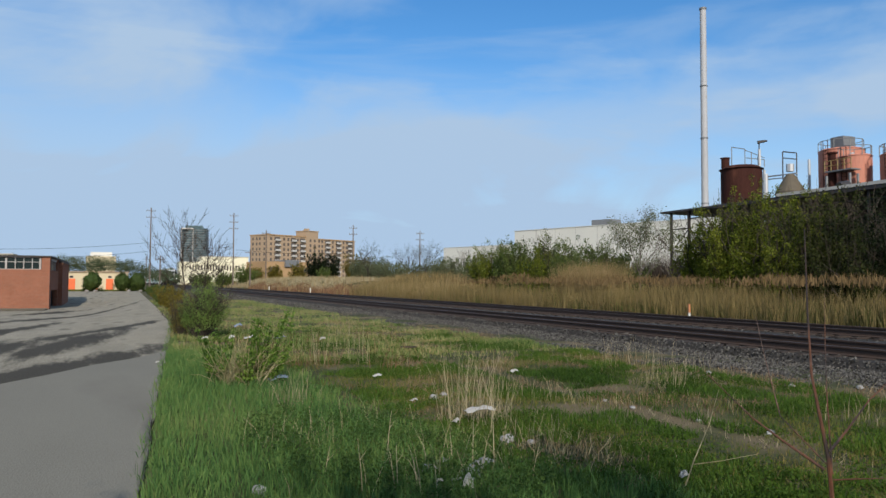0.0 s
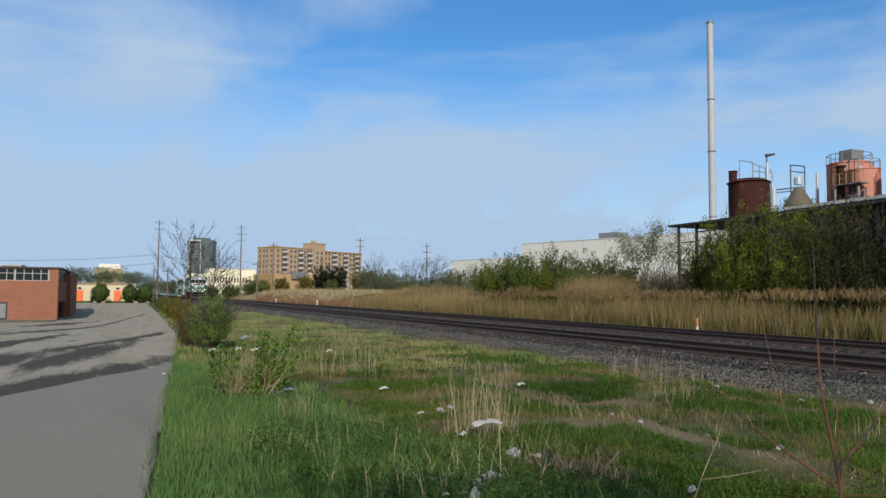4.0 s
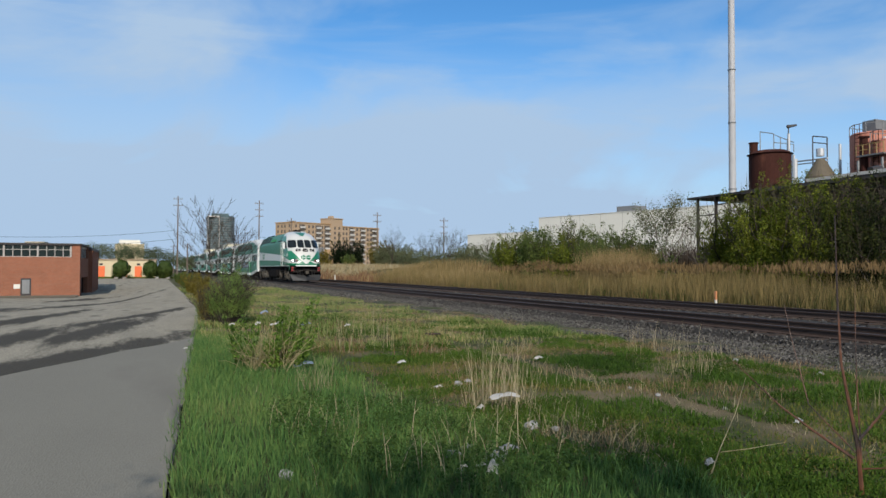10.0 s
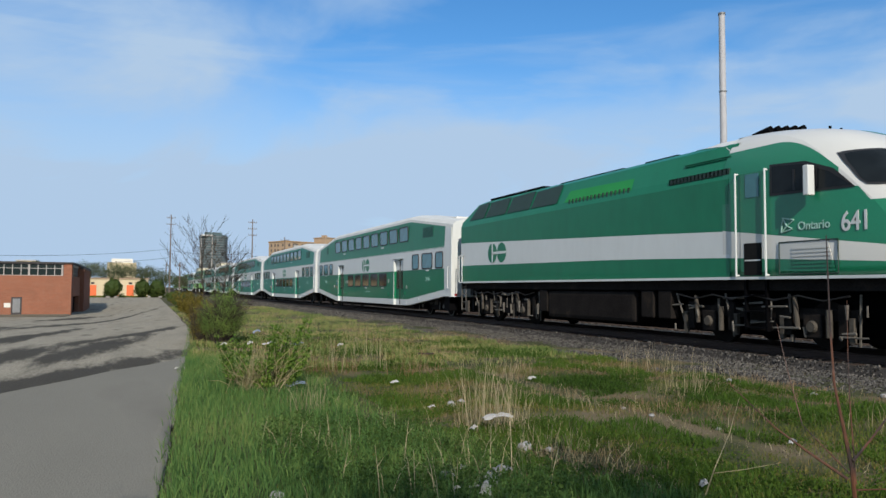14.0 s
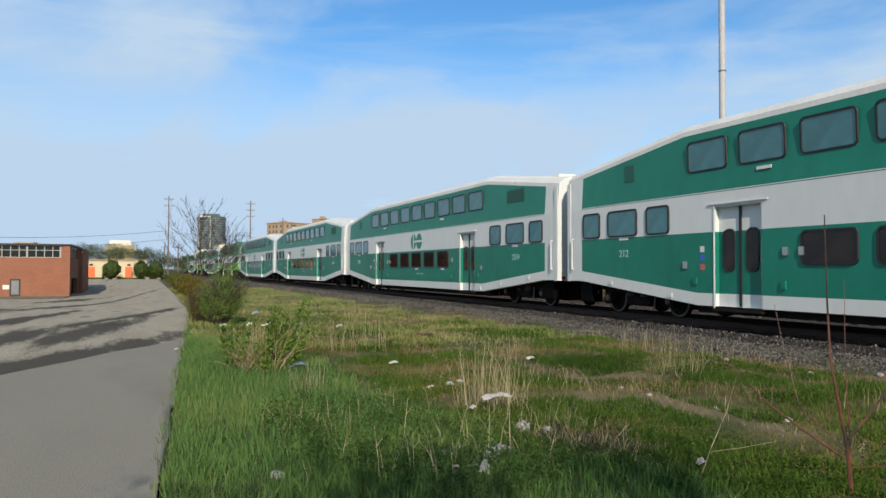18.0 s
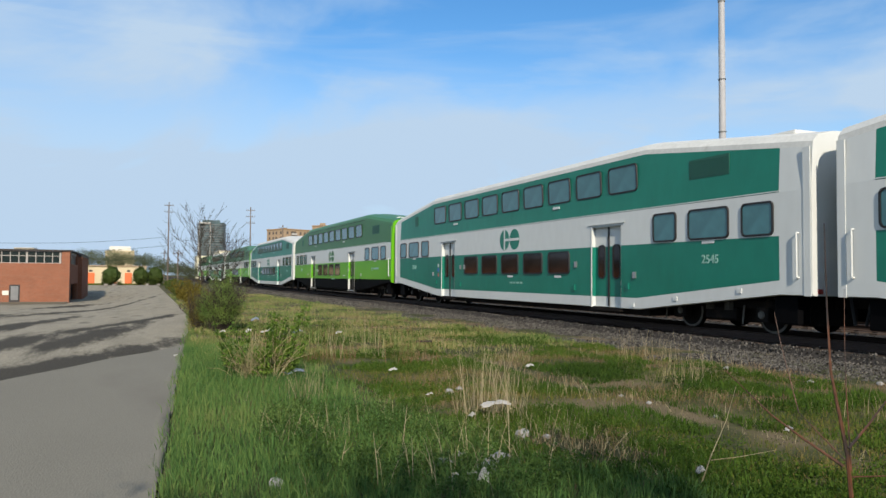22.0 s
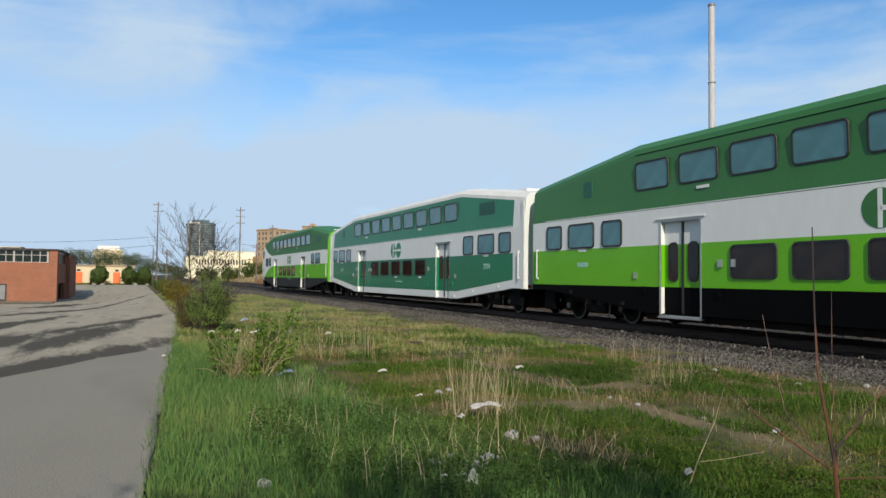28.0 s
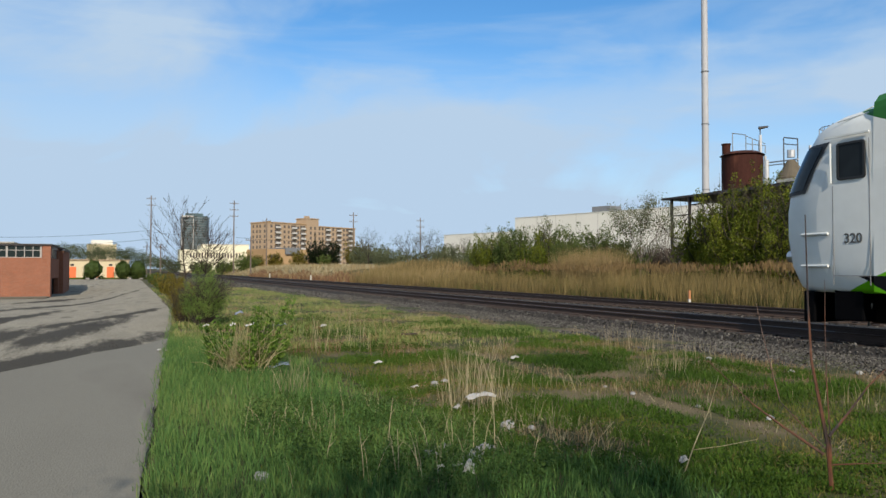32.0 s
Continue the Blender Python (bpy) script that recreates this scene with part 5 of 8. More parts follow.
# ---- plants: materials ----
M_grass = leafy("grass_blades", [(0.027, 0.058, 0.019), (0.058, 0.125, 0.035), (0.096, 0.18, 0.048), (0.15, 0.215, 0.06), (0.24, 0.215, 0.10)])
M_turf = leafy("short_turf", [(0.028, 0.049, 0.010), (0.055, 0.091, 0.016), (0.095, 0.127, 0.022), (0.162, 0.136, 0.041), (0.245, 0.172, 0.067)])
M_weed = leafy("green_weeds", [(0.019, 0.040, 0.007), (0.041, 0.085, 0.012), (0.070, 0.125, 0.018), (0.113, 0.149, 0.026)])
M_meadow = leafy("dry_meadow", [(0.068, 0.110, 0.030), (0.123, 0.180, 0.051), (0.190, 0.228, 0.072), (0.284, 0.243, 0.107), (0.397, 0.295, 0.168)])
M_clover = leafy("clover_leaves", [(0.015, 0.032, 0.006), (0.032, 0.066, 0.009), (0.055, 0.097, 0.012), (0.083, 0.113, 0.016)])
M_straw = leafy("dry_straw", [(0.18, 0.145, 0.08), (0.27, 0.225, 0.13), (0.36, 0.305, 0.195), (0.24, 0.175, 0.10)], through=0.2)
M_reed = leafy("dry_reed", [(0.07, 0.060, 0.022), (0.165, 0.122, 0.055), (0.31, 0.225, 0.11), (0.235, 0.165, 0.076), (0.10, 0.095, 0.03)], through=0.2)
M_reed_olive = leafy("olive_reed", [(0.05, 0.046, 0.014), (0.115, 0.090, 0.036), (0.22, 0.165, 0.072), (0.165, 0.122, 0.05), (0.075, 0.075, 0.02)], through=0.2)
M_gravel = mat("tan_gravel", (0.10, 0.085, 0.065), 0.9, 0, 0.3, 5, 0.2, 40, island=0.4)
M_thatch = leafy("brown_thatch", [(0.083, 0.055, 0.030), (0.143, 0.097, 0.053), (0.217, 0.155, 0.090), (0.161, 0.097, 0.052)], through=0.15)
M_leaf_near = leafy("weed_leaves", [(0.063, 0.109, 0.026), (0.115, 0.184, 0.042), (0.184, 0.253, 0.057), (0.253, 0.287, 0.083)])
M_leaf_weed = leafy("tall_weed_leaves", [(0.041, 0.078, 0.017), (0.081, 0.143, 0.024), (0.135, 0.208, 0.036), (0.203, 0.260, 0.054)])
M_weed_mid = leafy("coarse_weeds", [(0.022, 0.046, 0.011), (0.038, 0.075, 0.016), (0.06, 0.10, 0.022), (0.09, 0.075, 0.036)])
M_olive = leafy("olive_weeds", [(0.03, 0.036, 0.012), (0.056, 0.062, 0.019), (0.095, 0.088, 0.03), (0.15, 0.115, 0.05)])
M_weed_straw = leafy("weed_straw", [(0.24, 0.20, 0.10), (0.33, 0.28, 0.15), (0.40, 0.35, 0.20)], through=0.2)
M_leaf_olive = leafy("olive_leaves", [(0.013, 0.019, 0.006), (0.027, 0.035, 0.009), (0.046, 0.053, 0.013), (0.068, 0.066, 0.019)])
M_plume = leafy("reed_plumes", [(0.09, 0.062, 0.03), (0.14, 0.092, 0.042), (0.19, 0.13, 0.06)], through=0.2)
M_leaf = leafy("spring_leaves", [(0.029, 0.043, 0.007), (0.070, 0.094, 0.011), (0.123, 0.148, 0.016), (0.164, 0.176, 0.022), (0.189, 0.184, 0.034)])
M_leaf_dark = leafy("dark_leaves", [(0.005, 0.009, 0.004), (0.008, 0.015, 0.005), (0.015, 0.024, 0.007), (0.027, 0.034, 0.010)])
M_leaf_pale = leafy("pale_leaves", [(0.06, 0.07, 0.036), (0.10, 0.115, 0.058), (0.145, 0.16, 0.082), (0.13, 0.115, 0.07)])
M_leaf_bush = leafy("bush_leaves", [(0.04, 0.060, 0.017), (0.072, 0.102, 0.025), (0.112, 0.142, 0.037), (0.145, 0.155, 0.05)])
M_leaf_yellow = leafy("yellow_leaves", [(0.092, 0.075, 0.017), (0.149, 0.120, 0.021), (0.218, 0.165, 0.032)])
M_leaf_far = leafy("far_leaves", [(0.038, 0.054, 0.028), (0.065, 0.085, 0.039), (0.095, 0.112, 0.051), (0.081, 0.078, 0.041)])
M_hedge = leafy("hedge_leaves", [(0.022, 0.038, 0.012), (0.045, 0.070, 0.017), (0.090, 0.109, 0.026)])
M_bark = mat("bark", (0.05, 0.04, 0.032), 0.9, 0, 0.3, 6, 0.5, 30)
M_bark_pale = mat("grey_twigs", (0.13, 0.108, 0.09), 0.9, 0, 0.3, 6, 0.3, 30)
M_dock = leafy("dock_stalks", [(0.09, 0.05, 0.028), (0.15, 0.08, 0.045), (0.20, 0.12, 0.07)], through=0.1)
M_redtwig = mat("red_twigs", (0.085, 0.030, 0.012), 0.55, 0, 0.5, 5, 0.4, 40, stain=(0.022, 0.012, 0.009), stain_at=0.5, stretch=(1, 1, 0.4))


def np_mesh(name, verts, faces, material):
    """A mesh from arrays; faces all have the same number of corners."""
    me = bpy.data.meshes.new(name)
    nf, k = faces.shape
    me.vertices.add(len(verts))
    me.vertices.foreach_set("co", verts.astype(np.float32).ravel())
    me.loops.add(nf * k)
    me.loops.foreach_set("vertex_index", faces.astype(np.int32).ravel())
    me.polygons.add(nf)
    me.polygons.foreach_set("loop_start", np.arange(0, nf * k, k, dtype=np.int32))
    me.polygons.foreach_set("loop_total", np.full(nf, k, dtype=np.int32))
    me.materials.append(material)
    me.update(calc_edges=True)
    me.validate()
    return me


def blade_mesh(name, base, height, width, lean, material, rng, droop=0.35):
    """Grass blades or stalks: each a bent strip of three triangles."""
    n = len(base)
    a = rng.uniform(0, 2 * np.pi, n)
    b = rng.uniform(0, 2 * np.pi, n)
    side = np.stack([np.cos(a), np.sin(a), np.zeros(n)], 1) * (width / 2)[:, None]
    bend = np.stack([np.cos(b), np.sin(b), np.zeros(n)], 1) * (lean * height)[:, None]
    up = np.array([0, 0, 1.0])
    v = np.empty((n, 5, 3))
    v[:, 0], v[:, 1] = base - side, base + side
    mid = base + up * (height * 0.6)[:, None] + bend * droop
    v[:, 2], v[:, 3] = mid - side * 0.75, mid + side * 0.75
    v[:, 4] = base + up * (height * np.sqrt(np.maximum(0.1, 1 - 0.5 * lean ** 2)))[:, None] + bend
    t = np.array([(0, 1, 3), (0, 3, 2), (2, 3, 4)])
    f = (t[None] + 5 * np.arange(n)[:, None, None]).reshape(-1, 3)
    return np_mesh(name, v.reshape(-1, 3), f, material)


def field(name, label, count, xr, yr, h, w, lean, material, seed, keep=None, zf=gz, ypow=1.0, category="grass", sink=0.01):
    """A stretch of blades over the ground, thinned where keep() says so."""
    rng = np.random.default_rng(seed)
    x = rng.uniform(*xr, count)
    y = yr[0] + (yr[1] - yr[0]) * rng.uniform(0, 1, count) ** ypow
    k = np.array([keep(a, b) for a, b in zip(x, y)]) if keep else np.ones(count)
    ok = rng.uniform(0, 1, count) < k
    x, y, k = x[ok], y[ok], k[ok]
    z = np.array([zf(a, b) for a, b in zip(x, y)]) - sink
    n = len(x)
    hh = rng.uniform(*h, n) * (0.55 + 0.45 * np.clip(k, 0, 1))
    ob = new(name, blade_mesh(name, np.stack([x, y, z], 1), hh, rng.uniform(*w, n), rng.uniform(0.05, lean, n), material, rng))
    return tagged(ob, label, category, kind="stuff")


def nz(x, y, s, o=0.0):
    return noise.noise((x * s + o, y * s - o, o)) * 0.5 + 0.5


def off_asphalt(x, y):
    return x > edge_x(y) + 0.03 + 0.08 * noise.noise((x, y * 3, 2))


RUT = lambda y: 5.75 + 0.25 * noise.noise((0, y * 0.25, 4)) + 0.03 * (y - 6)


def lush(x, y):
    if not off_asphalt(x, y):
        return 0
    far_side = 1 - smooth(2.7, 3.7, x + 0.10 * (y - 6) + 1.3 * (nz(x, y, 0.6, 7) - 0.5))
    return far_side * (0.65 + 0.5 * nz(x, y, 0.9, 2))


def patchy(x, y):
    if not off_asphalt(x, y) or x > 9.55 + 0.7 * noise.noise((x * 0.8, y * 0.8, 6)):
        return 0
    d = smooth(0.40, 0.56, 0.75 * nz(x, y, 0.6, 3) + 0.25 * nz(x, y, 2.2, 9))
    rut = 1 - 0.85 * math.exp(-((x - RUT(y)) / 0.14) ** 2) * (1 if y < 16 else 0.4)
    worn = 1 - 0.85 * math.exp(-((x - 3.85) / 0.42) ** 2 - ((y - 5.8) / 1.1) ** 2)
    return (0.22 + 0.78 * d) * rut * worn


field("grass", "lush green spring grass beside the asphalt", 110000, (0.0, 6.0), (3.2, 17), (0.06, 0.22), (0.005, 0.010), 0.85, M_grass, 11, lush, ypow=1.25)
field("grass", "short patchy green turf with bare soil", 200000, (1.0, 9.9), (3.2, 24), (0.025, 0.085), (0.004, 0.009), 0.9, M_turf, 12, patchy, ypow=1.2)
field("grass", "green grass running along the track bed", 70000, (1.2, 10.3), (14, 62), (0.06, 0.18), (0.012, 0.024), 0.85, M_meadow, 13, patchy, ypow=1.3)


def tufted(x, y):
    """Where green weeds stand in clumps, a metre or so across with ragged edges."""
    return smooth(0.50, 0.535, 0.62 * nz(x, y, 0.8, 21) + 0.38 * nz(x, y, 2.6, 5))


field("grass", "clumps of fresh green weeds on the soil", 150000, (3.0, 9.7), (3.6, 20), (0.035, 0.125), (0.006, 0.013), 1.1, M_weed, 14, lambda x, y: (patchy(x, y) > 0.2) * tufted(x, y) * (1 - math.exp(-((x - RUT(y)) / 0.14) ** 2)), ypow=1.1)
field("grass", "short green grass strip before the low building", 9000, (-30, 8), (119, 127), (0.1, 0.3), (0.05, 0.1), 0.6, M_turf, 15)
field("dry_grass", "dry straw stems among the grass", 9000, (1.0, 10.3), (4.5, 34), (0.10, 0.42), (0.003, 0.006), 0.7, M_straw, 16, lambda x, y: off_asphalt(x, y) * smooth(0.48, 0.75, nz(x, y, 0.7, 12)), ypow=1.2)


field("dry_grass", "brown dead thatch between the green tufts", 70000, (1.6, 10.3), (4.2, 30), (0.04, 0.13), (0.004, 0.010), 0.98, M_thatch, 17, lambda x, y: off_asphalt(x, y) * smooth(0.36, 0.62, nz(x, y, 0.45, 33)) * (1 - 0.8 * tufted(x, y)) * (0.25 + 0.75 * smooth(2.2, 4.2, x + 0.10 * (y - 7))), ypow=1.2)
field("grass", "grass overhanging the asphalt's edge", 16000, (0.0, 2.6), (3.2, 32), (0.06, 0.20), (0.005, 0.010), 1.0, M_grass, 18, lambda x, y: abs(x - edge_x(y) - 0.06) < 0.13 + 0.05 * noise.noise((x, y * 2, 8)), ypow=1.2)


field("dry_grass", "dead straw lying flat on the worn soil", 6500, (3.1, 6.7), (4.2, 13), (0.06, 0.22), (0.003, 0.006), 2.2, M_straw, 19, lambda x, y: max(math.exp(-((x - 3.85) / 0.55) ** 2 - ((y - 5.8) / 1.3) ** 2), 0.4 * math.exp(-((x - RUT(y)) / 0.2) ** 2), 0.5 * math.exp(-((x - 4.1) / 0.6) ** 2 - ((y - 7.8) / 1.0) ** 2)))


def tussock(x0, y0, r, count, h, lean, seed, w=(0.003, 0.007), material=None, label="tuft of tall dry straw stems in the grass"):
    rng = np.random.default_rng(seed)
    a, d = rng.uniform(0, 6.283, count), r * np.sqrt(rng.uniform(0, 1, count))
    x, y = x0 + d * np.cos(a), y0 + d * np.sin(a)
    z = np.array([gz(p, q) for p, q in zip(x, y)]) - 0.01
    hh = rng.uniform(*h, count)
    ob = new("dry_tussock", blade_mesh("dry_tussock", np.stack([x, y, z], 1), hh, rng.uniform(*w, count), rng.uniform(0.03, lean, count), material or M_straw, rng, 0.45))
    return tagged(ob, label, "dry grass", "dry tufts", "stuff")


for k, (x0, y0, r, c, h, ln) in enumerate(((3.75, 7.6, 0.42, 120, (0.4, 0.98), 0.55), (3.9, 14.0, 0.75, 80, (0.4, 0.95), 0.3), (1.96, 9.1, 0.25, 40, (0.3, 0.6), 0.55), (2.6, 5.3, 0.5, 26, (0.25, 0.6), 0.8), (9.2, 11.6, 0.9, 60, (0.3, 0.7), 0.35), (7.6, 8.9, 0.5, 60, (0.2, 0.45), 0.6), (2.0, 5.1, 0.4, 16, (0.3, 0.5), 0.7), (5.0, 16.5, 0.8, 45, (0.2, 0.6), 0.4), (3.3, 17.2, 0.6, 30, (0.3, 0.7), 0.4), (6.5, 12.5, 0.5, 50, (0.15, 0.4), 0.6), (7.2, 20, 1.0, 50, (0.2, 0.6), 0.4), (1.5, 6.8, 0.5, 30, (0.2, 0.42), 0.7))):
    tussock(x0, y0, r, c, h, ln, 40 + k)

for k, (x0, y0, r, c) in enumerate(((3.3, 13.6, 0.6, 90), (4.5, 12.3, 0.5, 60), (2.9, 15.8, 0.5, 60), (5.2, 14.6, 0.6, 60), (3.9, 17.6, 0.7, 70), (6.3, 18.5, 0.7, 60))):
    tussock(x0, y0, r, c, (0.15, 0.5), 0.45, 60 + k, (0.004, 0.009), M_dock, "tuft of short reddish-brown dead weed stalks")

# bank of dry reeds beyond the far track
field("dry_reeds", "tall dry tan reeds on the bank beyond the track", 62000, (22.2, 29.5), (11, 75), (1.0, 2.0), (0.010, 0.024), 0.35, M_reed_olive, 21, lambda x, y: (0.35 + 0.65 * nz(x, y, 0.4, 5)) * (0.1 if 33 < y < 64 and x > 24.6 else 1) * (0.4 + 0.6 * smooth(17, 30, y)), ypow=1.25, category="reeds")
field("dry_reeds", "tall dry tan reeds on the far bank", 36000, (22.4, 34), (55, 190), (0.9, 1.9), (0.035, 0.07), 0.4, M_reed, 22, lambda x, y: (0.3 + 0.7 * nz(x, y, 0.15, 5)) * (1 - 0.9 * smooth(72, 88, y)), ypow=1.1, category="reeds")
field("reed_plumes", "reddish feathery plumes topping the dry reeds", 6500, (22.3, 27.8), (12, 50), (0.16, 0.36), (0.025, 0.06), 0.6, M_plume, 23, lambda x, y: smooth(0.36, 0.56, nz(x, y, 0.5, 9)), lambda x, y: gz(x, y) + 1.28 + 0.45 * nz(x * 3, y * 3, 2.0, 1), ypow=1.2, category="reeds")
field("weeds", "green weeds among the dry reeds", 9000, (22.3, 28), (19, 62), (0.3, 0.95), (0.015, 0.04), 0.8, M_leaf_bush, 26, lambda x, y: smooth(0.5, 0.7, nz(x, y, 0.5, 13)), category="weeds")
field("dry_reeds", "low reddish dead stalks at the foot of the far bank", 8000, (22.6, 26.5), (62, 150), (0.4, 1.0), (0.04, 0.09), 0.5, M_dock, 29, lambda x, y: smooth(0.42, 0.6, nz(x, y, 0.2, 17)), ypow=1.2, category="reeds")
field("dry_grass", "short dry grass over the far embankment", 52000, (24, 75), (95, 330), (0.3, 0.7), (0.05, 0.12), 0.6, M_straw, 24, ypow=1.2)
field("weeds", "low green weeds at the foot of the reeds", 30000, (22.2, 27.5), (11, 34), (0.6, 1.6), (0.018, 0.045), 0.8, M_olive, 25, lambda x, y: smooth(0.32, 0.6, nz(x, y, 0.6, 3)) * (1 - 0.88 * smooth(13.5, 18, y)), category="weeds")


def sticks_mesh(name, segs, material, sides=5):
    """Tapered sticks (start, end, radius, radius) joined in one mesh."""
    a, b = np.array([s[0] for s in segs], float), np.array([s[1] for s in segs], float)
    r = np.array([s[2:4] for s in segs], float)
    d = b - a
    d /= np.linalg.norm(d, axis=1)[:, None] + 1e-9
    u = np.cross(d, np.where(np.abs(d[:, 2:3]) > 0.9, np.array([[1.0, 0, 0]]), np.array([[0, 0, 1.0]])))
    u /= np.linalg.norm(u, axis=1)[:, None] + 1e-9
    w = np.cross(d, u)
    n = len(segs)
    v = np.empty((n, 2, sides, 3))
    for k in range(sides):
        e = u * math.cos(6.2832 * k / sides) + w * math.sin(6.2832 * k / sides)
        v[:, 0, k], v[:, 1, k] = a + e * r[:, :1], b + e * r[:, 1:]
    q = np.array([(k, (k + 1) % sides, sides + (k + 1) % sides, sides + k) for k in range(sides)])
    f = (q[None] + 2 * sides * np.arange(n)[:, None, None]).reshape(-1, 4)
    return np_mesh(name, v.reshape(-1, 3), f, material)


def limb(segs, a, d, length, r, depth, rng, wander=0.25, tips=None, rise=0.15, forks=(2, 3, 3), thin=0.6):
    """A tapered, forking limb; collects its tips."""
    p, q = Vector(a), Vector(d).normalized()
    n = 3
    for k in range(n):
        nxt = p + q * (length / n)
        segs.append((tuple(p), tuple(nxt), r * (1 - 0.25 * k / n), r * (1 - 0.25 * (k + 1) / n)))
        p = nxt
        q = (q + Vector((rng.uniform(-wander, wander), rng.uniform(-wander, wander), rng.uniform(-wander * 0.5, wander * 0.5) + rise * 0.3))).normalized()
        if depth > 0 and k < n - 1 and rng.random() < 0.5:
            e = (q + Vector((rng.uniform(-0.9, 0.9), rng.uniform(-0.9, 0.9), rng.uniform(-0.1, 0.6)))).normalized()
            limb(segs, p, e, length * rng.uniform(0.45, 0.7), r * thin * 0.8, depth - 1, rng, wander, tips, rise, (2,), thin)
    if tips is not None:
        tips.append(p.copy())
    if depth > 0:
        for _ in range(rng.choice(forks)):
            e = (q + Vector((rng.uniform(-0.8, 0.8), rng.uniform(-0.8, 0.8), rng.uniform(-0.2, 0.6)))).normalized()
            limb(segs, p, e, length * rng.uniform(0.55, 0.8), r * thin, depth - 1, rng, wander, tips, rise, forks, thin)


def leaves_mesh(name, centres, radii, count, size, material, seed, flat=0.85):
    """Leaf quads gathered in clumps round the given centres."""
    rng = np.random.default_rng(seed)
    c = np.array(centres, float)
    rad = np.array(radii, float)
    w = rad ** 2
    pick = rng.choice(len(c), count, p=w / w.sum())
    d = rng.normal(size=(count, 3))
    d /= np.linalg.norm(d, axis=1)[:, None]
    rr = rad[pick] * (rng.uniform(0.15, 1, count) ** 0.45) * rng.uniform(0.85, 1.12, count)
    p = c[pick] + d * rr[:, None] * np.array([1, 1, flat])
    u = rng.normal(size=(count, 3))
    u /= np.linalg.norm(u, axis=1)[:, None]
    v = np.cross(u, rng.normal(size=(count, 3)))
    v /= np.linalg.norm(v, axis=1)[:, None] + 1e-9
    s = size * rng.uniform(0.5, 1.2, count)
    q = np.empty((count, 4, 3))
    q[:, 0], q[:, 2] = p - u * s[:, None], p + u * s[:, None]
    q[:, 1], q[:, 3] = p + v * s[:, None] * 0.55, p - v * s[:, None] * 0.55
    f = np.arange(count * 4).reshape(-1, 4)
    return np_mesh(name, q.reshape(-1, 3), f, material)


def shrub(name, label, x, y, h, w, count, size, material, seed, stems=6, bare=0.15, group="", clumps=26, bark=None, category="shrub", shoots=0):
    """A many-stemmed shrub: forking stems and a crown of small leaves in uneven clumps."""
    rng = random.Random(seed)
    z0 = gz(x, y)
    ob = thing(name, label, category, (x, y, z0 - 0.03), group)
    tips = []
    for k in range(stems):
        segs = []
        a = 6.283 * k / stems + rng.uniform(-0.4, 0.4)
        d = Vector((math.cos(a) * rng.uniform(0.15, 0.6), math.sin(a) * rng.uniform(0.15, 0.6), 1))
        limb(segs, (rng.uniform(-0.06, 0.06) * w, rng.uniform(-0.06, 0.06) * w, 0), d, h * rng.uniform(0.32, 0.46), 0.006 * h + 0.004, 2, rng, 0.2, tips)
        part("stem", sticks_mesh("stem", segs, bark or M_bark), None, ob)
    cs, rs = [], []
    for k in range(clumps):
        t = rng.uniform(0, 1)
        zz = h * (bare + (1 - bare) * t)
        wr = w / 2 * math.sin(math.pi * (0.18 + 0.72 * (1 - t) ** 0.8)) ** 0.6 * (0.7 if t > 0.8 else 1)
        a = rng.uniform(0, 6.283)
        rr = wr * math.sqrt(rng.uniform(0.05, 1))
        cr = min(w, h) * rng.uniform(0.09, 0.19)
        cs.append((rr * math.cos(a), rr * math.sin(a), max(cr * 0.5, zz - cr * 0.8)))
        rs.append(cr)
    for t in tips[:: max(1, len(tips) // 10)]:
        if t.z > h * bare * 1.5:
            cs.append(tuple(t))
            rs.append(min(w, h) * 0.08)
    if shoots:
        cs, rs, segs = [], [], []
        for k in range(shoots):
            a, e = rng.uniform(0, 6.283), math.sqrt(rng.random())
            foot = Vector((0.42 * w * e * math.cos(a), 0.42 * w * e * math.sin(a), 0))
            top = h * rng.uniform(0.55, 1.04) * (1 - 0.28 * e * e)
            tip = foot * rng.uniform(0.95, 1.25) + Vector((rng.gauss(0, 0.05) * w, rng.gauss(0, 0.05) * w, top))
            mid = (foot * 0.7).lerp(tip, 0.5)
            segs += [(tuple(foot * 0.5), tuple(mid), 0.0025 * h + 0.002, 0.002 * h), (tuple(mid), tuple(tip), 0.002 * h, 0.001 * h)]
            n = rng.randint(4, 7)
            for j in range(n):
                t = bare + (1 - bare) * (j + rng.random()) / n
                at = (foot * 0.5).lerp(mid, t * 2) if t < 0.5 else mid.lerp(tip, t * 2 - 1)
                cr = w * rng.uniform(0.05, 0.11) * (1.15 - 0.55 * t)
                cs.append(tuple(at + Vector((rng.gauss(0, 0.045) * w, rng.gauss(0, 0.045) * w, 0))))
                rs.append(cr)
        tagged(part("brush", sticks_mesh("brush", segs, bark or M_bark, 4), None, ob), kind="stuff")
        part("crown", leaves_mesh("crown", cs, rs, count, size, material, seed, 1.5), None, ob)
        return ob
    part("crown", leaves_mesh("crown", cs, rs, count, size, material, seed), None, ob)
    return ob


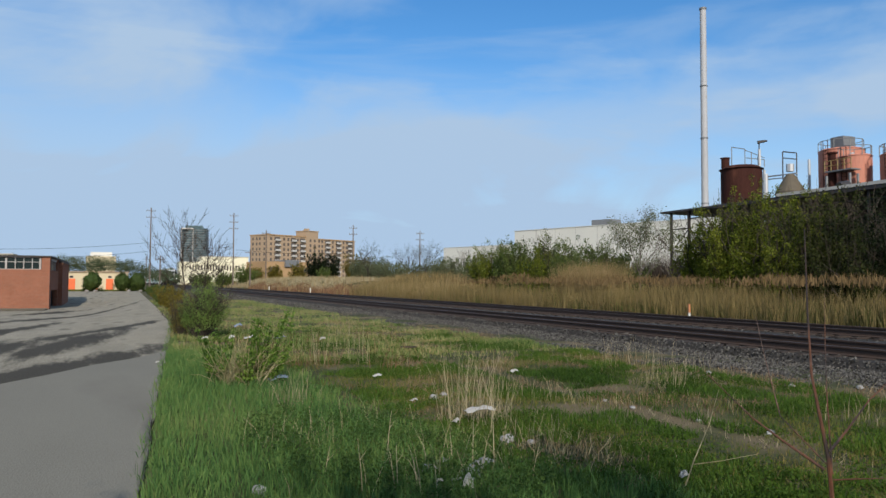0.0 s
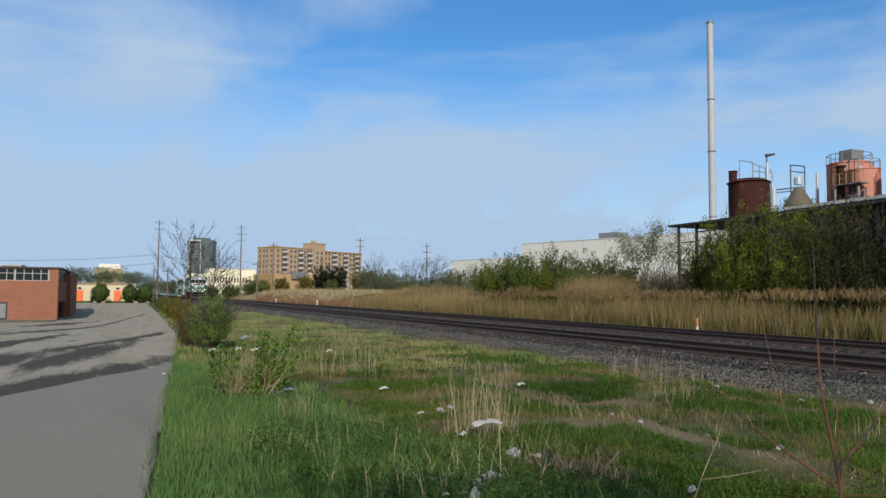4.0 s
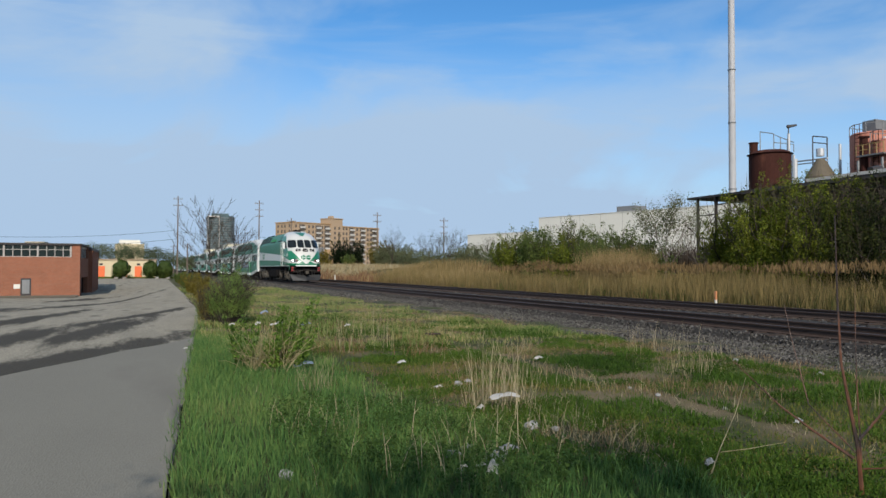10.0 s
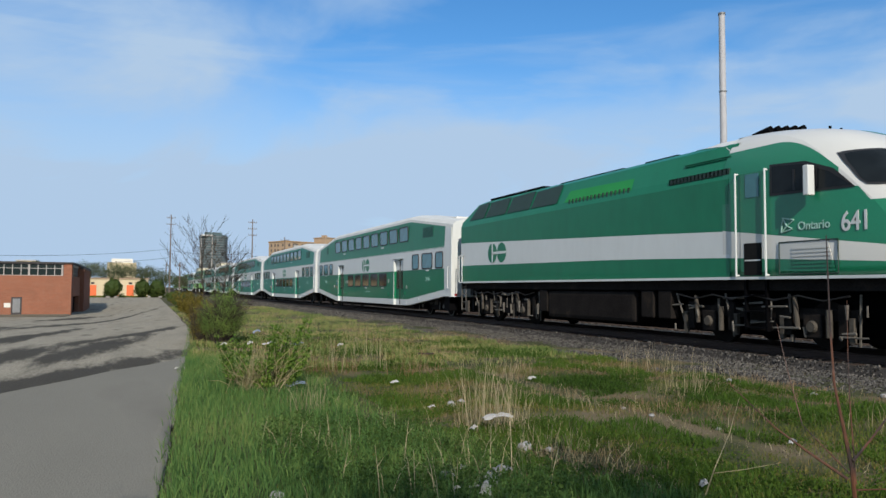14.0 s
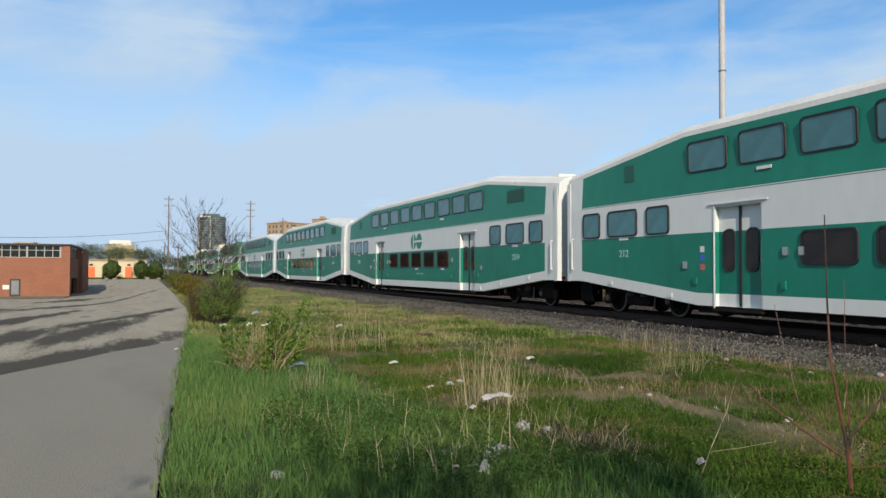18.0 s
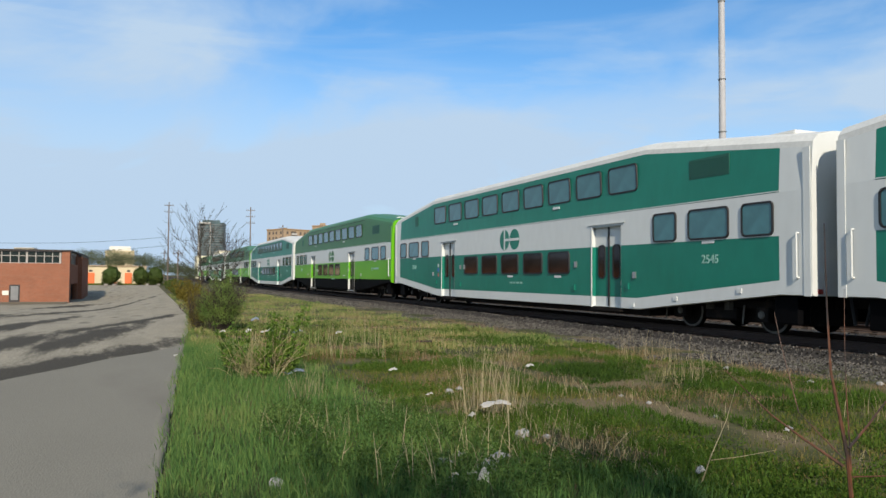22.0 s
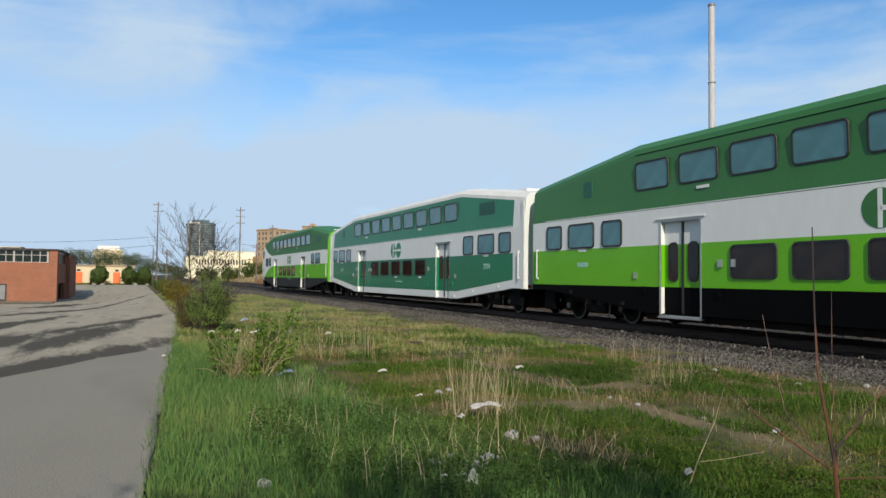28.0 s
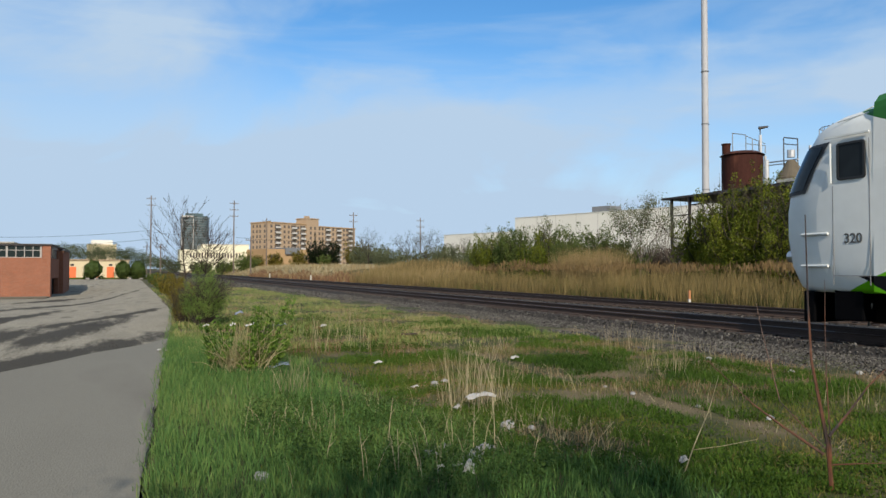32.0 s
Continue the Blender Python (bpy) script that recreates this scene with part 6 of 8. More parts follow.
def bare_tree(x, y, h, seed, label, spread=0.55, r=0.05, name="bare_tree", bark=None, leaves=0, forks=4, thin=0.55):
    rng = random.Random(seed)
    ob = thing(name, label, "tree", (x, y, gz(x, y) - 0.03))
    segs = [((0, 0, 0), (0.05, 0, h * 0.33), r, r * 0.8)]
    tips = []
    for k in range(6):
        a = 6.283 * k / 6 + rng.uniform(-0.4, 0.4)
        limb(segs, (0.05, 0, h * (0.16 + 0.03 * k)), (math.cos(a) * spread, math.sin(a) * spread, 0.9), h * 0.27, r * 0.5, forks, rng, 0.22, tips, 0.25, (2, 2, 3), thin)
    part("trunk", sticks_mesh("trunk", segs, bark or M_bark), None, ob)
    if leaves:
        part("crown", leaves_mesh("crown", [tuple(t) for t in tips], [h * 0.07] * len(tips), leaves, 0.05 * h / 5, M_leaf_pale, seed), None, ob)
    return ob


# near plants on the grass
shrub("green_bush", "leafy green bush with brown twiggy stems at the asphalt's edge", 2.25, 21.6, 1.72, 1.45, 22000, 0.016, M_leaf_near, 61, 30, 0.40, shoots=110)
shrub("brown_bush", "brown twiggy bush just coming into leaf", 1.72, 22.3, 1.3, 0.95, 2600, 0.018, M_leaf_yellow, 62, 20, 0.3, shoots=60)


def leafy_weed(x, y, seed):
    """A tall weed: last year's straw stems fanned out, and this year's upright shoots with leaves along them."""
    rng = random.Random(seed)
    z0 = gz(x, y)
    ob = thing("weed_clump", "leafy weed clump with fanned dry straw stems", "weed", (x, y, z0 - 0.02))
    segs = []
    for _ in range(210):
        a, lean = rng.uniform(-2.8, 1.2), rng.uniform(0.1, 1.1) ** 1.0
        base = Vector((rng.gauss(-0.08, 0.17), rng.gauss(0, 0.16), 0))
        p, d = base, Vector((math.cos(a) * lean, math.sin(a) * lean, 1)).normalized()
        n = rng.uniform(0.35, 0.85)
        for k in range(3):
            q = p + d * (n / 3)
            segs.append((tuple(p), tuple(q), 0.0062 - 0.0014 * k, 0.0048 - 0.0014 * k))
            p, d = q, (d + Vector((rng.uniform(-0.12, 0.12), rng.uniform(-0.12, 0.12), -0.30 * lean))).normalized()
    tagged(part("straw", sticks_mesh("straw", segs, M_weed_straw, 4), None, ob), kind="stuff")
    for bx0, by0, lx, ly, top, count in ((-0.34, 0.25, -0.10, 0.1, 0.88, 9), (0.08, 0.0, 0.10, 0.0, 1.02, 8), (0.34, 0.05, 0.25, 0.0, 1.22, 6), (-0.05, -0.2, 0.0, -0.1, 0.6, 7), (0.25, -0.1, 0.35, -0.1, 0.7, 6)):
        cs, rs = [], []
        for _ in range(count):
            h = top * rng.uniform(0.65, 1.0)
            foot = Vector((bx0 + rng.gauss(0, 0.08), by0 + rng.gauss(0, 0.1), 0))
            tip = foot + Vector((lx * h + rng.gauss(0, 0.09), ly * h + rng.gauss(0, 0.09), h))
            part("shoot", sticks_mesh("shoot", [(tuple(foot), tuple(tip), 0.007, 0.003)], M_clover, 4), None, ob)
            for k in range(7):
                t = 0.25 + 0.75 * (k + rng.random()) / 7
                cs.append(tuple(foot.lerp(tip, min(t, 1))))
                rs.append(rng.uniform(0.04, 0.075))
        part("leaves", leaves_mesh("leaves", cs, rs, 110 * count, 0.027, M_leaf_weed, seed + count), None, ob)
    return ob


leafy_weed(1.82, 11.4, 63)
shrub("weed_clump", "small leafy weed by scattered litter", 2.6, 14.2, 0.55, 0.45, 320, 0.028, M_leaf_bush, 64, 5, 0.15, clumps=10)


def fine_tree(x, y, h, seed, label, lean=(0, 0)):
    """A bare tree: one stem, long limbs that arch up and out, and fine twigs all along them."""
    rng = random.Random(seed)
    ob = thing("bare_tree", label, "tree", (x, y, gz(x, y) - 0.03))
    trunk, twigs = [], []
    p = Vector((0, 0, 0))
    path = [p.copy()]
    for k in range(8):
        p = p + Vector((rng.uniform(-0.06, 0.06) + lean[0] / 8, rng.uniform(-0.06, 0.06) + lean[1] / 8, h * 0.92 / 8))
        path.append(p.copy())
    for k in range(8):
        trunk.append((tuple(path[k]), tuple(path[k + 1]), 0.055 * (1 - 0.11 * k), 0.055 * (1 - 0.11 * (k + 1))))
    part("trunk", sticks_mesh("trunk", trunk, M_bark, 7), None, ob)
    for k in range(32):
        t = 0.24 + 0.72 * k / 31
        a0 = path[int(t * 8)].lerp(path[min(8, int(t * 8) + 1)], t * 8 - int(t * 8))
        a = 2.4 * k + rng.uniform(-0.4, 0.4)
        length = h * (0.42 * (1 - t) + 0.30) * rng.uniform(0.8, 1.2)
        d = Vector((math.cos(a), math.sin(a), 0.35 + 0.5 * t)).normalized()
        q, r = a0.copy(), 0.016 * (1.25 - t)
        segs = []
        n = 7
        for j in range(n):
            nxt = q + d * (length / n)
            segs.append((tuple(q), tuple(nxt), r * (1 - 0.8 * j / n), r * (1 - 0.8 * (j + 1) / n)))
            for _ in range(2):
                e = (d + Vector((rng.uniform(-0.9, 0.9), rng.uniform(-0.9, 0.9), rng.uniform(-0.3, 0.8)))).normalized()
                tl = length * rng.uniform(0.12, 0.3)
                m1 = q.lerp(nxt, rng.random())
                m2 = m1 + e * tl * 0.55
                m3 = m2 + (e + Vector((rng.uniform(-0.4, 0.4), rng.uniform(-0.4, 0.4), 0.25))).normalized() * tl * 0.5
                segs += [(tuple(m1), tuple(m2), 0.008, 0.006), (tuple(m2), tuple(m3), 0.006, 0.004)]
            q = nxt
            d = (d + Vector((rng.uniform(-0.16, 0.16), rng.uniform(-0.16, 0.16), 0.10))).normalized()
        part("limb", sticks_mesh("limb", segs, M_bark, 4), None, ob)
    return ob


fine_tree(3.2, 39.0, 4.5, 65, "bare grey tree with spreading fine twigs", (-0.45, 0))
fine_tree(4.3, 40.5, 3.6, 66, "slim bare tree with fine twigs", (0.1, 0))
for k, (x, y, h, w, m) in enumerate(((2.35, 27, 0.75, 0.9, M_leaf_yellow), (2.6, 31, 0.95, 1.2, M_leaf_yellow), (2.75, 36, 1.2, 1.3, M_leaf_yellow), (2.9, 43, 1.35, 1.5, M_leaf_yellow), (3.0, 50, 1.5, 1.7, M_leaf_yellow), (3.2, 58, 1.4, 1.7, M_leaf_bush), (3.4, 68, 1.3, 1.8, M_leaf_yellow), (3.8, 82, 1.2, 2.0, M_leaf_bush), (4.4, 98, 1.1, 2.2, M_leaf_bush), (5.2, 115, 1.0, 2.4, M_leaf_bush))):
    shrub("scrub_bush", "scrubby yellow-green bush beside the yard", x, y, h, w, 4200, 0.02 + 0.0006 * y, m, 80 + k, 5, 0.12, "scrub along the yard", shoots=40)

tagged(scatter_stones("gravel", 900, (-1.2, 2.3), (15.5, 40), lambda x, y: (gz(x, y) + 0.02) if x < edge_x(y) else gz(x, y), 0.018, M_asphalt_old, 43, 1.2), "loose grit over the worn asphalt", "gravel")
tagged(scatter_stones("gravel", 1100, (5.5, 6.15), (4.4, 17), gz, 0.013, M_gravel, 41, 1.2), "small stones along the worn rut", "gravel")
# clover and broad-leaved weeds in low mats
rng = random.Random(31)
mats_at = []
while len(mats_at) < 950:
    x, y = rng.uniform(2.2, 10.2), 3.6 + 22 * rng.random() ** 1.5
    if off_asphalt(x, y) and patchy(x, y) > 0.5 and nz(x, y, 0.8, 21) > 0.42:
        mats_at.append((x, y, gz(x, y) + 0.02))
tagged(new("clover", leaves_mesh("clover", mats_at, [rng.uniform(0.10, 0.28) for _ in mats_at], 120000, 0.015, M_clover, 32, 0.32)), "low mats of green broad-leaved weeds", "weeds", kind="stuff")

rng = random.Random(37)
dark_at = []
while len(dark_at) < 260:
    x, y = rng.uniform(0.7, 3.6), rng.uniform(4.2, 9.6)
    d = ((x - 2.25 + 0.12 * (y - 6)) / 1.15) ** 2 + ((y - 6.3) / 2.2) ** 2
    if off_asphalt(x, y) and d < 0.55 + 0.7 * nz(x, y, 1.1, 17):
        dark_at.append((x, y, gz(x, y) + rng.uniform(0.03, 0.15)))
tagged(new("weeds", leaves_mesh("weeds", dark_at, [rng.uniform(0.07, 0.17) for _ in dark_at], 15000, 0.016, M_weed_mid, 38, 0.9)), "coarse dark green weeds growing through the grass", "weeds", kind="stuff")

# red-barked sapling and a pale twig, close to the camera
SAPLING = [
    (0.0165, [(4.68, 3.75, -0.02), (4.67, 3.77, 0.30), (4.64, 3.81, 0.60), (4.61, 3.85, 0.90), (4.63, 3.89, 1.33), (4.66, 3.93, 1.96)]),
    (0.011, [(4.65, 3.79, 0.23), (4.45, 3.96, 0.41), (4.27, 4.07, 0.57), (3.98, 4.22, 0.89)]),
    (0.006, [(4.66, 3.78, 0.27), (4.62, 4.14, 0.55), (4.61, 4.29, 1.05), (4.62, 4.36, 1.29)]),
    (0.011, [(4.67, 3.76, 0.36), (4.82, 3.73, 0.51), (4.99, 3.68, 0.72), (5.15, 3.63, 0.86)]),
    (0.007, [(4.69, 3.75, 0.16), (4.78, 3.62, 0.19), (4.90, 3.46, 0.22)]),
    (0.006, [(4.68, 3.75, 0.20), (4.74, 3.83, 0.74), (4.78, 3.87, 1.07), (4.82, 3.90, 1.48)]),
]


def stalks(bm, lines):
    for r, pts in lines:
        for k, (a, b) in enumerate(zip(pts, pts[1:])):
            n = len(pts) - 1
            rod(bm, a, b, r * (1 - 0.75 * k / n), r * (1 - 0.75 * (k + 1) / n), seg=6)


sap = thing("sapling", "leafless sapling with thin reddish-brown branches", "sapling")
bm = bmesh.new()
stalks(bm, SAPLING[:1])
part("stem", bm, M_redtwig, sap)
for line in SAPLING[1:]:
    bm = bmesh.new()
    stalks(bm, [line])
    part("branch", bm, M_redtwig, sap)
bm = bmesh.new()
stalks(bm, [(0.006, [(3.91, 4.42, -0.05), (3.98, 4.36, 0.23), (4.09, 4.32, 0.49), (4.18, 4.31, 0.75)]), (0.004, [(3.98, 4.36, 0.2), (4.2, 4.3, 0.22), (4.35, 4.1, 0.3)])])
tw = thing("dry_stalk", "pale dry weed stalk", "stalk")
part("stem", bm, M_straw, tw)

for bx0, by0, lx, ly, h in ((1.62, 5.05, -0.03, 0.05, 0.42), (1.86, 5.0, 0.0, 0.04, 0.38), (2.62, 5.35, 0.06, 0.1, 0.46), (2.86, 4.85, 0.16, 0.12, 0.32), (2.95, 5.6, 0.10, 0.25, 0.62), (1.45, 5.5, 0.05, 0.0, 0.3), (2.2, 6.2, 0.08, 0.1, 0.4)):
    z0 = gz(bx0, by0)
    bm = bmesh.new()
    stalks(bm, [(0.005, [(bx0, by0, z0 - 0.03), (bx0 + lx * 0.4, by0 + ly * 0.4, z0 + h * 0.5), (bx0 + lx, by0 + ly, z0 + h)]), (0.003, [(bx0 + lx * 0.6, by0 + ly * 0.6, z0 + h * 0.65), (bx0 + lx * 0.6 + 0.05, by0 + ly * 0.6, z0 + h * 0.8)])])
    tw = thing("dry_stalk", "short pale dry weed stalk in the grass", "stalk")
    part("stem", bm, M_straw, tw)

# ---- shrubs and trees beyond the tracks ----
BANK = "shrubs beyond the tracks"
for k, (x, y, h, w, n, m, lab) in enumerate((
    (30.2, 31.6, 5.6, 4.0, 9500, M_leaf, "tall shrub with fresh yellow-green leaves"),
    (29.4, 29.2, 6.0, 4.6, 11000, M_leaf, "tall shrub with fresh yellow-green leaves"),
    (29.6, 26.4, 6.1, 4.8, 11000, M_leaf, "tall shrub with fresh yellow-green leaves"),
    (31.4, 28.0, 6.5, 4.6, 9000, M_leaf, "tall shrub with fresh yellow-green leaves"),
    (29.9, 27.9, 7.3, 2.4, 2600, M_leaf, "slender tall shrub with fresh yellow-green leaves"),
    (30.6, 24.8, 6.9, 2.6, 2600, M_leaf, "slender tall shrub with fresh yellow-green leaves"),
    (30.2, 30.8, 6.5, 2.2, 2200, M_leaf, "slender tall shrub with fresh yellow-green leaves"),
    (28.6, 25.2, 4.4, 3.0, 3600, M_leaf, "bushy shrub with fresh yellow-green leaves"),
    (29.8, 23.6, 5.9, 5.0, 6500, M_leaf_olive, "dense olive green shrub"),
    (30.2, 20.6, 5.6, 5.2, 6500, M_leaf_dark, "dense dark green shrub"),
    (30.4, 17.2, 5.4, 5.0, 5000, M_leaf_olive, "dense olive green shrub"),
    (28.4, 21.5, 3.9, 3.6, 3500, M_leaf_olive, "low olive green shrub"),
    # backing shrubs: near-black leaves put shade into the gaps of the front row
    (33.6, 31.5, 5.4, 5.0, 5200, M_leaf_dark, "near-black shrub added behind, leaf colour standing in for shade"),
    (33.8, 27.5, 5.8, 5.0, 5200, M_leaf_dark, "near-black shrub added behind, leaf colour standing in for shade"),
    (33.8, 23.5, 5.8, 5.0, 5200, M_leaf_dark, "near-black shrub added behind, leaf colour standing in for shade"),
    (31.0, 42.0, 4.3, 4.0, 3600, M_leaf_bush, "green shrub over the reeds"),
    (30.6, 46.0, 4.2, 4.4, 3600, M_leaf_bush, "green shrub over the reeds"),
    (31.0, 50.0, 4.5, 4.6, 3600, M_leaf_bush, "green shrub over the reeds"),
    (30.6, 54.5, 4.2, 4.6, 3400, M_leaf_bush, "green shrub over the reeds"),
    (31.0, 59.0, 4.0, 4.6, 2600, M_leaf_bush, "green shrub over the reeds"),
    (30.2, 40.2, 3.6, 4.4, 3600, M_leaf_bush, "green shrub over the reeds"),
    (30.0, 43.8, 4.6, 4.6, 4200, M_leaf_bush, "green shrub over the reeds"),
    (29.8, 48.0, 4.8, 4.8, 4200, M_leaf, "green shrub over the reeds"),
    (29.8, 52.4, 4.6, 5.0, 4200, M_leaf_bush, "green shrub over the reeds"),
    (30.0, 57.0, 4.3, 5.0, 3600, M_leaf, "green shrub over the reeds"),
    (31.0, 63.5, 3.3, 4.0, 1500, M_leaf_pale, "thin shrub just coming into leaf"),
    (32.0, 70.5, 3.2, 4.6, 2200, M_leaf_pale, "thin brown shrub on the bank"),
    (33.0, 76.0, 3.2, 4.6, 1600, M_leaf_pale, "thin brown shrub on the bank"),
    (34.0, 84.0, 3.0, 5.0, 1500, M_leaf_pale, "thin brown shrub on the bank"),
    (36.0, 100.0, 3.4, 6.5, 3000, M_leaf_pale, "thin brown shrub on the bank"),
    (42.0, 124.0, 4.6, 6.0, 2600, M_leaf_pale, "thin brown shrub on the bank"),
    (40.5, 130.0, 4.9, 5.0, 2400, M_leaf_pale, "thin brown shrub on the bank"),
    (36.6, 140.0, 2.6, 3.2, 1400, M_leaf_bush, "low green shrub on the bank"),
    (43.2, 140.0, 5.4, 6.0, 3200, M_leaf_yellow, "yellowing shrub on the bank"),
    (42.6, 158.0, 6.6, 5.6, 3000, M_leaf_dark, "dark green tree on the bank"),
    (40.0, 160.0, 7.3, 4.6, 3000, M_leaf_dark, "dark green tree on the bank"),
    (39.6, 175.0, 4.9, 4.6, 2000, M_leaf_yellow, "yellowing shrub on the bank"),
    (35.3, 182.0, 4.4, 4.4, 2000, M_leaf_yellow, "yellowing shrub on the bank"),
    (27.7, 178.0, 4.6, 6.0, 2200, M_leaf_bush, "green shrub at the track's far end"),
    (24.4, 190.0, 4.4, 6.0, 2200, M_leaf_bush, "green shrub at the track's far end"),
    (31.2, 186.0, 3.6, 5.0, 1800, M_leaf_yellow, "yellowing shrub on the bank"),
    (20.5, 205.0, 4.6, 6.0, 2000, M_leaf_bush, "green shrub at the track's far end"),
)):
    shrub("shrub", lab, x, y, h, w, int(n * (4.2 if y < 40 else 3.4)), 0.058 if y < 40 else 0.046 + 0.0006 * y, m, 100 + k, 5, 0.06, BANK, shoots=60 if y < 40 else 46)
bare_tree(30.4, 38.0, 6.0, 131, "slender tree with sparse pale leaves", 0.5, 0.06, "young_tree", M_bark_pale, 5000)
bare_tree(31.0, 35.6, 4.8, 132, "bare grey tree on the bank", 0.6, 0.05, bark=M_bark_pale)
bare_tree(33.0, 80.0, 4.8, 133, "bare brown tree on the bank", 0.6, 0.07, leaves=900)
bare_tree(33.5, 87.0, 5.0, 134, "bare brown tree on the bank", 0.7, 0.06, leaves=500)
bare_tree(32.0, 66.5, 3.8, 135, "bare brown tree on the bank", 0.7, 0.05)
bare_tree(35.0, 108.0, 6.2, 136, "bare brown tree on the bank", 0.7, 0.07, leaves=600)
bm = bmesh.new()
rng = random.Random(9)
for k in range(60):
    x, y = 28.2 + rng.uniform(-0.8, 1.2), rng.uniform(14.5, 24)
    rod(bm, (x, y, gz(x, y) + rng.uniform(0, 0.6)), (x + rng.uniform(-0.9, 0.5), y + rng.uniform(-1.2, 1.2), gz(x, y) + rng.uniform(0.6, 2.0)), 0.02, 0.006, 4)
brush = thing("brushwood", "tangle of grey dead branches under the shrubs", "brushwood")
part("branches", bm, M_bark_pale, brush)
hedge_at = ((-3.2, 118, 3.2, 3.3), (0.75, 118, 3.1, 2.8), (2.75, 118.5, 3.1, 3.0))
for k, (x, y, h, w) in enumerate(hedge_at):
    rng = random.Random(150 + k)
    hg = thing("clipped_hedge", "rounded dark green clipped hedge", "hedge", (x, y, gz(x, y) - 0.03), "hedges before the low building")
    part("stem", sticks_mesh("stem", [((0, 0, 0), (0.1, 0, h * 0.5), 0.06, 0.04), ((0, 0, 0.1), (-0.2, 0.1, h * 0.5), 0.05, 0.03)], M_bark), None, hg)
    cs = []
    while len(cs) < 150:
        p = Vector((rng.uniform(-1, 1), rng.uniform(-1, 1), rng.uniform(0, 1)))
        if p.xy.length < 0.78 * (1 - 0.55 * p.z ** 3):
            cs.append((p.x * w / 2, p.y * w / 2, 0.2 + p.z * (h - 0.5)))
    core = bmesh.new()
    bmesh.ops.create_icosphere(core, subdivisions=3, radius=1)
    for v_ in core.verts:
        v_.co *= 0.86 + 0.22 * noise.noise(v_.co * 2.2 + Vector((k, 0, 0)))
        v_.co = Vector((v_.co.x * w * 0.42, v_.co.y * w * 0.42, h * 0.47 + v_.co.z * h * 0.45))
    part("inner_foliage", core, M_hedge, hg)
    part("crown", leaves_mesh("crown", cs, [rng.uniform(0.24, 0.38) for _ in cs], 16000, 0.05, M_hedge, 150 + k), None, hg)

# an unseen tree, added behind the camera to shade the near grass
for k, (x, y, h, s) in enumerate(((-0.25, -4.6, 7.0, 205),)):
    bare_tree(x, y, h, s, "tree in early leaf, added out of view for shade", 0.6, 0.12, bark=M_bark_pale, leaves=5200)

# ---- buildings ----


def brick(name, color, mortar, w=0.22, h=0.075):
    m = mat(name, color, 0.9, 0, 0.15, 0.8, 0.1, 20)
    n, l = m.node_tree.nodes, m.node_tree.links
    b = n["Principled BSDF"]
    tc = n.new("ShaderNodeTexCoord")
    sp = n.new("ShaderNodeSeparateXYZ")
    l.new(tc.outputs["Object"], sp.inputs["Vector"])
    ad = n.new("ShaderNodeMath")
    ad.operation = "ADD"
    l.new(sp.outputs["X"], ad.inputs[0])
    l.new(sp.outputs["Y"], ad.inputs[1])
    cb = n.new("ShaderNodeCombineXYZ")
    l.new(ad.outputs[0], cb.inputs["X"])
    l.new(sp.outputs["Z"], cb.inputs["Y"])
    bt = n.new("ShaderNodeTexBrick")
    bt.inputs["Scale"].default_value = 1.0
    bt.inputs["Brick Width"].default_value, bt.inputs["Row Height"].default_value, bt.inputs["Mortar Size"].default_value = w, h, 0.008
    bt.inputs["Color1"].default_value = (*color, 1)
    bt.inputs["Color2"].default_value = (*[c * 0.8 for c in color], 1)
    bt.inputs["Mortar"].default_value = (*mortar, 1)
    l.new(cb.outputs[0], bt.inputs["Vector"])
    src = b.inputs["Base Color"].links[0].from_node
    l.new(bt.outputs["Color"], src.inputs["Color"])
    return m


M_brick = brick("red_brick", (0.255, 0.098, 0.057), (0.21, 0.125, 0.09))
M_beige = mat("beige_plaster", (0.50, 0.42, 0.28), 0.9, 0, 0.1, 0.4, 0.05, 10)
M_orange = mat("orange_doors", (0.62, 0.12, 0.03), 0.6, 0, 0.1, 1)
M_cap = mat("dark_metal_cap", (0.03, 0.025, 0.025), 0.6, 0.2, 0.2)
M_frame_w = mat("pale_window_frame", (0.29, 0.26, 0.24), 0.6, 0, 0.1)
M_glass = mat("window_glass", (0.012, 0.018, 0.016), 0.15, 0, 0.3, 0.5, spec=0.3)
M_conc = mat("concrete", (0.42, 0.40, 0.37), 0.9, 0, 0.2, 0.8, 0.2, 15)
M_tan = mat("tan_brick", (0.33, 0.24, 0.16), 0.9, 0, 0.10, 0.15, 0.05, 2)
M_tan_low = mat("tan_low", (0.33, 0.215, 0.115), 0.9, 0, 0.10, 0.15)
# flat dark tone of windows, also painted as shade behind balconies
M_shade = mat("opening_shade", (0.10, 0.085, 0.075), 0.9)
# tower colours are lightened to put distance haze into them
M_tower = mat("hazed_tower_glass", (0.065, 0.105, 0.115), 0.35, 0, 0.2, 0.1, spec=0.25)
M_tower_slab = mat("hazed_tower_slab", (0.15, 0.165, 0.17), 0.8, 0, 0.1)
M_offwhite = mat("offwhite_panels", (0.56, 0.545, 0.49), 0.8, 0, 0.05, 0.2, 0.03, 3)
M_grey_metal = mat("grey_metal", (0.16, 0.165, 0.17), 0.6, 0.3, 0.2)
M_verge = mat("gravelly_soil", (0.14, 0.118, 0.088), 0.95, 0, 0.35, 1.2, 0.5, 12, stain=(0.07, 0.075, 0.035), stain_at=0.55)
M_wood = mat("pole_wood", (0.14, 0.11, 0.09), 0.9, 0, 0.3, 3, 0.2)

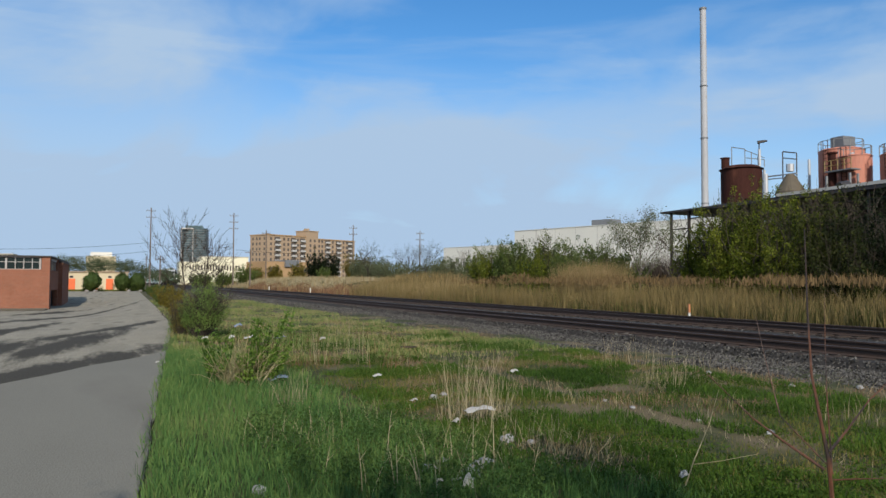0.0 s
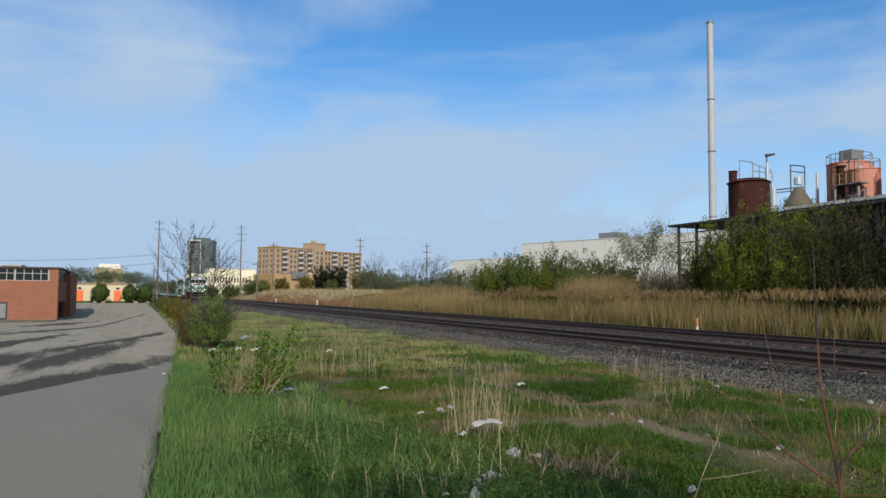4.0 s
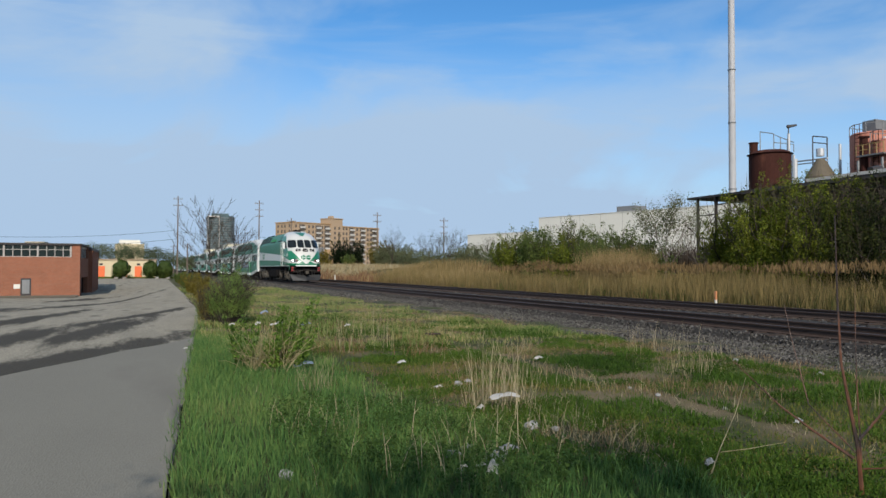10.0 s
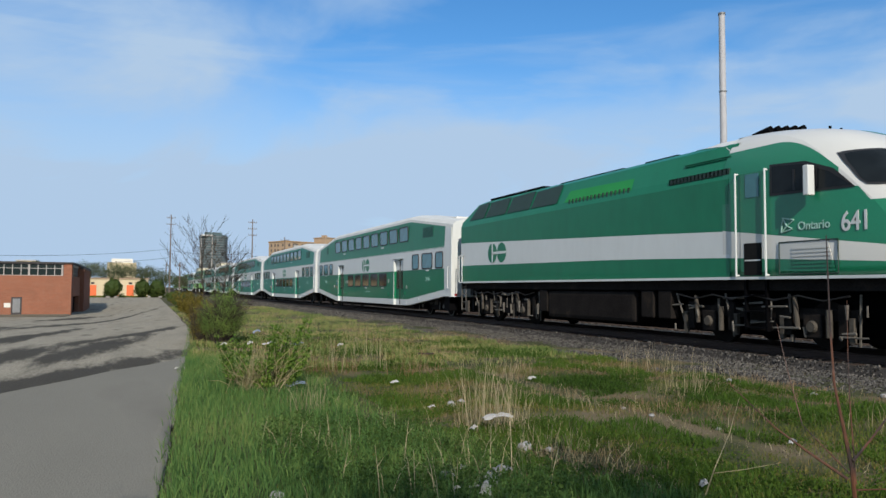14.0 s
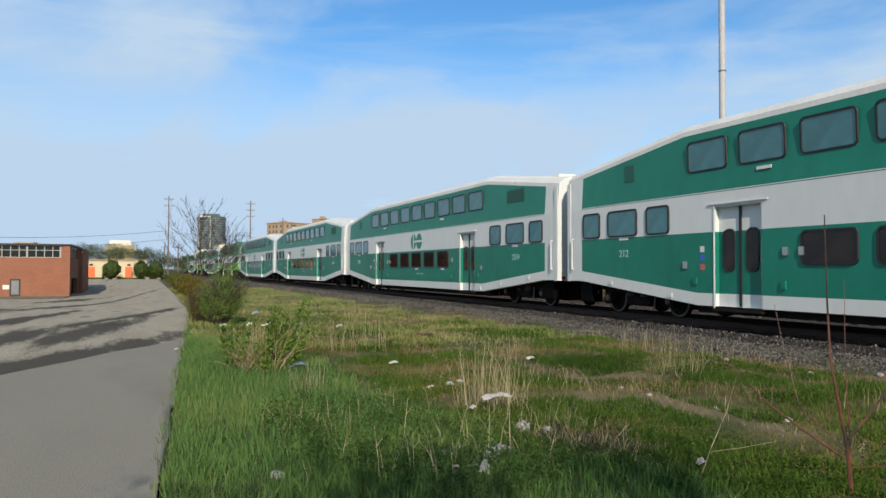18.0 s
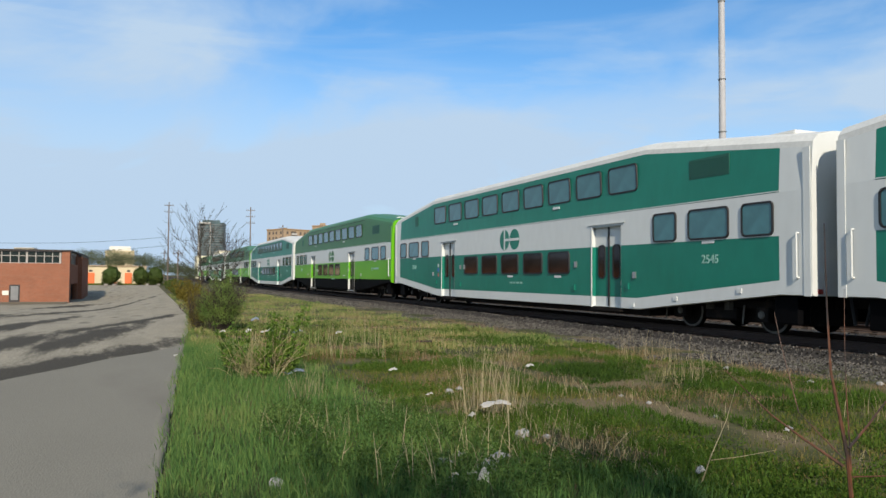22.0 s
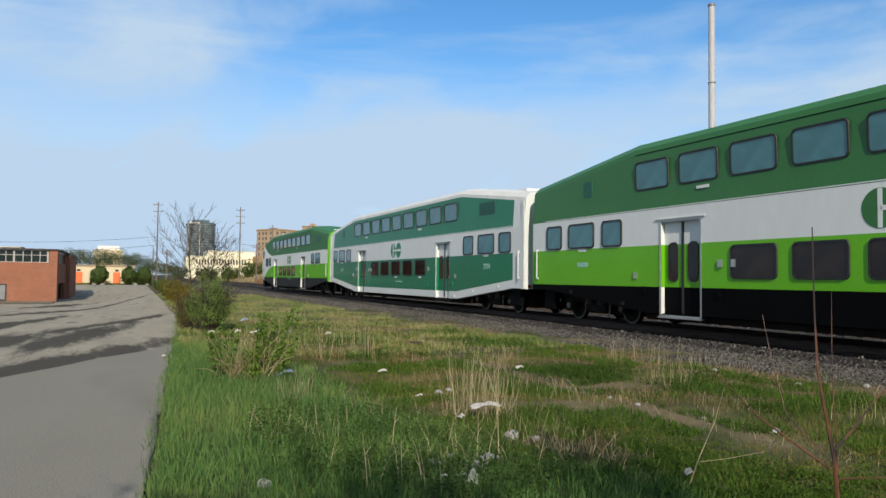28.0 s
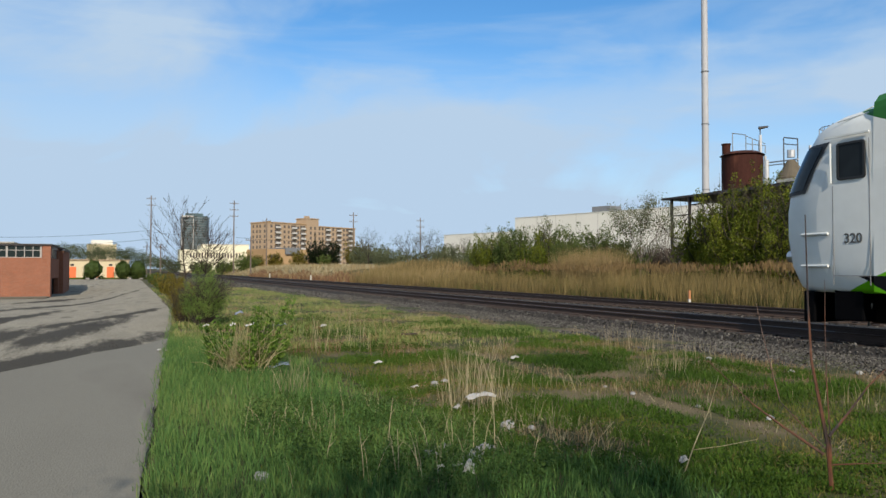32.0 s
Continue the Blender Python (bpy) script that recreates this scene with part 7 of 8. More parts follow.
bb = thing("brick_building", "low red brick building with a strip of high windows", "building", (-5.15, 70.0, -0.9))
wall = part("wall", boxes((-30, 0, 0, 0.35, 0, 3.33), (-30, -0.55, 0.05, 0.3, 3.33, 3.36), (-0.62, 0, 0, 0.35, 3.33, 4.4), (-0.35, 0, 0.35, 1.6, 0, 3.33), (-0.35, 0, 1.6, 9.0, 1.6, 3.33), (-0.35, 0, 9.0, 10.0, 0, 3.33), (-0.35, 0, 0.35, 1.2, 3.33, 4.4), (-0.35, 0, 9.2, 10.0, 3.33, 4.4), (-30, -29.6, 0.35, 24, 0, 4.4), (-30, -0.35, 23.6, 24, 0, 4.4)), M_brick, bb)
part("roof", boxes((-30.1, 0.12, -0.12, 24.1, 4.4, 4.52)), M_cap, bb)
part("plinth", boxes((-30, -0.3, -0.04, 0, 0, 0.12)), M_conc, bb)
for k in range(32):
    x = -0.66 - 0.62 * k
    wn_ = part("window", boxes((x - (0.14 if k % 4 == 0 else 0.06), x, 0.06, 0.14, 3.36, 4.4), (x - 0.62, x - 0.06, 0.07, 0.13, 3.36, 3.41), (x - 0.62, x - 0.06, 0.07, 0.13, 3.95, 4.0), (x - 0.62, x - 0.06, 0.06, 0.14, 4.33, 4.4)), M_frame_w, bb)
    part("pane", boxes((x - 0.62, x - 0.06, 0.10, 0.115, 3.41, 4.33)), M_glass, wn_)
for k in range(5):
    y = 1.3 + 1.6 * k
    wn_ = part("window", boxes((-0.2, -0.1, y, y + 0.08, 3.36, 4.4), (-0.2, -0.1, y, y + 1.6, 4.2, 4.4)), M_frame_w, bb)
    part("pane", boxes((-0.17, -0.15, y + 0.08, y + 1.6, 3.36, 4.2)), M_glass, wn_)
dr = part("door", boxes((-4.42, -3.64, -0.02, 0.06, 0.03, 1.58)), M_cap, bb, "dark door with a smeared pane")
part("pane", boxes((-4.3, -3.76, -0.03, -0.02, 0.3, 1.45)), M_grey_metal, dr)
part("sign", boxes((-4.92, -4.45, -0.03, 0, 0.72, 1.08)), M_offwhite, bb)
# black panel painted as the shade within the doorway
part("doorway_recess", boxes((-0.5, -0.42, 1.6, 9.0, 0, 1.6)), M_dark, bb)
part("pier", boxes((-0.5, 0.36, 10.0, 10.4, 0, 4.15), (-0.5, 0.36, 10.4, 20, 0, 4.15)), M_brick, bb)
part("roof_cap", boxes((-0.6, 0.45, 9.95, 20.1, 4.15, 4.28)), M_cap, bb)

tagged(new("verge", grid("verge", [-36 + 0.7 * i for i in range(45)], [66.6, 67.2, 68.0, 69.0, 69.94], lambda x, y: gz(x, y) + 0.05 + 0.09 * smooth(66.6, 67.6, y) * (0.7 + 0.5 * noise.noise((x * 0.8, y, 2))), (M_verge,))), "strip of gravelly soil along the brick wall", "soil", kind="structure")

bg = thing("beige_building", "long low beige building with orange doors", "building", (-30, 128.0, 0.0))
part("wall", boxes((0, 31.6, 0, 12, 0, 2.85)), M_beige, bg)
part("roof", boxes((-0.2, 31.8, -0.2, 12.2, 2.85, 3.0)), M_tan, bg)
for x0, x1 in ((23.0, 24.1), (26.6, 27.3), (28.45, 29.5)):
    part("door", boxes((x0, x1, -0.06, 0.02, 0.1, 1.85)), M_orange, bg, "bright orange door")
    part("sign", boxes((x0 + 0.3, x0 + 0.8, -0.05, 0, 2.0, 2.3)), M_cap, bg)
part("window", boxes((17, 21, -0.04, 0.02, 1.0, 1.9)), M_glass, bg)
rng = random.Random(5)
for k, bx_ in enumerate((-3.9, -2.7, 1.6, 3.2, 4.4)):
    bm = bmesh.new()
    bmesh.ops.create_icosphere(bm, subdivisions=2, radius=0.3)
    for v_ in bm.verts:
        v_.co *= rng.uniform(0.7, 1.2)
        v_.co.z *= 0.6
    st = thing("boulder", "pale boulder at the edge of the yard", "boulder", (bx_, 116.6 + rng.uniform(-0.6, 0.4), 0.08), "boulders along the yard")
    part("stone", bm, mat("weathered_rock", (0.22, 0.20, 0.18), 0.9, 0, 0.3, 4) if "weathered_rock" not in bpy.data.materials else bpy.data.materials["weathered_rock"], st)

# far woods on the left
rng = np.random.default_rng(77)
cs = [(-40 + 1.9 * k + float(rng.uniform(-1, 1)), 215 + float(rng.uniform(-12, 12)), float(pl(-40 + 1.9 * k, (-40, 5.5), (-12, 7.6), (0, 7.2), (8, 4.8), (14, 3.3))) * float(rng.uniform(0.55, 0.95))) for k in range(30) for _ in range(4)]
tagged(new("far_woods", leaves_mesh("far_woods", cs, [2.0] * len(cs), 52000, 0.15, M_leaf_far, 78)), "far belt of trees in early leaf", "woods", kind="stuff")
fb = thing("far_building", "pale far-off building over the trees", "building", (-6.5, 330, 0))
part("wall", boxes((-5, 6, 0, 12, 0, 11.5)), M_beige, fb)
part("roof", boxes((-3.5, 4.5, 2, 10, 11.5, 13.2)), M_offwhite, fb)
fb = thing("far_building", "pale far-off building over the brick roof", "building", (-31, 300, 0))
part("wall", boxes((-8.8, -2.8, 0, 12, 0, 10.7)), M_beige, fb)
part("roof", boxes((-9.0, -2.6, -0.3, 12.3, 10.7, 11.0)), M_conc, fb)

# apartment block
apt = thing("apartment_building", "tan brick apartment block of nine storeys with balconies", "building", (76.9, 418.0, 0.0), rz=27.2)
part("wall", boxes((0, 36, 0, 16, 0, 27.6), (36, 68, 0.8, 15, 0, 26.8)), M_tan, apt)
part("roof", boxes((-0.3, 36.2, -0.3, 16.3, 27.6, 28.2), (36.2, 68.3, 0.5, 15.3, 26.8, 27.4)), M_tan_low, apt)
part("stair_tower", boxes((27.5, 36.5, -0.6, 9, 0, 31.2), (27.2, 36.8, -0.9, 9.3, 31.2, 31.7), (29, 31, 1, 4, 31.7, 33)), M_tan, apt)
WIN = boxes((-0.65, 0.65, -0.08, 0.06, -0.8, 0.8))
win_me = bpy.data.meshes.new("window")
WIN.to_mesh(win_me)
WIN.free()
win_me.materials.append(M_shade)
# dark slab on the wall, its colour the shade of a balcony
BAL = boxes((-1.9, 1.9, -0.10, 0.06, -1.05, 1.05))
rec_me = bpy.data.meshes.new("balcony")
BAL.to_mesh(rec_me)
BAL.free()
rec_me.materials.append(M_shade)
SLB = boxes((-1.9, 1.9, -1.0, -0.10, -1.1, -0.9), (-1.9, 1.9, -1.0, -0.9, -0.9, -0.05))
slb_me = bpy.data.meshes.new("parapet")
SLB.to_mesh(slb_me)
SLB.free()
slb_me.materials.append(M_conc)
for fl in range(9):
    z = 2.2 + 2.95 * fl
    for x in (2.2, 11.5, 14.5, 21.5, 25.2, 30.5, 33.8, 38.5, 41.0, 49.5, 58.5, 61, 66):
        o = new("window", win_me)
        o.parent = apt
        o.location = (x, 0 if x < 27 else (-0.62 if x < 36 else 0.8), z)
    for x in (6.5, 18.2, 24.9, 45.0, 54.0, 63.5):
        o = new("balcony", rec_me)
        o.parent = apt
        o.location = (x, 0.0 if x < 36 else 0.8, z)
        q = new("parapet", slb_me)
        q.parent = o
    for y in (3, 7.2, 10, 13.5):
        o = new("window", win_me)
        o.parent = apt
        o.matrix_basis = pose(0, y, z, 0, 0, -90)
lowb = thing("low_building", "low tan brick building with a grey roof", "building", (60, 330, 0), rz=16)
part("wall", boxes((0, 22, 0, 20, 0, 10.5)), M_tan_low, lowb)
part("roof", boxes((9, 16, -1.0, 16, 8.2, 11.2)), M_grey_metal, lowb)
part("window", boxes((2, 6, -0.08, 0.05, 5, 8), (18, 20.5, -0.08, 0.05, 5, 8)), M_shade, lowb)

# glass tower
tw_ = thing("tower_block", "tall dark glass tower block", "building", (81, 896, 0), rz=-8)
n = 28
def oval(rx, ry, z0, z1):
    v = [(rx * math.copysign(abs(math.cos(a)) ** 0.7, math.cos(a)), ry * math.copysign(abs(math.sin(a)) ** 0.7, math.sin(a)), z) for z in (z0, z1) for a in [2 * math.pi * k / n for k in range(n)]]
    return v, [(k, (k + 1) % n, n + (k + 1) % n, n + k) for k in range(n)] + [tuple(range(n)), tuple(range(n, 2 * n))]
part("wall", mesh_of("wall", *oval(15.2, 13, 0, 62), (M_tower,)), None, tw_)
for k in range(20):
    part("balcony_slab", mesh_of("balcony_slab", *oval(16.3, 14, 6 + 2.8 * k, 7.0 + 2.8 * k), (M_tower_slab,)), None, tw_)
part("pale_frame", boxes((-13.5, -12.7, -15, -12, 0, 61), (-1.2, -0.5, -15.3, -13, 0, 61), (-13.5, -0.5, -15.2, -13, 60.5, 62)), M_conc, tw_)
part("roof", boxes((-10, 9, -9, 9, 62, 65)), M_tower, tw_)

M_cream = mat("cream_render", (0.62, 0.58, 0.43), 0.85, 0, 0.12, 0.3, 0.05, 3)
# pale factory by the track's far end
pf_ = thing("pale_factory", "pale cream factory with a row of windows", "building", (26.5, 350, 0), rz=-2)
part("wall", boxes((8, 29, 0, 30, 0, 12.6), (-1, 8, 0, 30, 0, 10.2)), M_cream, pf_)
for k in range(18):
    part("window", boxes((3.2 + 1.25 * k, 3.85 + 1.25 * k, -0.06, 0.05, 6.4 + 0.3 * (k % 3 == 0), 8.8)), M_shade, pf_)
part("ledge", boxes((-1.2, 29.2, -0.35, 0, 9.2, 9.5)), M_cream, pf_)
part("roof", boxes((7.8, 29.2, -0.2, 30.2, 12.6, 12.9)), M_conc, pf_)
part("roof", boxes((-1.2, 7.8, -0.2, 30.2, 10.2, 10.45)), M_conc, pf_)

# white warehouse beyond the shrubs
wh = thing("warehouse", "long white windowless warehouse", "building", (101, 114, 0), rz=16.5)
part("wall", boxes((0, 60, -30, 45, 0, 14.0)), M_offwhite, wh)
part("wall", boxes((2, 60, 45, 74, 0, 10.9)), M_offwhite, wh)
part("roof", boxes((-0.1, 60, -30.1, 45.1, 14.0, 14.12)), M_offwhite, wh)
part("roof", boxes((1.9, 60, 45.1, 74.1, 10.9, 11.02)), M_offwhite, wh)
part("roof_unit", boxes((3, 7, 19, 24, 14.2, 15.6)), M_grey_metal, wh)
for k in range(12):
    part("panel_joint", boxes((-0.04, 0, 6 * k - 28, 6 * k - 27.88, 0, 13.9)), M_conc, wh)
field("dry_reeds", "taller pale dry reeds below the shrubs", 2600, (26.6, 28.4), (36.0, 42.5), (1.9, 2.9), (0.012, 0.026), 0.35, M_reed, 27, category="reeds")
field("dry_reeds", "dark dry stalks under the open shed", 2200, (33.5, 36.5), (36, 44), (1.8, 3.2), (0.03, 0.06), 0.3, M_bark, 28, category="reeds")

# ---- factory yard: shed, tanks, chimney ----
M_rust = mat("rusty_tank", (0.045, 0.017, 0.013), 0.85, 0.1, 0.3, 0.6, 0.2, 8, stain=(0.10, 0.04, 0.026), stain_at=0.58, stretch=(1, 1, 0.35))
M_salmon = mat("salmon_tank", (0.41, 0.16, 0.105), 0.7, 0, 0.15, 0.6, 0.05, 6, stain=(0.30, 0.10, 0.06), stain_at=0.62, stretch=(1, 1, 0.35))
M_chim = mat("pale_chimney", (0.34, 0.34, 0.35), 0.7, 0, 0.12, 0.4, 0.05, 4, stretch=(1, 1, 0.2))
M_galv = mat("galvanised", (0.45, 0.46, 0.47), 0.5, 0.5, 0.15)
M_yel = mat("yellow_rail", (0.24, 0.165, 0.05), 0.6)

ch = thing("chimney", "tall slender pale chimney stack", "chimney", (70.1, 74.3, 0))
part("shaft", rods(((0, 0, 0), (0, 0, 37.9), 0.47, 0.40), seg=20), M_chim, ch, smooth=False)
for z in (12, 20.6, 27.5):
    part("flange", rods(((0, 0, z - 0.06), (0, 0, z + 0.06), 0.5), seg=20), M_grey_metal, ch)
part("rim", rods(((0, 0, 37.7), (0, 0, 37.95), 0.47), seg=20), M_grey_metal, ch)

tk = thing("rusty_tank", "dark rusty cylindrical steel tank", "tank", (60.0, 58.3, -0.45))
part("shell", rods(((0, 0, 0), (0, 0, 14.0), 2.05), seg=32), M_rust, tk)
part("lid", rods(((0, 0, 14.0), (0, 0, 14.35), 2.25, 1.6), seg=32), M_rust, tk)
part("vent", rods(((-1.3, 0.9, 14.2), (-1.3, 0.9, 15.2), 0.42), ((-1.3, 0.9, 15.2), (-1.3, 0.9, 15.3), 0.5), seg=14), M_rust, tk)
part("railing", rods(*[((-0.9 + 0.9 * k, -1.4, 14.2), (-0.9 + 0.9 * k, -1.4, 15.9 - 0.3 * k), 0.045) for k in range(4)], ((-0.9, -1.4, 15.0), (1.8, -1.4, 15.0), 0.04), ((-0.9, -1.4, 15.8), (1.8, -1.4, 15.2), 0.04), ((-0.9, 0.4, 14.2), (-0.9, 0.4, 16.4), 0.05), ((-0.9, 0.4, 16.4), (-0.1, -0.6, 16.1), 0.05), seg=5), M_grey_metal, tk)
part("lamp_post", rods(((1.3, -1.2, 14.2), (1.3, -1.2, 16.8), 0.06), ((1.1, -1.2, 16.8), (1.9, -1.7, 16.95), 0.18, 0.1), seg=6), M_cap, tk)
for seg_ in (((0.9, -1.6, 14.2), (0.9, -1.6, 16.0), 0.14), ((2.2, -1.0, 0), (2.2, -1.0, 14), 0.13), ((2.0, -1.5, 13.2), (-1.2, -8.0, 12.5), 0.07), ((2.0, -1.5, 12.9), (-1.2, -8.0, 12.2), 0.05)):
    part("pipe", rods(seg_, seg=8), M_galv, tk)

hp = thing("hopper", "grey conical hopper with ladders and pipes", "hopper", (58.5, 50.8, 0))
part("cone", rods(((0, 0, 10.3), (0, 0, 12.0), 1.35, 0.35), ((0, 0, 0), (0, 0, 10.3), 1.35), seg=16), mat("hopper_paint", (0.085, 0.068, 0.045), 0.8, 0, 0.25, 1.5), hp)
part("ladder", rods(((-0.4, 0.5, 11.5), (-0.4, 0.5, 14.2), 0.06), ((0.4, -0.4, 11.5), (0.4, -0.4, 14.0), 0.06), ((-0.4, 0.5, 14.2), (0.4, -0.4, 14.0), 0.06), ((-0.4, 0.5, 13.6), (0.4, -0.4, 13.4), 0.05), seg=5), M_cap, hp)
for seg_ in (((-0.5, 2.5, 0), (-0.5, 2.5, 12.3), 0.25), ((0.6, -1.6, 0), (0.6, -1.6, 13.2), 0.12), ((0.2, 0.2, 12.3), (0.2, 0.2, 13.0), 0.35)):
    part("pipe", rods(seg_, seg=8), M_galv, hp)
for name, lab, x, y, r, z in (("salmon_tank", "tall salmon-pink cylindrical tank", 62.4, 48.4, 1.95, 14.9), ("salmon_tank", "smaller salmon-pink cylindrical tank", 60.2, 45.3, 1.35, 13.7), ("salmon_tank", "smaller salmon-pink cylindrical tank", 61.0, 41.6, 1.6, 13.4)):
    t = thing(name, lab, "tank", (x, y, -0.8), "pink tanks")
    part("shell", rods(((0, 0, 0), (0, 0, z), r), seg=28), M_salmon, t)
    part("lid", rods(((0, 0, z), (0, 0, z + 0.15), r + 0.06, r * 0.9), seg=28), M_salmon, t)
    part("railing", rods(*[((r * math.cos(a), r * math.sin(a), z), (r * math.cos(a), r * math.sin(a), z + 0.9), 0.04) for a in [0.7 * k for k in range(9)]], *[((r * math.cos(a), r * math.sin(a), z + 0.9), (r * math.cos(a + 0.7), r * math.sin(a + 0.7), z + 0.9), 0.035) for a in [0.7 * k for k in range(9)]], seg=5), M_grey_metal, t)
    part("ladder", rods(*[((-r - 0.15, s, z - 5), (-r - 0.15, s, z + 0.9), 0.04) for s in (-0.25, 0.25)], *[((-r - 0.15, -0.25, z - 5 + 0.35 * k), (-r - 0.15, 0.25, z - 5 + 0.35 * k), 0.025) for k in range(15)], seg=4), M_rust, t)
part("motor_box", boxes((-0.8, 0.8, -0.9, 0.5, 15.05, 16.2)), M_grey_metal, [o for o in bpy.data.objects if o.name == "salmon_tank"][0], bevel=0.05)
pp = thing("pipe_rack", "rusty pipes and yellow rails around the tanks", "pipework", (58.4, 45.5, 0))
part("pipe", rods(((0, 0.7, 9), (0, 0.7, 13.2), 0.32), ((0, 0.7, 13.2), (0, 0.7, 13.35), 0.45), seg=10), M_rust, pp)
part("pipe", rods(((1.0, -0.5, 0), (1.0, -0.5, 13.2), 0.16), seg=8), M_galv, pp)
part("walkway", boxes((-0.6, 0.6, -1.6, 1.0, 11.5, 11.62)), M_grey_metal, pp)
part("railing", rods(*[((-0.6, -1.6 + 0.65 * k, 11.6), (-0.6, -1.6 + 0.65 * k, 12.5), 0.04) for k in range(5)], ((-0.6, -1.6, 12.5), (-0.6, 1.0, 12.5), 0.04), ((-0.6, -1.6, 12.05), (-0.6, 1.0, 12.05), 0.035), seg=5), M_yel, pp)
part("leg", rods(*[((x, y, 0), (x, y, 11.2), 0.12) for x in (-0.5, 0.5) for y in (-1.4, 0.9)], seg=6), M_grey_metal, pp)

sh = thing("shed", "open steel shed with a thin dark flat roof", "shed", (38.0, 45.0, 0))
part("roof", boxes((0, 16, -27, 0, 6.85, 7.0)), M_cap, sh)
part("roof_edge", boxes((-0.08, 0, -27, -5.5, 6.8, 7.02)), M_cap, sh)
part("gutter", boxes((-0.12, -0.02, -27, -11, 7.03, 7.22)), M_conc, sh, "pale gutter")
for y in (-0.9, -2.8, -7, -12, -17, -22, -26):
    part("post", boxes((0.2, 0.36, y - 0.08, y + 0.08, 0, 6.86)), M_cap, sh)
    part("post", boxes((15.6, 15.8, y - 0.08, y + 0.08, 0, 6.86)), M_cap, sh)
part("brace", rods(((0.28, -0.9, 5.6), (0.28, -2.8, 5.6), 0.05), ((0.28, -0.9, 3.9), (0.28, -2.8, 3.9), 0.05), ((0.28, -0.9, 3.9), (0.28, -2.8, 5.6), 0.035), ((0.28, -0.9, 5.6), (0.28, -2.8, 3.9), 0.035), ((0.28, -0.9, 2.0), (0.28, -2.8, 2.0), 0.05), ((0.28, -0.9, 2.0), (0.28, -2.8, 3.9), 0.035), ((0.28, -0.9, 3.9), (0.28, -2.8, 2.0), 0.035), ((0.28, -2.8, 6.3), (0.28, -26, 6.3), 0.05), ((0.28, -2.8, 2.0), (0.28, -26, 2.0), 0.06), ((0.28, -2.8, 4.5), (0.28, -26, 4.5), 0.06), seg=5), M_cap, sh)
# dark sheets added in place of the shade under the roof
part("back_wall", boxes((15.8, 16, -27, 0, 0, 6.85), (8, 8.1, -26.5, -4.0, 0, 5.6)), M_cap, sh)
part("roof_light", rods(((3, -13.3, 7.0), (3, -13.3, 7.6), 0.05), ((2.6, -13.3, 7.6), (3.4, -13.3, 7.75), 0.25), seg=8), M_cap, sh)

# ---- poles and wires ----


def utility_pole(x, y, h, arms, label="tall timber utility pole with crossarms", r=0.17):
    ob = thing("utility_pole", label, "utility pole", (x, y, gz(x, y) - 0.2), "utility poles")
    part("pole", rods(((0, 0, 0), (0, 0, h), r, r * 0.65), seg=8), M_wood, ob)
    for k in range(arms):
        z = h - 0.8 - 1.5 * k
        part("crossarm", boxes((-1.0, 1.0, -0.05, 0.05, z, z + 0.1)), M_wood, ob)
        for a in (-0.9, -0.4, 0.4, 0.9):
            part("insulator", rods(((a, 0, z + 0.1), (a, 0, z + 0.38), 0.07, 0.04), seg=6), M_grey_metal, ob)
    return ob


for x, y, h, a in ((6.8, 180, 18.4, 2), (24.8, 178, 17.5, 3), (32.2, 177, 12.0, 1), (52.0, 172, 13.6, 2), (67.4, 167, 12.4, 3), (24.2, 150, 8.0, 1), (8.2, 165, 7.0, 1), (8.0, 240, 9.0, 1)):
    utility_pole(x, y, h, a)


def wire(name, a, b, sag, r=0.03):
    cu = bpy.data.curves.new(name, "CURVE")
    cu.dimensions, cu.bevel_depth = "3D", r
    sp = cu.splines.new("POLY")
    sp.points.add(16)
    for k in range(17):
        t = k / 16
        p = Vector(a).lerp(Vector(b), t)
        sp.points[k].co = (p.x, p.y, p.z - sag * 4 * t * (1 - t), 1)
    cu.materials.append(M_black)
    tmp = new(name, cu)
    me = bpy.data.meshes.new_from_object(tmp.evaluated_get(bpy.context.evaluated_depsgraph_get()))
    bpy.data.objects.remove(tmp)
    return tagged(new("wire", me), "thin black overhead wire", "wire", "overhead wires")


for dz, z1 in ((0, 10.5), (1.0, 12.5), (-1.6, 8.2)):
    wire("wire", (6.8, 180, z1 - 2.2), (-42, 172, z1 - 4.2), 1.2)
wire("wire", (6.8, 180, 10), (24.8, 178, 9.6), 0.6)
wire("wire", (24.8, 178, 9.0), (52, 172, 8.6), 0.6)

# ---- small things by the track and litter ----
op = thing("marker_post", "short orange marker post beside the track", "post", (22.0, 24.3, -0.1))
part("post", boxes((-0.04, 0.04, -0.04, 0.04, 0.42, 0.78)), mat("orange_plastic", (0.42, 0.17, 0.07), 0.6), op, bevel=0.012)
part("base", boxes((-0.035, 0.035, -0.035, 0.035, 0, 0.42)), M_offwhite, op, "pale lower half")
for x, y in ((22.3, 92), (22.4, 120)):
    wp = thing("marker_post", "small white marker post beside the track", "post", (x, y, -0.1))
    part("post", boxes((-0.06, 0.06, -0.06, 0.06, 0, 0.9)), M_offwhite, wp, bevel=0.02)

M_paper = mat("dirty_paper", (0.34, 0.33, 0.31), 0.9, 0, 0.15, 6, 0.2, 30)
M_plastic = mat("grey_blue_plastic", (0.14, 0.17, 0.215), 0.5, 0, 0.2, 6, 0.2, 20)
M_plastic_grey = mat("grey_plastic", (0.15, 0.15, 0.145), 0.5, 0, 0.2, 6, 0.2, 20)
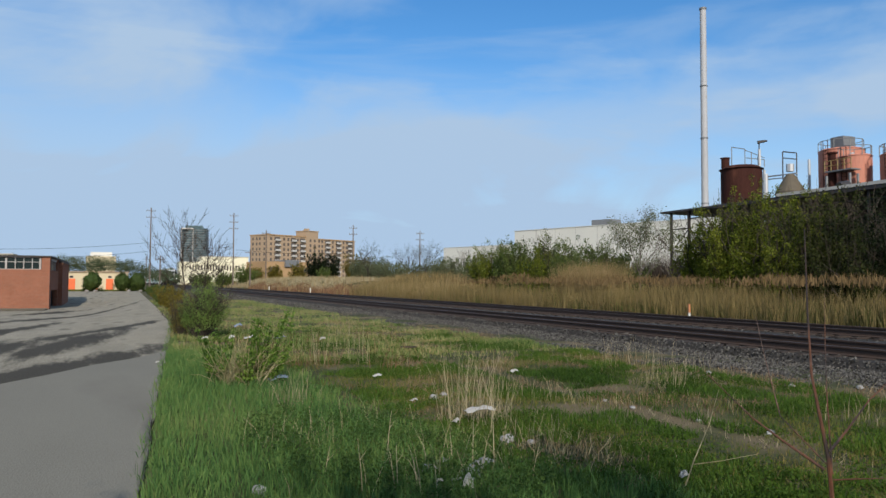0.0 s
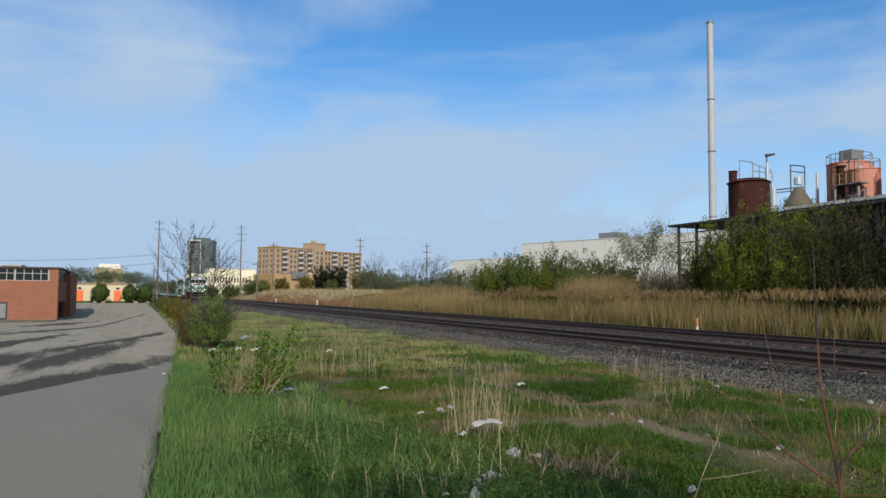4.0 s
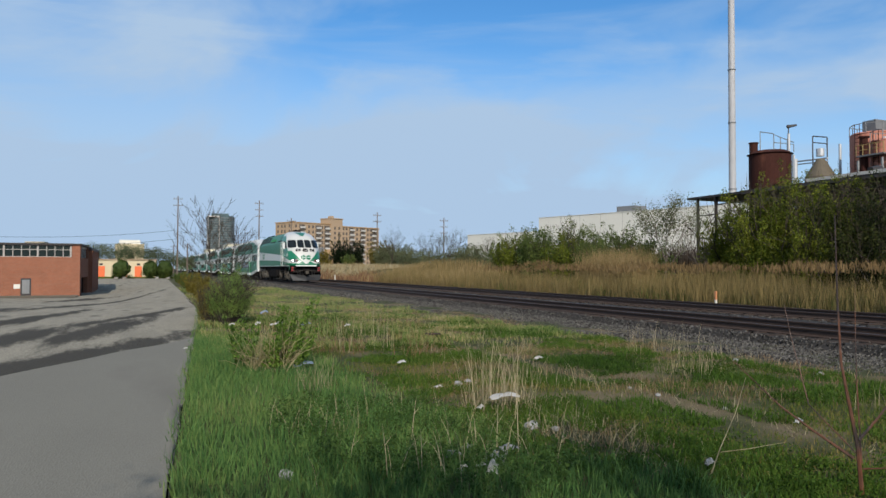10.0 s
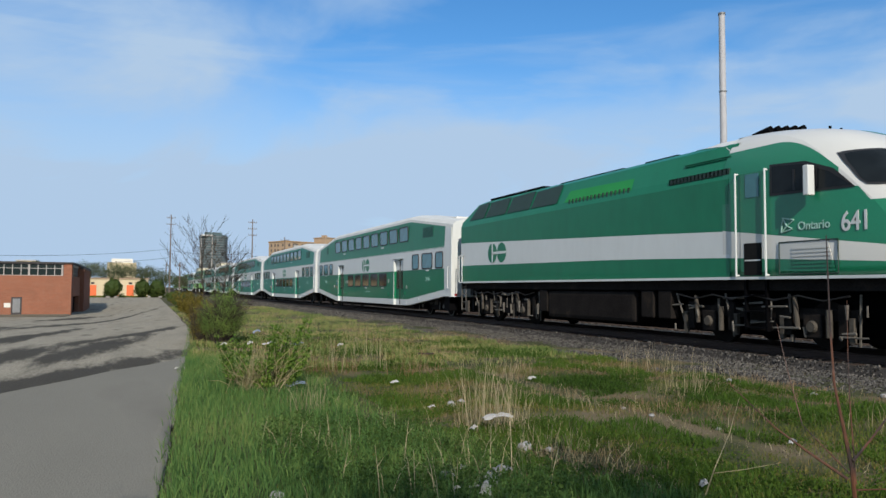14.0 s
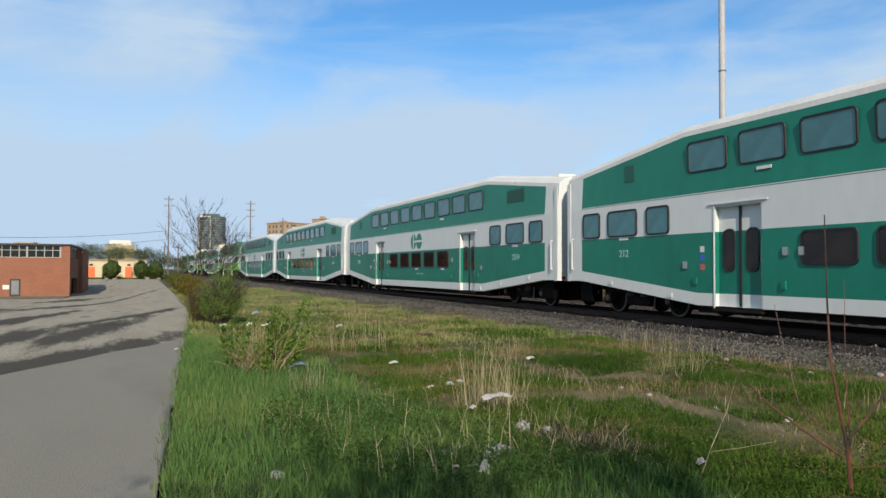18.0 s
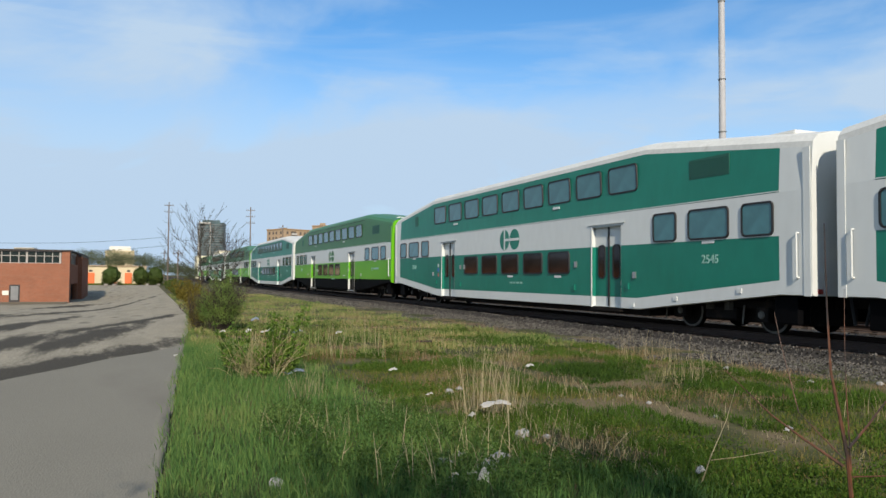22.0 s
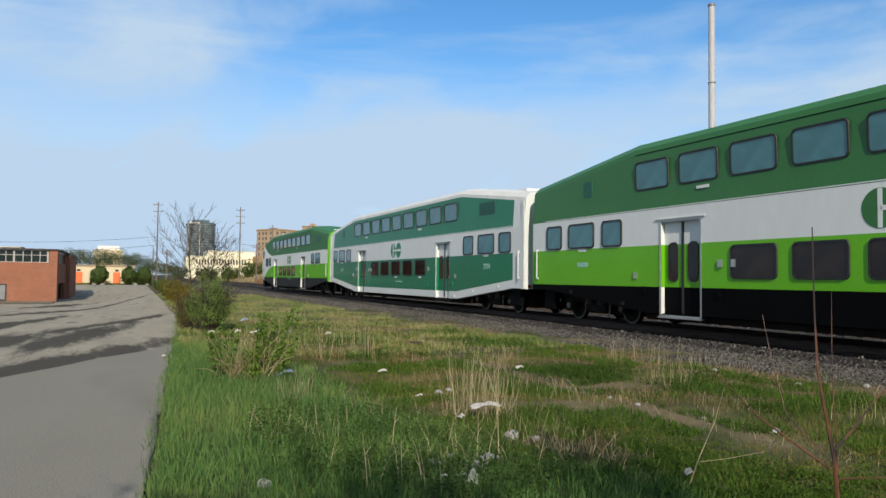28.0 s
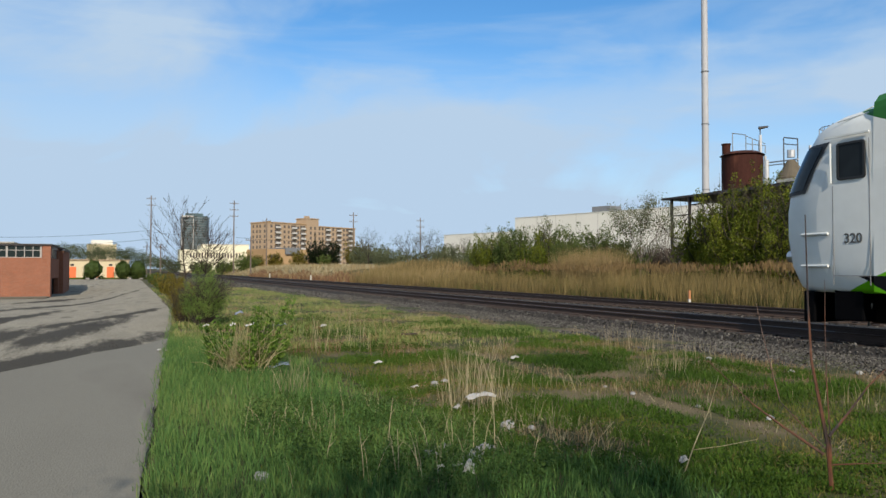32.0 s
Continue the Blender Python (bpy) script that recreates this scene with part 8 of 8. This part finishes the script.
M_grey_stone = mat("grey_rubble", (0.24, 0.235, 0.225), 0.9, 0, 0.2, 6, 0.4, 25)


def crumple(name, label, category, x, y, sx, sy, sz, material, seed, turn=0, lift=0.0):
    """A crumpled sheet or bag lying on the grass."""
    r = random.Random(seed)
    N = 9
    sx, sy, sz = sx * 0.8, sy * 0.8, sz * 0.8
    v, f = [], []
    for j in range(N):
        for i in range(N):
            u, w = i / (N - 1) - 0.5, j / (N - 1) - 0.5
            e = 1 + 0.12 * noise.noise((u * 2 + seed, w * 2, 0))
            z = sz * (0.75 + 0.6 * noise.noise((u * 3.0 + seed, w * 3.0, seed))) * (1 - 2.2 * (u * u + w * w)) + sz * (0.2 + 0.5 * u)
            v.append((u * sx * e + r.uniform(-0.01, 0.01), w * sy * e + r.uniform(-0.01, 0.01), max(0.004, z)))
    for j in range(N - 1):
        for i in range(N - 1):
            f.append((j * N + i, j * N + i + 1, (j + 1) * N + i + 1, (j + 1) * N + i))
    me = mesh_of(name, v, f, (material,))
    ob = new(name, me)
    sol = ob.modifiers.new("thickness", "SOLIDIFY")
    sol.thickness = 0.003
    ob.matrix_world = pose(x, y, gz(x, y) + 0.02 + lift, 0, 0, turn)
    return tagged(ob, label, category, "litter on the grass")


crumple("paper_sheet", "crumpled white sheet of litter in the dry grass", "litter", 3.74, 7.45, 0.40, 0.2, 0.08, M_paper, 3, -15, 0.11)
crumple("paper_scrap", "small scrap of dirty white paper", "litter", 3.42, 7.38, 0.09, 0.08, 0.05, M_paper, 4, 20, 0.04)
crumple("plastic_bag", "grey-blue plastic sheet under a weed", "litter", 2.25, 11.25, 0.38, 0.28, 0.08, M_plastic, 5, 10, 0.05)
crumple("plastic_bag", "white plastic bag snagged in the weeds", "litter", 3.2, 19.6, 0.40, 0.2, 0.09, M_paper, 6, 0, 0.06)
crumple("plastic_bag", "grey-blue plastic sheet in the grass", "litter", 3.9, 19.4, 0.4, 0.3, 0.1, M_plastic, 7, 30, 0.05)
crumple("paper_scrap", "small scrap of dirty white paper", "litter", 2.75, 19.8, 0.16, 0.14, 0.12, M_paper, 8, 0, 0.05)
crumple("paper_scrap", "small scrap of dirty white paper", "litter", 2.11, 20.0, 0.2, 0.1, 0.08, M_paper, 9, 0, 0.04)
crumple("paper_scrap", "small scrap of dirty white paper", "litter", 4.84, 18.6, 0.2, 0.12, 0.08, M_paper, 10, 0, 0.04)
crumple("plastic_bag", "pale blue plastic bag caught in a weed", "litter", 3.6, 24.5, 0.3, 0.22, 0.16, M_plastic, 11, 0, 0.08)
crumple("plastic_bag", "white plastic bag in the grass", "litter", 2.2, 5.05, 0.08, 0.06, 0.05, M_paper, 12, 0, 0.03)
crumple("plastic_bag", "white plastic bag in the grass", "litter", 4.02, 4.52, 0.07, 0.06, 0.06, M_paper, 13, 0, 0.03)
crumple("paper_scrap", "small scrap of dirty white paper", "litter", 3.75, 11.05, 0.15, 0.12, 0.05, M_paper, 14, 0, 0.04)
crumple("paper_scrap", "small scrap of dirty white paper", "litter", 6.05, 10.8, 0.16, 0.1, 0.06, M_paper, 15, 0, 0.03)
crumple("paper_scrap", "small scrap of dirty white paper", "litter", 4.75, 4.35, 0.07, 0.06, 0.05, M_paper, 16, 0, 0.35)
crumple("paper_scrap", "small scrap of white paper at the asphalt's edge", "litter", 0.72, 14.6, 0.1, 0.06, 0.04, M_paper, 17, 0, 0.03)
crumple("plastic_bag", "crumpled grey plastic sheet half buried in the grass", "litter", 2.72, 5.38, 0.24, 0.16, 0.09, M_plastic_grey, 21, 25, 0.05)
crumple("plastic_bag", "crumpled pale plastic wrapper among the weeds", "litter", 2.52, 5.72, 0.14, 0.10, 0.05, M_plastic_grey, 22, -10, 0.03)
crumple("paper_scrap", "pointed scrap of white paper in the grass", "litter", 2.35, 4.85, 0.1, 0.09, 0.1, M_paper, 23, 40, 0.04)
crumple("paper_scrap", "small scrap of dirty white paper", "litter", 3.52, 8.9, 0.11, 0.08, 0.04, M_paper, 24, 10, 0.02)
for k, (x, y, s) in enumerate(((3.55, 6.47, 0.075), (3.72, 6.3, 0.04), (3.89, 9.11, 0.06), (2.59, 5.3, 0.08), (2.42, 5.2, 0.05), (0.98, 5.5, 0.06), (4.11, 9.29, 0.055), (2.35, 5.6, 0.07), (9.4, 8.2, 0.05), (9.1, 9.6, 0.05), (10.1, 7.6, 0.05), (5.9, 8.1, 0.03), (5.8, 7.4, 0.035), (6.0, 6.5, 0.03), (1.8, 13.0, 0.05))):
    bm = bmesh.new()
    bmesh.ops.create_icosphere(bm, subdivisions=2, radius=s)
    for v_ in bm.verts:
        v_.co *= 1 + 0.3 * noise.noise(v_.co * (2.2 / s) + Vector((k, 0, 0)))
        v_.co.z *= 0.7
    ob = thing("stone", "pale grey stone lying in the grass", "stone", (x, y, gz(x, y) + s * 0.45), "stones in the grass")
    part("rock", bm, M_grey_stone, ob)
pk = thing("plank", "weathered grey board lying in the grass", "plank", (6.09, 15.78, gz(6.09, 15.78) + 0.06), rz=-12)
part("board", boxes((-0.18, 0.2, -0.05, 0.05, 0, 0.04)), M_bark, pk, bevel=0.01)



def motions():
    """The train runs through at an even pace."""
    walk(loco, [(t, pose(TRACK_X, y, RAIL_Z)) for t, y in RUN])
    for k, c in enumerate(cars):
        walk(c, [(t, pose(TRACK_X, y + CAR * k, RAIL_Z)) for t, y in RUN])


motions()
